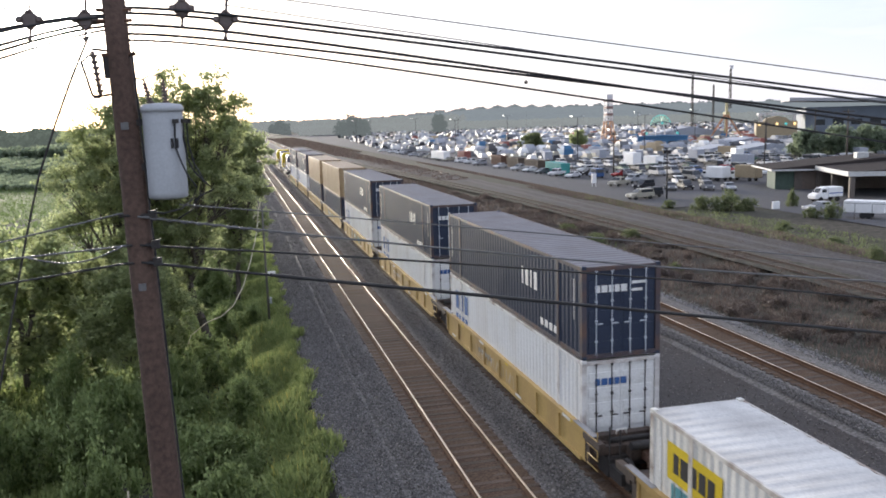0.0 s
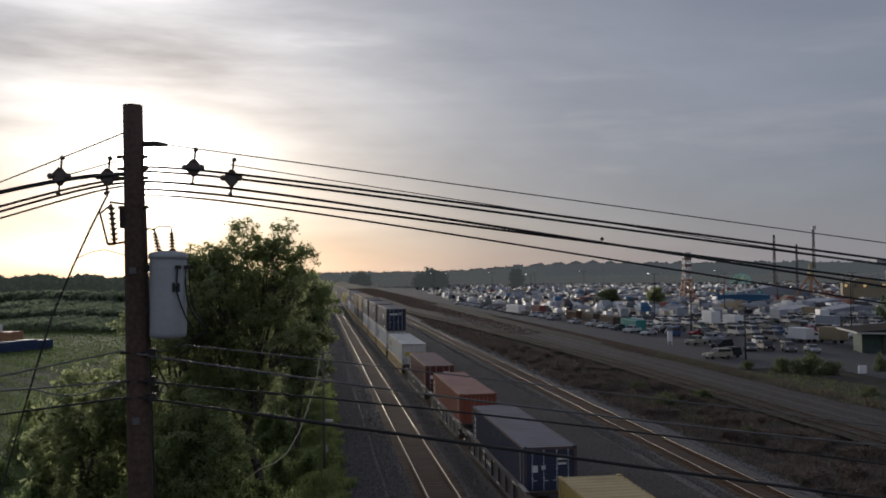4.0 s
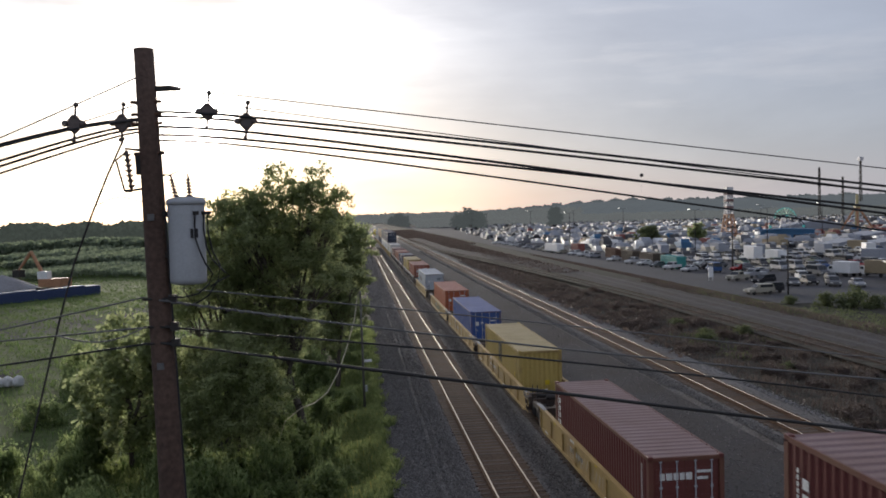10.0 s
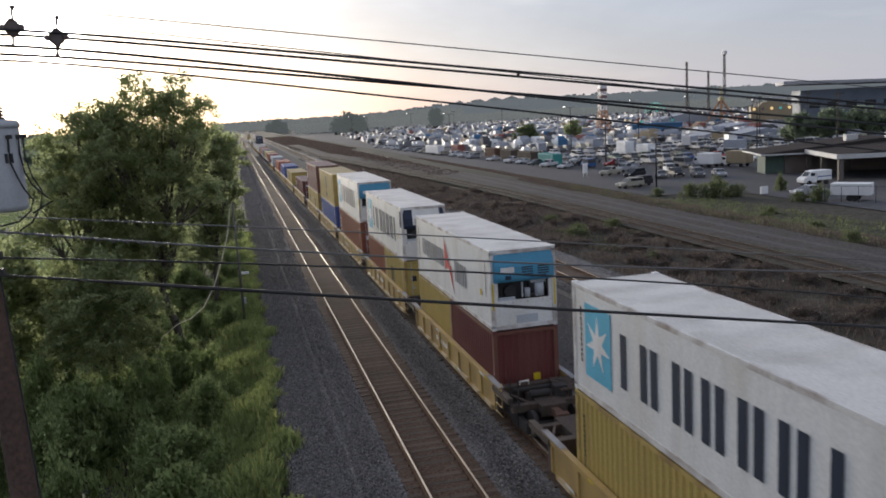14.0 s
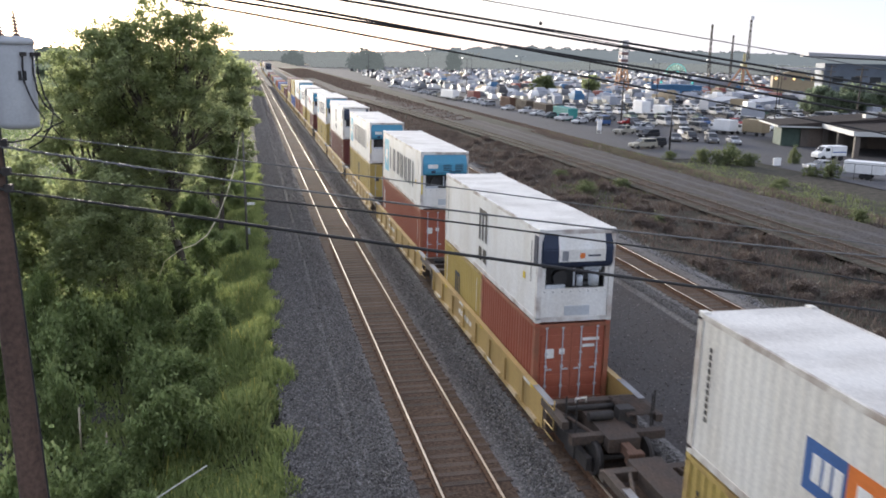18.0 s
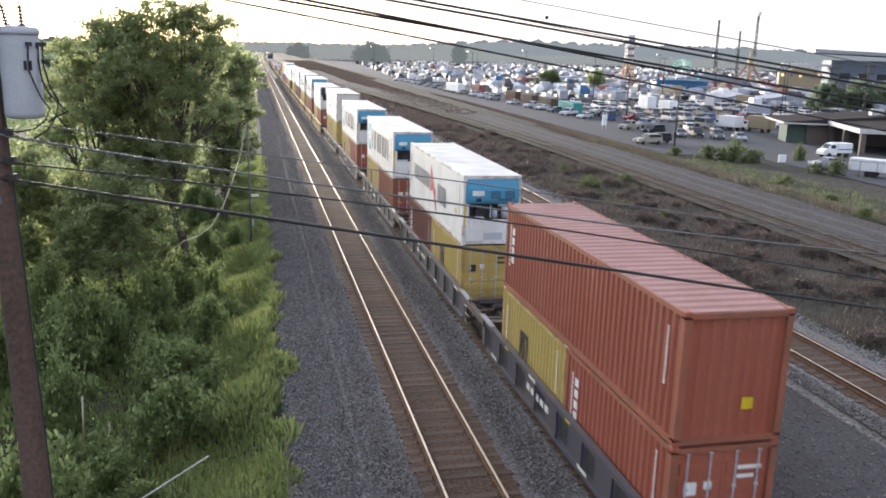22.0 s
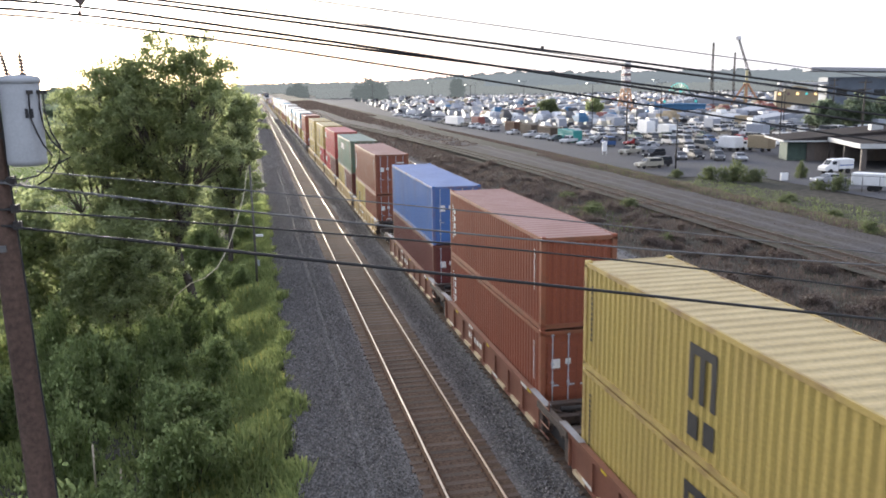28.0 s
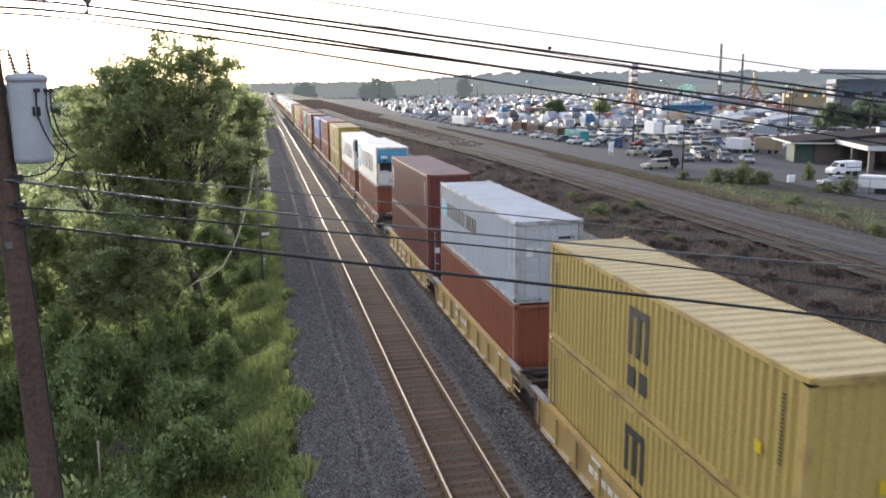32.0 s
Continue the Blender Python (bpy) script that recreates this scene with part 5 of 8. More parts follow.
locomotive(178.0, "dark blue and yellow diesel locomotive at the train's head")
locomotive(201.0, "dark blue and yellow diesel locomotive at the train's head")

# ---------------- utility pole and wires ----------------
PX, PY = -7.95, 9.5          # the pole at the height of its wires


def utility_pole():
    ob = thing("utility_pole", "tall dark wooden utility pole with wires and a transformer", "utility pole", pose(-7.673, PY, 0, 0, -1.43, 0))
    bm = bmesh.new()
    rings, n = [], 18
    for k in range(15):
        z = -2.2 + 14.74 * k / 14
        r = 0.195 - 0.092 * (k / 14) ** 1.3
        rings.append([bm.verts.new(((r + 0.006 * noise.noise((math.cos(a) * 2, math.sin(a) * 2, z * 0.7))) * math.cos(a), r * math.sin(a), z)) for a in (2 * math.pi * j / n for j in range(n))])
    for a, b in zip(rings, rings[1:]):
        for j in range(n):
            bm.faces.new((a[j], a[(j + 1) % n], b[(j + 1) % n], b[j])).smooth = True
    bm.faces.new(rings[-1])
    part("shaft", bm, POLE_WOOD, ob)
    # arm for the top wire, and stubs
    bm = bmesh.new()
    tube(bm, (0.08, 0, 12.12), (0.2, 0, 12.12), 0.018, n=6)
    box(bm, 0.1, 0.26, -0.035, 0.035, 12.09, 12.14)
    part("bracket", bm, STEEL_DARK, ob)
    bm = bmesh.new()
    tube(bm, (0.26, 0, 12.115), (0.36, 0, 12.1), 0.03, 0.018, n=8)
    part("dead_end_insulator", bm, PORCELAIN, ob)
    for z in (11.42, 11.74, 11.84, 11.97):
        bm = bmesh.new()
        tube(bm, (-0.16, -0.05, z), (0.16, -0.05, z), 0.018, n=6)
        part("through_bolt", bm, RUSTY, ob)
    # fused cutout
    bm = bmesh.new()
    tube(bm, (-0.02, 0, 11.45), (-0.24, -0.08, 11.48), 0.012, n=6)
    part("cutout_bracket", bm, STEEL_DARK, ob)
    bm = bmesh.new()
    tube(bm, (-0.02, 0, 11.06), (-0.22, -0.08, 11.03), 0.012, n=6)
    part("cutout_bracket", bm, STEEL_DARK, ob)
    bm = bmesh.new()
    box(bm, -0.15, -0.1, -0.05, 0.02, 11.2, 11.44)
    part("mounting_plate", bm, STEEL_DARK, ob)
    bm = bmesh.new()
    for k in range(7):
        tube(bm, (-0.225 + 0.004 * k, -0.07, 11.42 - k * 0.055), (-0.223 + 0.004 * k, -0.07, 11.395 - k * 0.055), 0.045, 0.022, n=10)
    tube(bm, (-0.23, -0.07, 11.46), (-0.2, -0.07, 11.02), 0.018, n=8)
    part("cutout_insulator", bm, PORCELAIN, ob)
    bm = bmesh.new()
    tube(bm, (-0.34, -0.08, 11.36), (-0.27, -0.08, 11.03), 0.012, n=6)
    tube(bm, (-0.34, -0.08, 11.36), (-0.23, -0.07, 11.45), 0.01, n=5)
    tube(bm, (-0.27, -0.08, 11.03), (-0.2, -0.07, 11.03), 0.018, n=5)
    part("fuse_tube", bm, STEEL_DARK, ob)
    bm = bmesh.new()
    path_tube(bm, [(0.12, -0.05, 11.68), (0.17, -0.07, 11.6), (0.16, -0.08, 11.46), (0.08, -0.05, 11.38)], 0.007)
    part("jumper_wire", bm, CABLE, ob)
    for z in (9.86, 9.56, 9.38):
        bm = bmesh.new()
        tube(bm, (-0.16, -0.1, z), (0.18, -0.1, z - 0.01), 0.016, n=6)
        box(bm, 0.12, 0.2, -0.13, -0.05, z - 0.05, z + 0.035)
        part("cable_clamp", bm, STEEL_DARK, ob)
    bm = bmesh.new()
    path_tube(bm, [(0.128 + 0.004 * k, -0.08, 11.4 - 0.45 * k) for k in range(27)], 0.01)
    part("ground_wire", bm, CABLE, ob)
    for k, z in enumerate((10.7, 9.1)):
        bm = bmesh.new()
        box(bm, -0.04, 0.03, -0.148 - 0.006 * k, -0.125 - 0.006 * k, z, z + 0.07)
        part("pole_tag", bm, ALU_CABLE, ob, "small weathered metal tag")
    return ob


utility_pole()


def transformer():
    ob = thing("pole_transformer", "grey cylindrical transformer tank hung on a wooden pole", "transformer", pose(PX + 0.35, PY - 0.02, 10.0))
    bm = bmesh.new()
    n, rings = 28, []
    for r, z in ((0.2, 0.0), (0.262, 0.02), (0.265, 0.08), (0.265, 1.05), (0.262, 1.08)):
        rings.append([bm.verts.new((r * math.cos(2 * math.pi * j / n), r * math.sin(2 * math.pi * j / n), z)) for j in range(n)])
    for a, b in zip(rings, rings[1:]):
        for j in range(n):
            bm.faces.new((a[j], a[(j + 1) % n], b[(j + 1) % n], b[j])).smooth = True
    bm.faces.new(rings[0][::-1]), bm.faces.new(rings[-1])
    tank = part("tank", bm, TANK_GREY, ob)
    bm = bmesh.new()
    rings = []
    for r, z in ((0.282, 1.06), (0.284, 1.11), (0.25, 1.15), (0.1, 1.17)):
        rings.append([bm.verts.new((r * math.cos(2 * math.pi * j / n), r * math.sin(2 * math.pi * j / n), z)) for j in range(n)])
    for a, b in zip(rings, rings[1:]):
        for j in range(n):
            bm.faces.new((a[j], a[(j + 1) % n], b[(j + 1) % n], b[j])).smooth = True
    bm.faces.new(rings[0][::-1]), bm.faces.new(rings[-1])
    part("lid", bm, TANK_GREY, ob)
    for x, tilt in ((-0.14, -0.07), (0.06, -0.02)):
        bm = bmesh.new()
        for k in range(6):
            z = 1.17 + k * 0.042
            tube(bm, (x + tilt * k * 0.15, 0, z), (x + tilt * k * 0.15, 0, z + 0.03), 0.062 - k * 0.005, 0.03, n=12)
        tube(bm, (x, 0, 1.16), (x + tilt * 0.9, 0, 1.46), 0.016, n=6)
        part("bushing", bm, PORCELAIN, ob, "ribbed brown porcelain bushing")
    for pts in ([(0.05, 0, 1.45), (0.02, 0, 1.5), (-0.12, 0, 1.5), (-0.22, 0, 1.46), (-0.4, 0, 1.48)], [(-0.2, 0, 1.44), (-0.26, 0, 1.47), (-0.33, 0, 1.44), (-0.42, 0, 1.42)]):
        bm = bmesh.new()
        path_tube(bm, pts, 0.009)
        part("lead_wire", bm, CABLE, ob)
    for x, y, pts in ((0.17, -0.24, ((0, 0), (-0.01, -0.16), (-0.01, -0.32), (0.05, -0.5), (0.12, -0.66), (0.22, -0.8), (0.16, -0.94), (0.0, -1.06), (-0.22, -1.1), (-0.42, -1.08))),
                      (0.27, -0.1, ((0, 0), (-0.01, -0.2), (0.02, -0.45), (0.1, -0.62), (0.26, -0.78), (0.34, -0.84), (0.2, -0.9), (0.06, -0.98))),
                      (0.31, -0.04, ((0, 0), (0.0, -0.26), (0.06, -0.52), (0.16, -0.7), (0.12, -0.9), (-0.02, -1.1), (-0.2, -1.2)))):
        bm = bmesh.new()
        path_tube(bm, [(x + dx, y, 0.94 + dz) for dx, dz in pts], 0.013)
        part("low_voltage_lead", bm, CABLE, ob)
        bm = bmesh.new()
        box(bm, x - 0.03, x + 0.05, y - 0.02, y + 0.03, 0.92, 0.97)
        part("terminal", bm, STEEL_DARK, ob)
    for z in (0.9, 0.36):
        bm = bmesh.new()
        box(bm, -0.42, -0.24, -0.06, 0.06, z, z + 0.08)
        part("hanger", bm, STEEL_DARK, ob)
    for k in range(2):
        bm = bmesh.new()
        box(bm, 0.1 + k * 0.06, 0.14 + k * 0.06, -0.262 + k * 0.03, -0.252 + k * 0.03, 0.62, 0.74)
        part("stencil_bar", bm, BLACK, tank)
    for ch in ob.children_recursive:
        ch.data.transform(Matrix.Diagonal((0.735, 0.735, 0.81, 1)))
    return ob


transformer()


def wire(name, label, z0, y0, slope, curve, r, mat_, knee=0.0, s0=0.0, s1=46.0, steps=44, side=1):
    """A wire that leaves the pole level, bends over the knee and runs down over the railway (side 1) or to the field (side -1)."""
    bm = bmesh.new()
    pts = []
    for k in range(steps + 1):
        s = s0 + (s1 - s0) * (k / steps) ** 1.7
        z = z0 + slope * (math.sqrt(s * s + knee * knee) - knee) + curve * min(s, 14.0) * s
        pts.append((PX + side * s, y0, z))
    path_tube(bm, pts, r)
    ob = new(name, mesh_of(bm, name, mat_))
    return tagged(ob, label, "cable", group="overhead wires")


POWER = "black covered power line sloping down from the pole"
FIELD = "black covered power line on the field side of the pole"
wire("messenger_wire", "thin steel messenger wire above the power lines", 12.152, PY, -0.1262, 0.0, 0.007, ALU_CABLE, s0=0.3)
wire("messenger_wire", "thin steel messenger wire above the power lines", 12.048, PY + 0.03, -0.1456, 0.0, 0.006, ALU_CABLE, s0=1.0)
for z0, dy, sl, knee, r in ((11.862, -0.04, -0.1279, 0.75, 0.015), (11.821, 0.05, -0.1295, 0.75, 0.015), (11.706, 0.0, -0.1519, 0.9, 0.016), (11.625, 0.06, -0.129, 0.7, 0.015), (11.559, 0.0, -0.1596, 0.9, 0.012)):
    wire("power_line", POWER, z0, PY + dy, sl, 0.0, r, CABLE, knee)
for z0, dy, sl, knee, r in ((11.8, 0.03, -0.3, 1.0, 0.014), (11.77, -0.05, -0.31, 1.0, 0.013), (11.73, 0.0, -0.32, 0.5, 0.014), (11.7, 0.06, -0.335, 0.5, 0.014), (11.66, 0.0, -0.33, 0.3, 0.011)):
    wire("power_line", FIELD, z0, PY + dy, sl, 0.002, r, CABLE, knee, s1=26, side=-1)
wire("messenger_wire", "thin steel messenger wire on the field side", 12.29, PY, -0.45, 0.008, 0.007, ALU_CABLE, s0=0.1, s1=18, side=-1)
wire("tie_wire", "short thin wire from the pole to a spacer", 11.985, PY, -0.31, 0.0, 0.006, ALU_CABLE, s0=0.1, s1=0.75, steps=8, side=-1)
PHONE = [(10.0, -0.13, -0.001, 0.008, ALU_CABLE, 0.45), (9.85, -0.175, 0.003, 0.012, ALU_CABLE, 0.05), (9.56, -0.115, -0.003, 0.012, CABLE, 0.05), (9.39, -0.175, 0.0005, 0.014, CABLE, 0.05)]
for z0, sl, cu, r, mt, s0 in PHONE:
    wire("telephone_cable", "sagging telephone cable below the power lines", z0, PY - 0.12, sl, cu, r, mt, s0=s0)
wire("telephone_cable", "thick black splice case on a telephone cable", 9.39, PY - 0.12, -0.175, 0.0005, 0.021, CABLE, s0=1.3)
for z0, sl, r in ((9.9, -0.2, 0.01), (9.56, -0.06, 0.011), (9.39, -0.115, 0.012)):
    wire("telephone_cable", "sagging telephone cable on the field side", z0, PY - 0.12, sl, 0.002, r, ALU_CABLE if z0 > 9.5 else CABLE, s0=0.08, s1=26, side=-1)
bm = bmesh.new()
path_tube(bm, [(PX - 0.1 - 0.1 * k, PY - 0.15, 9.56 - 0.11 * math.sin(min(k / 9, 1) * math.pi) - 0.006 * k) for k in range(11)], 0.009)
tagged(new("telephone_cable", mesh_of(bm, "slack_loop", ALU_CABLE)), "slack loop of pale cable beside the pole", "cable", group="overhead wires")
# pale lashing twisted round the second cable
bm = bmesh.new()
path_tube(bm, [(PX + 0.1 + 0.025 * k, PY - 0.12 + 0.018 * math.cos(k * 1.1), 9.85 - 0.175 * (0.1 + 0.025 * k) + 0.018 * math.sin(k * 1.1)) for k in range(70)], 0.006, 5)
tagged(new("lashing_wire", mesh_of(bm, "lashing_wire", ALU_CABLE)), "pale lashing wire twisted round a telephone cable", "cable", group="overhead wires")


def spacer(x, y, z):
    ob = thing("wire_spacer", "dark diamond-shaped insulating spacer holding power lines apart", "insulator", pose(x, y, z), group="wire spacers")
    bm = bmesh.new()
    tube(bm, (0.02, 0, 0.2), (-0.01, 0, -0.18), 0.013, n=6)
    for a, b in (((-0.08, 0.0), (0, 0.09)), ((0, 0.09), (0.08, 0.0)), ((0.08, 0.0), (0, -0.09)), ((0, -0.09), (-0.08, 0.0))):
        tube(bm, (a[0], 0, a[1]), (b[0], 0, b[1]), 0.022, n=6)
    tube(bm, (0, -0.02, 0), (0, 0.02, 0), 0.075, n=4)
    tube(bm, (-0.1, 0, 0.0), (0.1, 0, 0.0), 0.022, n=6)
    part("frame", bm, PORCELAIN, ob)
    for dx, dz, r in ((-0.09, 0.0, 0.036), (0.09, 0.0, 0.036), (0.03, 0.2, 0.026), (-0.012, -0.18, 0.024)):
        bm = bmesh.new()
        tube(bm, (dx, -0.03, dz), (dx, 0.03, dz), r, r * 0.6, n=8)
        tube(bm, (dx, -0.05, dz), (dx, -0.03, dz), r * 0.5, r, n=8)
        part("insulator_clamp", bm, PORCELAIN, ob)
    return ob


for x, z in ((0.61, 11.86), (1.02, 11.75), (-0.78, 11.75), (-0.29, 11.75)):
    spacer(PX + x, PY, z)
bm = bmesh.new()
path_tube(bm, [(PX - 0.27, PY, 11.6), (PX - 0.46, PY, 11.2), (PX - 0.63, PY - 0.01, 10.8), (PX - 0.84, PY - 0.03, 10.25), (PX - 0.99, PY - 0.06, 9.7), (PX - 1.14, PY - 0.1, 9.1), (PX - 2.0, PY - 0.4, 5.5), (PX - 3.6, PY - 1.0, -1.5)], 0.011)
tagged(new("guy_wire", mesh_of(bm, "guy_wire", STEEL_DARK)), "steel guy wire from the pole down to the ground", "cable")
bm = bmesh.new()
path_tube(bm, [(PX - 0.6, PY, 10.87), (PX - 0.45, PY, 10.94), (PX - 0.31, PY, 10.96), (PX - 0.1, PY, 10.9)], 0.005)
tagged(new("tie_wire", mesh_of(bm, "tie_wire", CABLE)), "thin slack wire between guy wire and pole", "cable")


# ---------------- trees, shrubs and grass ----------------
def limb(bm, p, q, r0, r1, bend=0.3, seed=0):
    rng = random.Random(seed)
    p, q = Vector(p), Vector(q)
    pts = [p.lerp(q, k / 5) + Vector((rng.uniform(-bend, bend), rng.uniform(-bend, bend), 0)) * math.sin(math.pi * k / 5) for k in range(6)]
    for k in range(5):
        tube(bm, pts[k], pts[k + 1], r0 + (r1 - r0) * k / 5, r0 + (r1 - r0) * (k + 1) / 5, n=7, caps=False)
    return pts


def tree(name, x, y, h, spread_, leaves, size, label, mat_=None, trunk=0.22, seed=0, lean=(0, 0), low=0.25, z0=-1.4, cat="tree"):
    """A forked trunk with limbs and a ragged crown of many small leaf clumps."""
    rng = random.Random(seed)
    ob = thing(name, label, cat, pose(x, y, z0))
    bm = bmesh.new()
    balls = []
    fork = (lean[0] * 0.3, lean[1] * 0.3, h * 0.28)
    limb(bm, (0, 0, 0), fork, trunk, trunk * 0.7, 0.1, seed)
    for k in range(9):
        a = k * 2.4 + rng.uniform(0, 1)
        rr = spread_ * rng.uniform(0.25, 0.85)
        tip = Vector((lean[0] + math.cos(a) * rr, lean[1] + math.sin(a) * rr, h * rng.uniform(low + 0.15, 0.93)))
        pts = limb(bm, fork, tip, trunk * 0.5, 0.03, 0.4, seed * 17 + k)
        for j in range(9):
            p = pts[3 + j % 3] + Vector((rng.gauss(0, spread_ * 0.16), rng.gauss(0, spread_ * 0.16), rng.gauss(0, h * 0.05)))
            balls.append((*p, rng.uniform(0.05, 0.13) * spread_ + 0.12))
    for k in range(80):
        a, e = rng.uniform(0, 6.28), rng.uniform(-0.9, 1.0)
        q = spread_ * math.sqrt(max(1 - e * e, 0.05)) * rng.uniform(0.6, 1.02)
        z = h * (low + (1 - low) * (0.5 + 0.5 * e))
        balls.append((lean[0] * z / h + math.cos(a) * q, lean[1] * z / h + math.sin(a) * q, z * 0.97, rng.uniform(0.06, 0.15) * spread_ + 0.1))
    part("trunk", bm, BARK, ob)
    cr = new("crown", leaf_cloud("crown", balls, leaves, size, mat_ or LEAF_A))
    cr.parent = ob
    return ob


def airy_cloud(name, twigs, n, size, material):
    """Loose leaves along many short twigs, thinning out from each. twigs: start, way and reach."""
    tw = np.asarray(twigs, float)
    w = tw[:, 6] ** 1.5
    pick = RNG.choice(len(tw), n, p=w / w.sum())
    along = RNG.beta(1.6, 1.2, n)
    c = tw[pick, :3] + tw[pick, 3:6] * (along * tw[pick, 6])[:, None]
    c += RNG.normal(size=(n, 3)) * (tw[pick, 6] * (0.34 - 0.2 * along))[:, None] * np.array((1, 1, 0.7))
    a = RNG.normal(size=(n, 3)) + np.array((0, 0, 0.7))
    a /= np.linalg.norm(a, axis=1)[:, None]
    u = np.cross(a, RNG.normal(size=(n, 3)))
    u /= np.linalg.norm(u, axis=1)[:, None]
    s = size * RNG.uniform(0.55, 1.3, n)[:, None]
    return quads_mesh(name, c, u * s, np.cross(a, u) * s * 0.5, material)


def lobed_tree(x, y, lobes, leaves, label, trunk=0.2, seed=0, z0=-1.0, bend=(0, 0), size=0.064, clump=1.0, ink=None):
    """A tree whose limbs carry lobes of foliage (dx, dy, z, radius over its foot), each lobe of many leafy twigs."""
    rng = random.Random(seed)
    ob = thing("tree", label, "tree", pose(x, y, z0))
    bm = bmesh.new()
    twigs = []
    fork = (bend[0], bend[1], 3.2)
    limb(bm, (0, 0, 0), fork, trunk, trunk * 0.7, 0.12, seed)
    for k, (dx, dy, z, r) in enumerate(lobes):
        pts = limb(bm, fork, (dx, dy, z + 0.3 * r), trunk * 0.45, 0.025, 0.3, seed * 17 + k)
        for j in range(int(26 * r * r / clump ** 1.5) + 14):
            a, e = rng.uniform(0, 6.28), rng.uniform(-0.8, 1)
            q = r * rng.uniform(0.15, 0.95)
            w = math.sqrt(1 - e * e)
            way = Vector((w * math.cos(a), w * math.sin(a), e * 0.8 + 0.25)).normalized()
            p = (dx + q * way.x, dy + q * way.y, z + q * e * 0.85)
            twigs.append((*p, *way, rng.uniform(0.35, 0.8) * clump * (0.75 + 0.25 * min(r, 1.6))))
            if j % 5 == 0:
                limb(bm, pts[3], Vector(p) + way * 0.3, 0.03, 0.006, 0.1, j)
    part("trunk", bm, BARK, ob)
    cr = new("crown", airy_cloud("crown", twigs, leaves, size, ink or LEAF_A))
    cr.parent = ob
    return ob


lobed_tree(-8.9, 46.0, [(-1.0, 0.3, 13.3, 0.85), (0.9, -0.2, 13.3, 0.8), (0.1, 0.3, 12.6, 0.8), (2.2, 0.2, 12.4, 0.6), (-0.2, 0.5, 11.2, 1.6), (1.6, -0.6, 10.9, 1.0), (-2.2, 0, 12.2, 0.8), (-2.9, 0.3, 12.4, 0.7), (-3.6, 0.2, 11.5, 0.9), (-2.2, -0.8, 10.2, 1.7), (0.3, -0.6, 8.6, 2.0), (1.6, 0.4, 8.2, 1.3), (-2.6, 0.6, 7.6, 2.0), (-1.2, 0.2, 12.0, 1.1), (0.6, 0.3, 12.2, 1.0), (-2.6, 0.3, 11.5, 1.1), (1.7, 0.2, 11.5, 0.9), (-0.4, 0.4, 9.8, 1.5), (-0.7, -0.4, 6.0, 1.7), (-1.9, -0.6, 5.0, 1.7), (-3.2, 0, 5.2, 1.6)], 58000,
           "tall leafy deciduous tree with a bent trunk at the trackside", 0.24, 3, -0.7, (-0.8, 0.2))
lobed_tree(-13.2, 47.0, [(0.1, 0, 12.7, 0.8), (1.5, 0.2, 12.4, 0.9), (-1.3, 0.2, 12.0, 0.8), (0.2, 0.3, 11.6, 0.9), (-1.0, 0.4, 11.0, 0.9), (1.6, -0.4, 11.0, 1.1), (-2.3, 0, 9.8, 1.1), (0.2, -0.6, 8.8, 2.1), (-1.8, 0.5, 7.2, 1.8), (1.6, -0.8, 6.6, 1.9), (0, -1.0, 4.6, 2.2), (-2.2, -0.6, 4.4, 1.7), (2.0, -1.2, 3.6, 1.6), (-0.3, 0.2, 10.2, 1.4), (1.8, 0.3, 9.6, 1.3)], 54000,
           "broad leafy tree with foliage down to the bank", 0.2, 5, -1.6)
lobed_tree(-7.4, 58.0, [(0.9, 0, 10.3, 1.3), (1.9, 0.4, 9.7, 0.9), (-0.4, 0.3, 10.2, 1.5), (0.6, -0.4, 8.6, 1.5), (-1.2, 0, 8.4, 1.6), (1.3, -0.4, 7.4, 1.0), (-0.6, 0, 6.4, 1.5), (0.8, 0, 5.2, 1.5), (-0.8, 0, 3.6, 1.6)], 26000,
           "leafy trackside tree leaning towards the rails", 0.17, 11, -0.9, (0.3, 0), 0.085)
tree("tree", -8.6, 66.0, 9.6, 2.4, 7000, 0.11, "leafy deciduous tree behind the first ones", seed=13, low=0.2, z0=-1.4)
tree("tree", -7.8, 78.0, 9.5, 2.8, 9000, 0.15, "leafy deciduous tree farther along the track", seed=17, low=0.15, z0=-1.1)
lobed_tree(-11.6, 40.5, [(0, 0, 5.2, 1.5), (-1.2, 0.3, 4.6, 1.3), (1.1, -0.3, 4.2, 1.2), (0.2, -0.8, 2.8, 1.7), (-1.6, -0.4, 2.4, 1.5)], 26000, "young bushy tree below the tall tree", 0.12, 19, -1.5)
tree("tree", -17.5, 44.0, 8.0, 2.6, 12000, 0.11, "small leafy tree by the meadow", seed=23, low=0.08, z0=-1.9)


def shrub_mesh(k, n=4200, ink=None):
    rng = random.Random(100 + k)
    balls = []
    for j in range(40):
        a, q = rng.uniform(0, 6.28), rng.uniform(0, 0.95)
        balls.append((math.cos(a) * q, math.sin(a) * q, rng.uniform(0.1, 0.98) * (1.1 - 0.5 * q), rng.uniform(0.08, 0.24)))
    return leaf_cloud("foliage", balls, n, 0.036, ink or LEAF_B, 0.4)


SHRUBS = [shrub_mesh(k) for k in range(6)]


SCRUB = [shrub_mesh(k, 3000, LEAF_S) for k in (10, 11)]


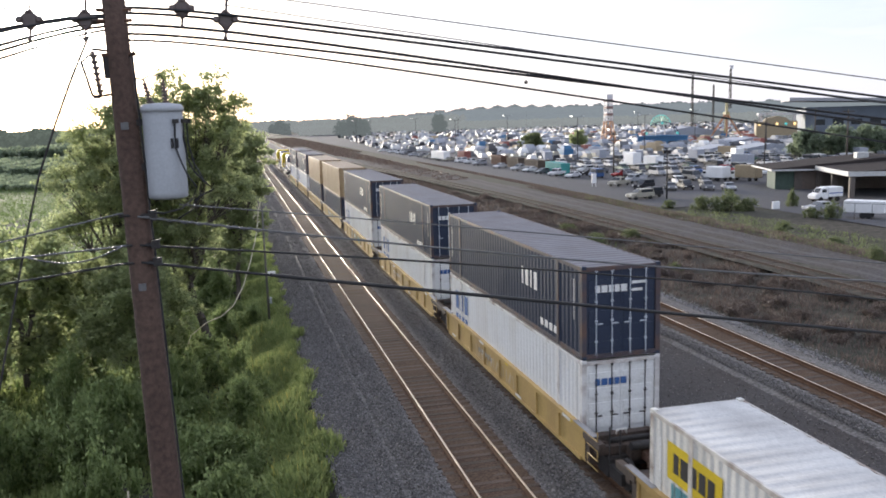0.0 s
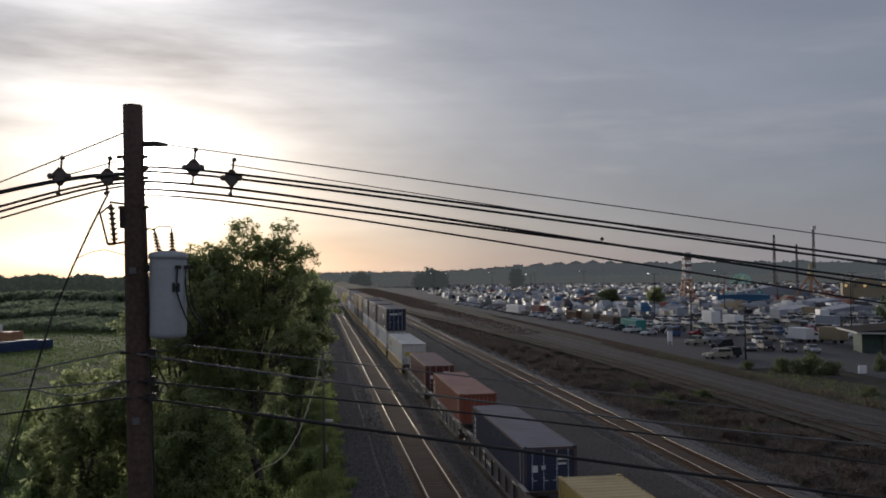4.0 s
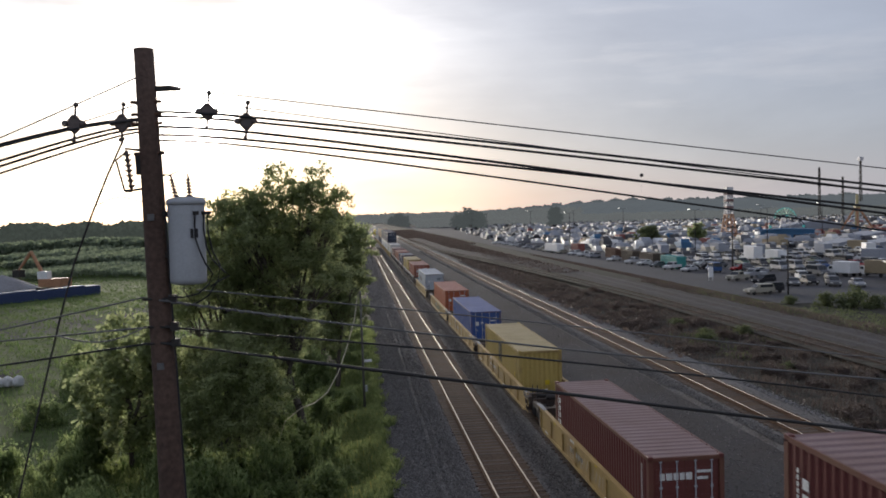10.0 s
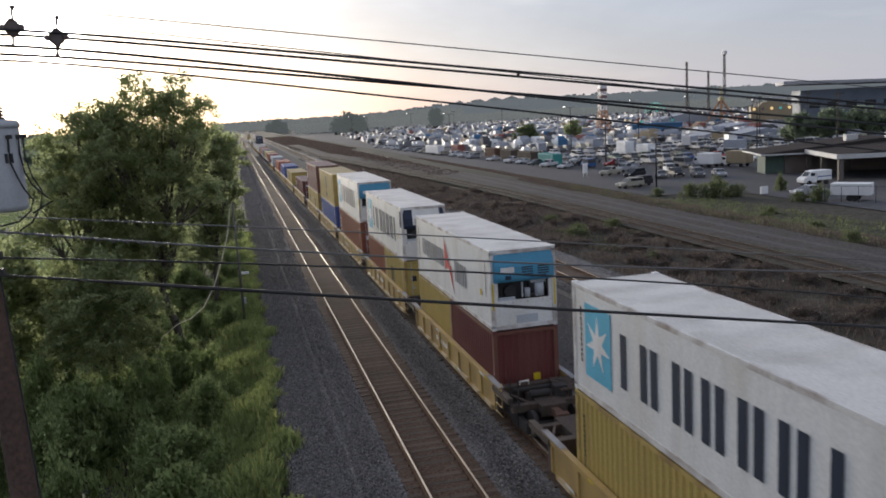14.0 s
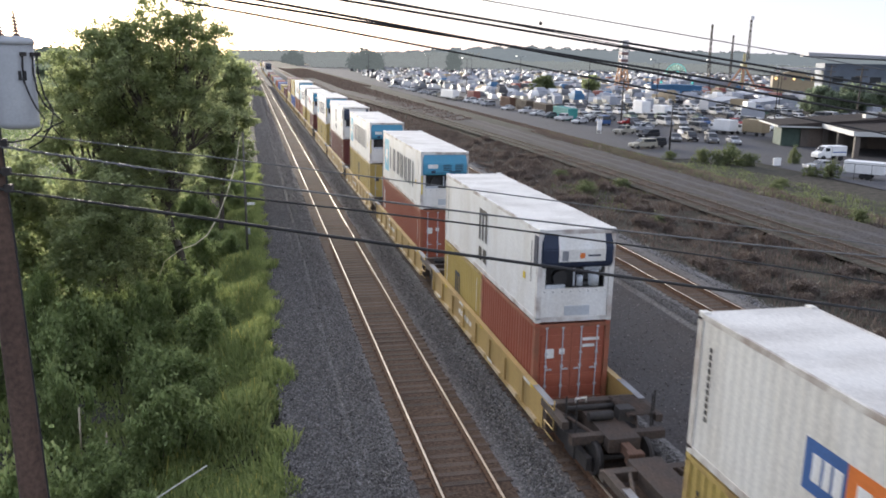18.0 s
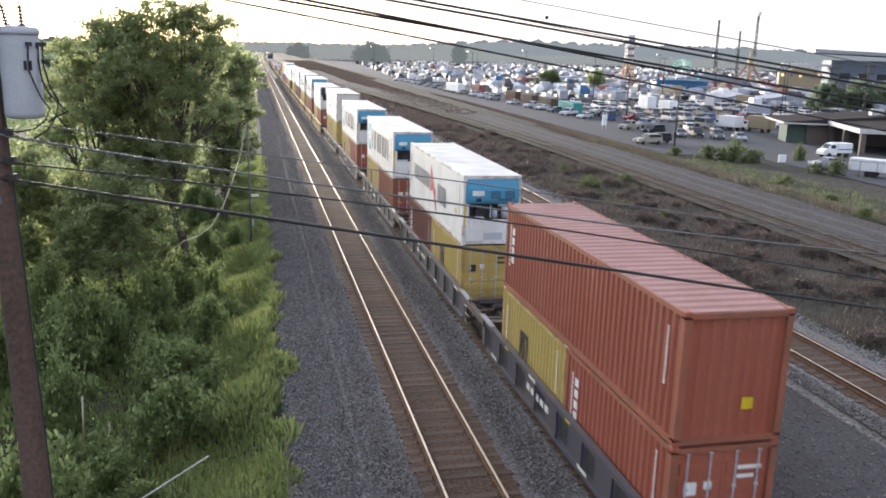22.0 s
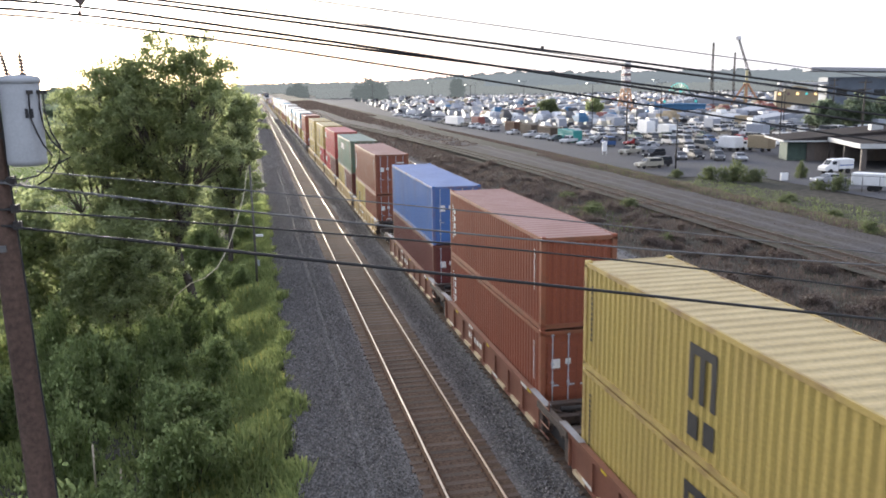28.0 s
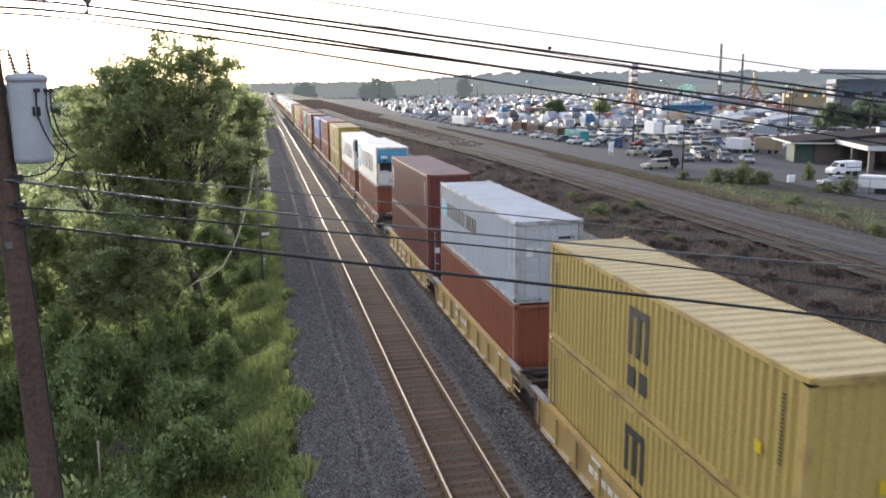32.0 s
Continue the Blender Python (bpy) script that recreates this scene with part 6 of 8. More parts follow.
def stems_mesh():
    bm = bmesh.new()
    for k in range(6):
        a = k * 1.05
        tube(bm, (0.05 * math.cos(a), 0.05 * math.sin(a), 0), (0.5 * math.cos(a), 0.5 * math.sin(a), 0.6), 0.02, 0.008, n=5, caps=False)
    return mesh_of(bm, "stem", BARK)


STEMS = stems_mesh()
srng = random.Random(77)


def shrub(x, y, r, h, meshes=None):
    ob = thing("shrub", "dense green leafy shrub on the railway bank", "shrub", pose(x, y, -0.62 + land(x, y)), group="shrubs on the bank")
    f = new("foliage", (meshes or SHRUBS)[srng.randrange(len(meshes or SHRUBS))])
    f.parent = ob
    f.matrix_basis = Matrix.Rotation(srng.uniform(0, 6.28), 4, 'Z') @ Matrix.Diagonal((r, r, h, 1))
    s = new("stem", STEMS)
    s.parent = ob
    s.matrix_basis = Matrix.Diagonal((r, r, h, 1))
    return ob


for k in range(150):
    y = 12 + 62 * srng.random() ** 1.25
    edge = -6.4 - 1.2 * srng.random() - (0.8 if y < 24 else 0)
    x = edge - 13 * srng.random() ** 1.5 * (0.5 + y / 60)
    big = min(1.0, (edge - x) / 3.0 + 0.25)
    shrub(x, y, srng.uniform(0.8, 1.5) * (0.6 + 0.5 * big), srng.uniform(1.3, 2.6) * (0.45 + 0.75 * big))


def blades(name, boxes, n, h, w, material, label, lean=0.25):
    """Upright blades scattered over boxes of ground (x0, x1, y0, y1)."""
    area = np.array([(b[1] - b[0]) * (b[3] - b[2]) for b in boxes])
    pick = RNG.choice(len(boxes), n, p=area / area.sum())
    b = np.array(boxes)[pick]
    x = b[:, 0] + (b[:, 1] - b[:, 0]) * RNG.random(n)
    y = b[:, 2] + (b[:, 3] - b[:, 2]) * RNG.random(n)
    # clumps
    x += 0.25 * np.sin(y * 2.3 + x * 1.7)
    z = np.array([-0.62 + land(p, q) for p, q in zip(x, y)])
    hh = h * RNG.uniform(0.4, 1.2, n) * (0.6 + 0.4 * np.sin(x * 1.3) * np.sin(y * 0.9))
    a = RNG.uniform(0, 2 * np.pi, n)
    u = np.stack([np.cos(a), np.sin(a), 0 * a], 1) * (w * RNG.uniform(0.6, 1.3, n))[:, None]
    v = np.stack([RNG.normal(0, lean, n), RNG.normal(0, lean, n), np.ones(n)], 1) * (hh / 2)[:, None]
    c = np.stack([x, y, z], 1) + v
    ob = new(name, quads_mesh(name, c, u, v, material))
    return tagged(ob, label, "grass", kind="stuff")


blades("grass", [(-8.2, -4.75, 12, 40), (-7.2, -4.6, 40, 90), (-4.8, -4.3, 13, 17), (-4.8, -4.45, 19, 24), (-4.8, -4.2, 27, 30), (-4.8, -4.4, 34, 40), (-4.8, -4.25, 44, 47)], 100000, 0.75, 0.02, GRASS, "tall bright green grass along the service road")
blades("seed_stalks", [(-8.5, -4.9, 13, 48)], 1500, 1.0, 0.011, SEED, "yellow flowering stalks in the tall grass", lean=0.15)
blades("grass", [(-22, -7.5, 12, 60)], 50000, 0.6, 0.035, GRASS, "tall green grass between the shrubs")
blades("meadow_grass", [(-75, -14, 60, 160), (-40, -16, 40, 60)], 60000, 0.5, 0.03, MEADOW_BLADE, "rough green meadow grass")
blades("meadow_grass", [(-120, -14, 160, 300)], 40000, 0.45, 0.06, MEADOW_BLADE, "rough green meadow grass")
blades("dry_weeds", [(19.2, 29.2, 18, 60), (19.5, 29.2, 60, 120), (20, 27, 120, 150), (38.6, 50, 40, 130), (44, 54, 130, 240), (29.2, 32.0, 26, 100)], 112000, 0.48, 0.018, LEAF_W, "dry brown weeds between the old tracks")
blades("dry_weeds", [(20, 36, 150, 320), (17.6, 20, 60, 200), (18, 40, 320, 700)], 40000, 0.5, 0.14, LEAF_W, "dry brown weeds between the old tracks")
blades("road_weeds", [(32.2, 33.2, 25, 110), (34.7, 35.5, 25, 110), (36.9, 39.0, 25, 120)], 16000, 0.22, 0.02, LEAF_W, "thin low weeds growing on the gravel road")
blades("green_weeds", [(22, 26, 60, 74), (27.5, 29.2, 66, 76), (38.8, 62, 52, 112), (44, 54, 112, 138)], 15000, 0.4, 0.035, LEAF_S, "green weeds beside the old siding")
DRY = [leaf_cloud("foliage", [(math.cos(a) * q, math.sin(a) * q, 0.2 + 0.5 * (1 - q), 0.3) for a, q in ((0, 0.2), (1.2, 0.6), (2.5, 0.5), (3.8, 0.7), (5.0, 0.6))], 1500, 0.045, LEAF_W, 0.2) for k in range(3)]


def dry_shrub(x, y, r, h):
    ob = thing("dry_shrub", "low grey-brown dry shrub among the tracks", "shrub", pose(x, y, -0.62 + land(x, y)), group="dry shrubs between the tracks")
    f = new("foliage", DRY[srng.randrange(3)])
    f.parent = ob
    f.matrix_basis = Matrix.Rotation(srng.uniform(0, 6.28), 4, 'Z') @ Matrix.Diagonal((r, r, h, 1))
    s = new("stem", STEMS)
    s.parent = ob
    s.matrix_basis = Matrix.Diagonal((r, r, h, 1))


for k in range(150):
    y = 22 + 110 * srng.random() ** 1.3
    dry_shrub(srng.uniform(19.4, 28.4), y, srng.uniform(0.4, 1.0), srng.uniform(0.4, 0.9))
for x, y, r, h in ((63.1, 110.5, 2.9, 2.8), (60.6, 113, 1.8, 1.9), (65.4, 108.6, 1.7, 1.8), (57.3, 117, 1.3, 1.2), (73.8, 110, 1.1, 2.6), (69.5, 95.9, 1.5, 2.2), (67.8, 97.8, 1.2, 1.4), (46, 66, 1.0, 0.9), (39, 53, 0.8, 1.0), (23.6, 69, 1.2, 0.9), (25.0, 72, 1.0, 0.8), (28.6, 72, 0.9, 0.8), (24.2, 56, 0.8, 0.6), (25.5, 80, 1.0, 0.7), (53, 84, 1.0, 0.8), (58, 90, 1.1, 0.9)):
    shrub(x, y, r, h, SCRUB)


# ---------------- loose stones ----------------
def stones(name, strips, n, material, label, grow=1.0, gather=2.6):
    """Crushed stones lying loose on the beds: eight-faced chips. strips: x0, x1, y0, y1, z."""
    st = np.array(strips, float)
    w = (st[:, 1] - st[:, 0]) * (st[:, 3] - st[:, 2])
    pick = RNG.choice(len(st), n, p=w / w.sum())
    b = st[pick]
    y = b[:, 2] + (b[:, 3] - b[:, 2]) * RNG.random(n) ** gather
    c = np.stack([b[:, 0] + (b[:, 1] - b[:, 0]) * RNG.random(n), y, b[:, 4] + RNG.uniform(-0.01, 0.025, n)], 1)
    ax = RNG.normal(size=(n, 3, 3))
    ax /= np.linalg.norm(ax, axis=2)[:, :, None]
    ax *= (RNG.uniform(0.02, 0.048, (n, 3)) * grow)[:, :, None]
    v = np.concatenate([c[:, None] + ax, c[:, None] - ax], 1)
    tri = np.array([(0, 1, 2), (1, 3, 2), (3, 4, 2), (4, 0, 2), (1, 0, 5), (3, 1, 5), (4, 3, 5), (0, 4, 5)])
    idx = (np.arange(n)[:, None, None] * 6 + tri[None]).reshape(-1)
    me = bpy.data.meshes.new(name)
    m = n * 8
    me.vertices.add(6 * n), me.loops.add(3 * m), me.polygons.add(m)
    me.vertices.foreach_set("co", v.ravel())
    me.loops.foreach_set("vertex_index", idx)
    me.polygons.foreach_set("loop_start", np.arange(0, 3 * m, 3))
    me.polygons.foreach_set("loop_total", np.full(m, 3))
    me.update()
    me.materials.append(material)
    tagged(new(name, me), label, "gravel", kind="stuff")


STONE = mat("loose_stone", (0.205, 0.196, 0.187), 0.95, var=0.3, scale=6, fine=20, bump=0.3, dirt=(0.12, 0.105, 0.095), dirt_amount=0.6, island=0.5, spec=0.1)
stones("gravel_stones", [(-4.6, -2.85, 11, 150, -0.422), (-2.85, -2.5, 11, 150, -0.395), (-2.5, -2.1, 11, 150, -0.31)], 95000, STONE, "loose crushed grey stone on the service road")
stones("ballast_stones", [(-2.2, -1.3, 11, 60, -0.22), (1.3, 2.9, 11, 60, -0.235), (5.5, 6.5, 11, 50, -0.24), (13.3, 14.1, 16, 60, -0.24)], 80000, STONE, "loose crushed stone on the track shoulders")
stones("far_road_stones", [(-4.5, -2.6, 120, 420, -0.41), (-2.5, -2.1, 120, 420, -0.31)], 26000, STONE, "loose crushed grey stone on the far service road", 2.4, 1.3)
stones("far_ballast_stones", [(-2.2, -1.3, 55, 300, -0.22), (1.3, 2.9, 55, 300, -0.235), (5.5, 6.6, 45, 260, -0.26), (13.0, 14.2, 50, 260, -0.25), (16.9, 18.8, 20, 200, -0.40)], 50000, STONE, "loose crushed stone on the far track shoulders", 1.6, 1.4)
stones("cinder_stones", [(6.4, 13.3, 12, 120, -0.385)], 9000, STONE, "loose pale stones on the dark cinder strip")

# ---------------- small trackside things ----------------
ob = thing("trackside_pole", "thin grey wooden trackside pole with a small white lamp box", "pole", pose(-5.6, 49.6, -0.75))
bm = bmesh.new()
tube(bm, (0, 0, 0), (-0.06, 0, 7.1), 0.075, 0.055, n=10)
part("shaft", bm, mat("grey_wood", (0.15, 0.14, 0.125), 0.9, var=0.3, scale=2, fine=18, bump=0.4, streak=0.2), ob)
bm = bmesh.new()
box(bm, 0.06, 0.5, -0.1, 0.1, 2.9, 3.02)
part("lamp_box", bm, WHITE, ob, "white lamp box")
bm = bmesh.new()
box(bm, 0.07, 0.2, -0.08, 0.08, 1.15, 1.5)
part("junction_box", bm, TANK_GREY, ob)
bm = bmesh.new()
path_tube(bm, [(-5.68, 49.6, 6.4), (-5.86, 49.58, 5.9), (-6.05, 47.5, 4.9), (-6.5, 45.6, 3.6), (-6.95, 44, 2.6), (-7.5, 43, 1.8), (-8.1, 42.6, 1.4), (-8.8, 42.4, 1.2), (-9.6, 42.4, 0.6), (-10.4, 42.4, -1.6)], 0.028)
tagged(new("slack_cable", mesh_of(bm, "slack_cable", mat("pale_cable", (0.52, 0.47, 0.34), 0.7))), "pale slack cable hanging from a trackside pole", "cable")
for x, y, h in ((-10.7, 25.9, 1.0), (-9.6, 23.9, 1.0)):
    bm = bmesh.new()
    tube(bm, (x, y, -1.6), (x + 0.03, y, -1.6 + h + 0.6), 0.035, 0.03, n=7)
    tagged(new("survey_stake", mesh_of(bm, "survey_stake", mat("stake_wood", (0.42, 0.36, 0.26), 0.85))), "weathered wooden stake in the grass", "stake")
bm = bmesh.new()
tube(bm, (-8.2, 19.5, -0.15), (-6.6, 20.8, 0.25), 0.025, n=6)
tagged(new("pole_brace", mesh_of(bm, "pole_brace", mat("pale_pipe", (0.42, 0.42, 0.36), 0.6))), "pale pipe leaning in the tall grass", "pipe")

# ---------------- parking lot ----------------
# laid out on a plan of its own, then set down on the low ground beyond the slope (see settle)
BEFORE_LOT = set(bpy.data.objects)
LOT_EYE, LOT_SCALE = Vector((-5.24, -0.2, 10.8)), 1.27


def settle():
    """Set the whole lot down at its true scale; vehicles keep the size that they were built in."""
    m = Matrix.Translation(LOT_EYE) @ Matrix.Scale(LOT_SCALE, 4) @ Matrix.Translation(-LOT_EYE)
    bpy.context.view_layer.update()
    for ob in [o for o in bpy.data.objects if o not in BEFORE_LOT and o.parent is None]:
        kind = ob.name.split(".")[0]
        if kind in ("car", "sport_utility_vehicle", "pickup_truck", "van", "box_truck", "ambulance", "cargo_trailer", "storage_container"):
            ob.location = m @ ob.location
        else:
            ob.matrix_world = m @ ob.matrix_world


ZL = -0.45
sheet("parking_lot", ASPHALT, [43, 47, 52, 60, 75, 100, 150, 220, 320, 460], [92, 100, 120, 150, 200, 280, 400, 600, 900], -0.56, label="large grey parking lot of a fairground", category="parking lot")
sheet("lot_apron", ASPHALT, [53, 60, 75, 100, 160], [60, 70, 80, 92], -0.556, label="grey asphalt apron before the shed", category="parking lot")
CAR_PAINTS = [mat("car_paint_%s" % n, c, 0.5, 0.0, var=0.04, scale=2, fine=10, bump=0.0, dirt_amount=0.15, spec=0.3) for n, c in
              (("white", (0.58, 0.58, 0.58)), ("silver", (0.32, 0.33, 0.35)), ("grey", (0.15, 0.155, 0.165)), ("black", (0.02, 0.02, 0.024)), ("red", (0.30, 0.025, 0.025)), ("blue", (0.04, 0.09, 0.22)), ("beige", (0.36, 0.335, 0.27)), ("green", (0.05, 0.10, 0.07)))]
TYRE = mat("tyre_rubber", (0.02, 0.02, 0.02), 0.9)
LAMP_W = mat("headlamp", (0.9, 0.9, 0.85), 0.2, emit=0.15)
CAR_WORDS = ["white", "silver", "dark grey", "black", "red", "blue", "beige", "dark green"]


def car_meshes(kind):
    key = ("car", kind)
    if key in MESH:
        return MESH[key]
    # profile (y, z) of the lower body and of the cabin, nose towards +y
    L, W, low, cab = {"sedan": (4.6, 1.8, [(-2.3, .35), (2.3, .35), (2.3, .7), (1.1, .92), (-1.5, .98), (-2.3, .9)], [(-1.7, .95), (-1.1, 1.42), (.2, 1.44), (1.15, .92)]),
                      "suv": (4.7, 1.9, [(-2.35, .4), (2.35, .4), (2.35, .9), (1.2, 1.05), (-2.3, 1.1)], [(-2.3, 1.08), (-2.1, 1.72), (.35, 1.75), (1.25, 1.04)]),
                      "pickup": (5.5, 1.95, [(-2.75, .45), (2.75, .45), (2.75, 1.0), (1.4, 1.12), (-2.75, 1.1)], [(-0.9, 1.1), (-0.7, 1.8), (.6, 1.8), (1.4, 1.1)]),
                      "van": (5.4, 2.0, [(-2.7, .4), (2.7, .4), (2.7, 1.0), (2.0, 1.2), (-2.7, 1.2)], [(-2.7, 1.2), (-2.65, 2.2), (1.3, 2.2), (2.05, 1.18)])}[kind]
    bm = bmesh.new()
    for outline, w in ((low, W / 2), (cab, W / 2 - 0.12)):
        a = [bm.verts.new((-w, y, z)) for y, z in outline]
        b = [bm.verts.new((w * (1 if outline is low else 0.96), y, z)) for y, z in outline]
        n = len(outline)
        for k in range(n):
            bm.faces.new((a[k], a[(k + 1) % n], b[(k + 1) % n], b[k]))
        bm.faces.new(a[::-1]), bm.faces.new(b)
    bmesh.ops.bevel(bm, geom=[e for e in bm.edges], offset=0.06, segments=1, affect='EDGES')
    body = mesh_of(bm, "body", CAR_PAINTS[0])
    bm = bmesh.new()
    w = W / 2 - 0.1
    (y0, z0), (y1, z1), (y2, z2), (y3, z3) = cab
    box(bm, -w - 0.005, w + 0.005, y1 + 0.1, y2 - 0.05, z0 + 0.12, z1 - 0.1)
    for (ya, za), (yb, zb) in (((y2, z2), (y3, z3)), ((y0, z0), (y1, z1))):
        q = [(-w + 0.1, ya + (yb - ya) * .12, za + (zb - za) * .12), (w - 0.1, ya + (yb - ya) * .12, za + (zb - za) * .12), (w - 0.06, ya + (yb - ya) * .88, za + (zb - za) * .88), (-w + 0.06, ya + (yb - ya) * .88, za + (zb - za) * .88)]
        o = 0.02 if ya > 0 or yb > 0.5 else -0.02
        va, vb = [bm.verts.new((x, y + o, z + 0.02)) for x, y, z in q], [bm.verts.new((x, y, z - 0.02)) for x, y, z in q]
        bm.faces.new(va), bm.faces.new(vb[::-1])
        for k in range(4):
            bm.faces.new((va[k], va[(k + 1) % 4], vb[(k + 1) % 4], vb[k]))
    glass = mesh_of(bm, "windows", GLASS)
    bm = bmesh.new()
    tube(bm, (-0.1, 0, 0.33), (0.1, 0, 0.33), 0.33, n=14)
    tube(bm, (-0.11, 0, 0.33), (0.11, 0, 0.33), 0.19, n=10)
    wheel = mesh_of(bm, "wheel", TYRE)
    bm = bmesh.new()
    box(bm, -0.16, 0.16, -0.03, 0.03, -0.07, 0.07)
    lamp = mesh_of(bm, "headlight", LAMP_W)
    MESH[key] = (body, glass, wheel, lamp, L, W)
    return MESH[key]


def car(kind, x, y, turn, ink):
    body, glass, wheel, lamp, L, W = car_meshes(kind)
    name = {"suv": "sport_utility_vehicle", "van": "van", "pickup": "pickup_truck", "sedan": "car"}[kind]
    ob = thing(name, CAR_WORDS[ink] + " " + name.replace("_", " ") + " parked on the asphalt lot", "car", pose(x, y, ZL - 0.1, 0, 0, turn), group="parked cars")
    piece("body", body, CAR_PAINTS[ink], ob)
    piece("window_glass", glass, GLASS, ob)
    for sx in (-1, 1):
        for sy in (-1, 1):
            piece("wheel", wheel, TYRE, ob, Matrix.Translation((sx * (W / 2 - 0.1), sy * L * 0.31, 0)))
        piece("headlight", lamp, LAMP_W, ob, Matrix.Translation((sx * (W / 2 - 0.25), L / 2, 0.72)))
    return ob


crng = random.Random(31)


def any_car(x, y, turn):
    kind = crng.choice(["sedan", "suv", "suv", "pickup", "van", "sedan"])
    return car(kind, x, y, turn, crng.choice([0, 0, 0, 1, 1, 1, 2, 2, 3, 3, 4, 5, 6, 7]))


car("suv", 45.9, 103.4, 96, 6)
car("suv", 48.0, 104.9, 98, 3)
for k, y in enumerate((145.5, 152, 160, 166.5, 172, 183.5, 198, 206, 214, 224, 238, 246, 254, 265, 274, 286, 298, 311)):
    car(crng.choice(["sedan", "suv", "pickup"]), float(np.interp(y, (145, 238, 320), (53.8, 49.6, 47))) + crng.uniform(-.4, .4), y, 118 + crng.uniform(-10, 10), crng.choice([0, 0, 1, 0, 0, 2, 6]))
for kind, x, y, turn, ink in (("pickup", 52.9, 124.4, 118, 6), ("sedan", 62.1, 143, 100, 4), ("suv", 53.7, 117.6, 112, 3), ("sedan", 61.4, 135, 105, 1), ("sedan", 55.9, 113.4, 160, 2), ("suv", 58.5, 113.6, 165, 3), ("suv", 60.4, 110.8, 160, 2), ("sedan", 62.6, 108.6, 158, 1),
                              ("suv", 62.1, 159, 110, 0), ("sedan", 62.8, 153.5, 108, 2), ("suv", 59.0, 150, 100, 3), ("pickup", 57.6, 128.5, 112, 1), ("suv", 61.8, 121.5, 160, 0), ("sedan", 65.2, 119.4, 160, 3), ("suv", 80.5, 131.5, 165, 2), ("suv", 84.1, 131.8, 170, 0), ("sedan", 87, 132.5, 170, 1)):
    car(kind, x, y, turn + crng.uniform(-4, 4), ink)
car("sedan", 56.3, 80.8, 84, 1)
placed = 0
FAR_CARS = []
for row in range(26):
    yr = 128 + row * 7.4 + (6 if row % 2 else 0)
    for col in range(70):
        x = 56 + col * 2.9 + (yr - 120) * 0.05
        if crng.random() < 0.34 or (x < 64 and 150 < yr < 205):
            continue
        turn = crng.choice([0, 180]) + crng.uniform(-5, 5)
        if placed < 170 and yr < 190 and x < 120:
            any_car(x, yr, turn)
            placed += 1
        else:
            FAR_CARS.append((x, yr, turn))


def far_boxes(name, items, mats, label, category):
    """Vehicles or tents too far off to tell apart, as simple stepped hulls in one object per colour."""
    sets = {}
    for x, y, turn, w, l, h, top in items:
        sets.setdefault(crng.randrange(len(mats)), []).append((x, y, turn, w, l, h, top))
    for k, some in sets.items():
        vs, fs = [], []
        for x, y, turn, w, l, h, top in some:
            c, s = math.cos(radians(turn)), math.sin(radians(turn))
            for hw, hl0, hl1, z0, z1 in ((w / 2, -l / 2, l / 2, 0.3 if h < 4 else 0, h * top), (w / 2 * 0.86, -l / 2 * 0.75, l / 2 * 0.3, h * top, h)):
                b = len(vs)
                for px in (-hw, hw):
                    for py in (hl0, hl1):
                        for pz in (z0, z1):
                            q = 0.86 if pz == z1 and z1 == h else 1.0
                            vs.append((x + px * q * c - py * q * s, y + px * q * s + py * q * c, ZL - 0.1 + pz))
                fs += [tuple(b + i for i in a) for a in ((0, 1, 3, 2), (4, 6, 7, 5), (0, 4, 5, 1), (2, 3, 7, 6), (1, 5, 7, 3))]
        me = bpy.data.meshes.new(name)
        me.from_pydata(vs, [], fs)
        me.materials.append(mats[k])
        tagged(new(name, me), label, category, kind="stuff")


far_items = [(x, y, t, 1.85, 4.6, crng.uniform(1.45, 1.9), 0.6) for x, y, t in FAR_CARS]
for k in range(2300):
    y = 300 + 640 * crng.random() ** 1.3
    x = 48 + (y - 300) * 0.06 + (190 + (y - 300) * 0.45) * crng.random()
    far_items.append((x, y, crng.choice([0, 90, 180]) + crng.uniform(-8, 8), 2.0, 4.8, crng.uniform(1.5, 2.2), 0.6))
far_boxes("distant_cars", far_items, [CAR_PAINTS[0], CAR_PAINTS[0], CAR_PAINTS[1], CAR_PAINTS[2], CAR_PAINTS[3], CAR_PAINTS[2], CAR_PAINTS[6], CAR_PAINTS[1], CAR_PAINTS[2], CAR_PAINTS[1], CAR_PAINTS[3]], "rows of distant parked cars on the lot", "car")
TENT = mat("tent_white", (0.34, 0.36, 0.40), 0.9, var=0.05, bump=0.02)
TENT_B = mat("tent_blue", (0.05, 0.15, 0.28), 0.7, var=0.08, bump=0.02)
TENT_R = mat("tent_red", (0.24, 0.075, 0.06), 0.7, var=0.08, bump=0.02)
TENT_G = mat("tent_teal", (0.05, 0.28, 0.26), 0.7, var=0.08, bump=0.02)
TENT_Y = mat("tent_tan", (0.33, 0.26, 0.16), 0.7, var=0.08, bump=0.02)
tents = []
for k in range(640):
    y = 215 + 330 * crng.random() ** 1.2
    x = 62 + (y - 215) * 0.10 + (150 + (y - 215) * 0.35) * crng.random()
    tents.append((x, y, crng.uniform(-12, 12), crng.uniform(2.2, 3.6), crng.uniform(4, 8.5), crng.uniform(2.2, 3.4), 0.75))
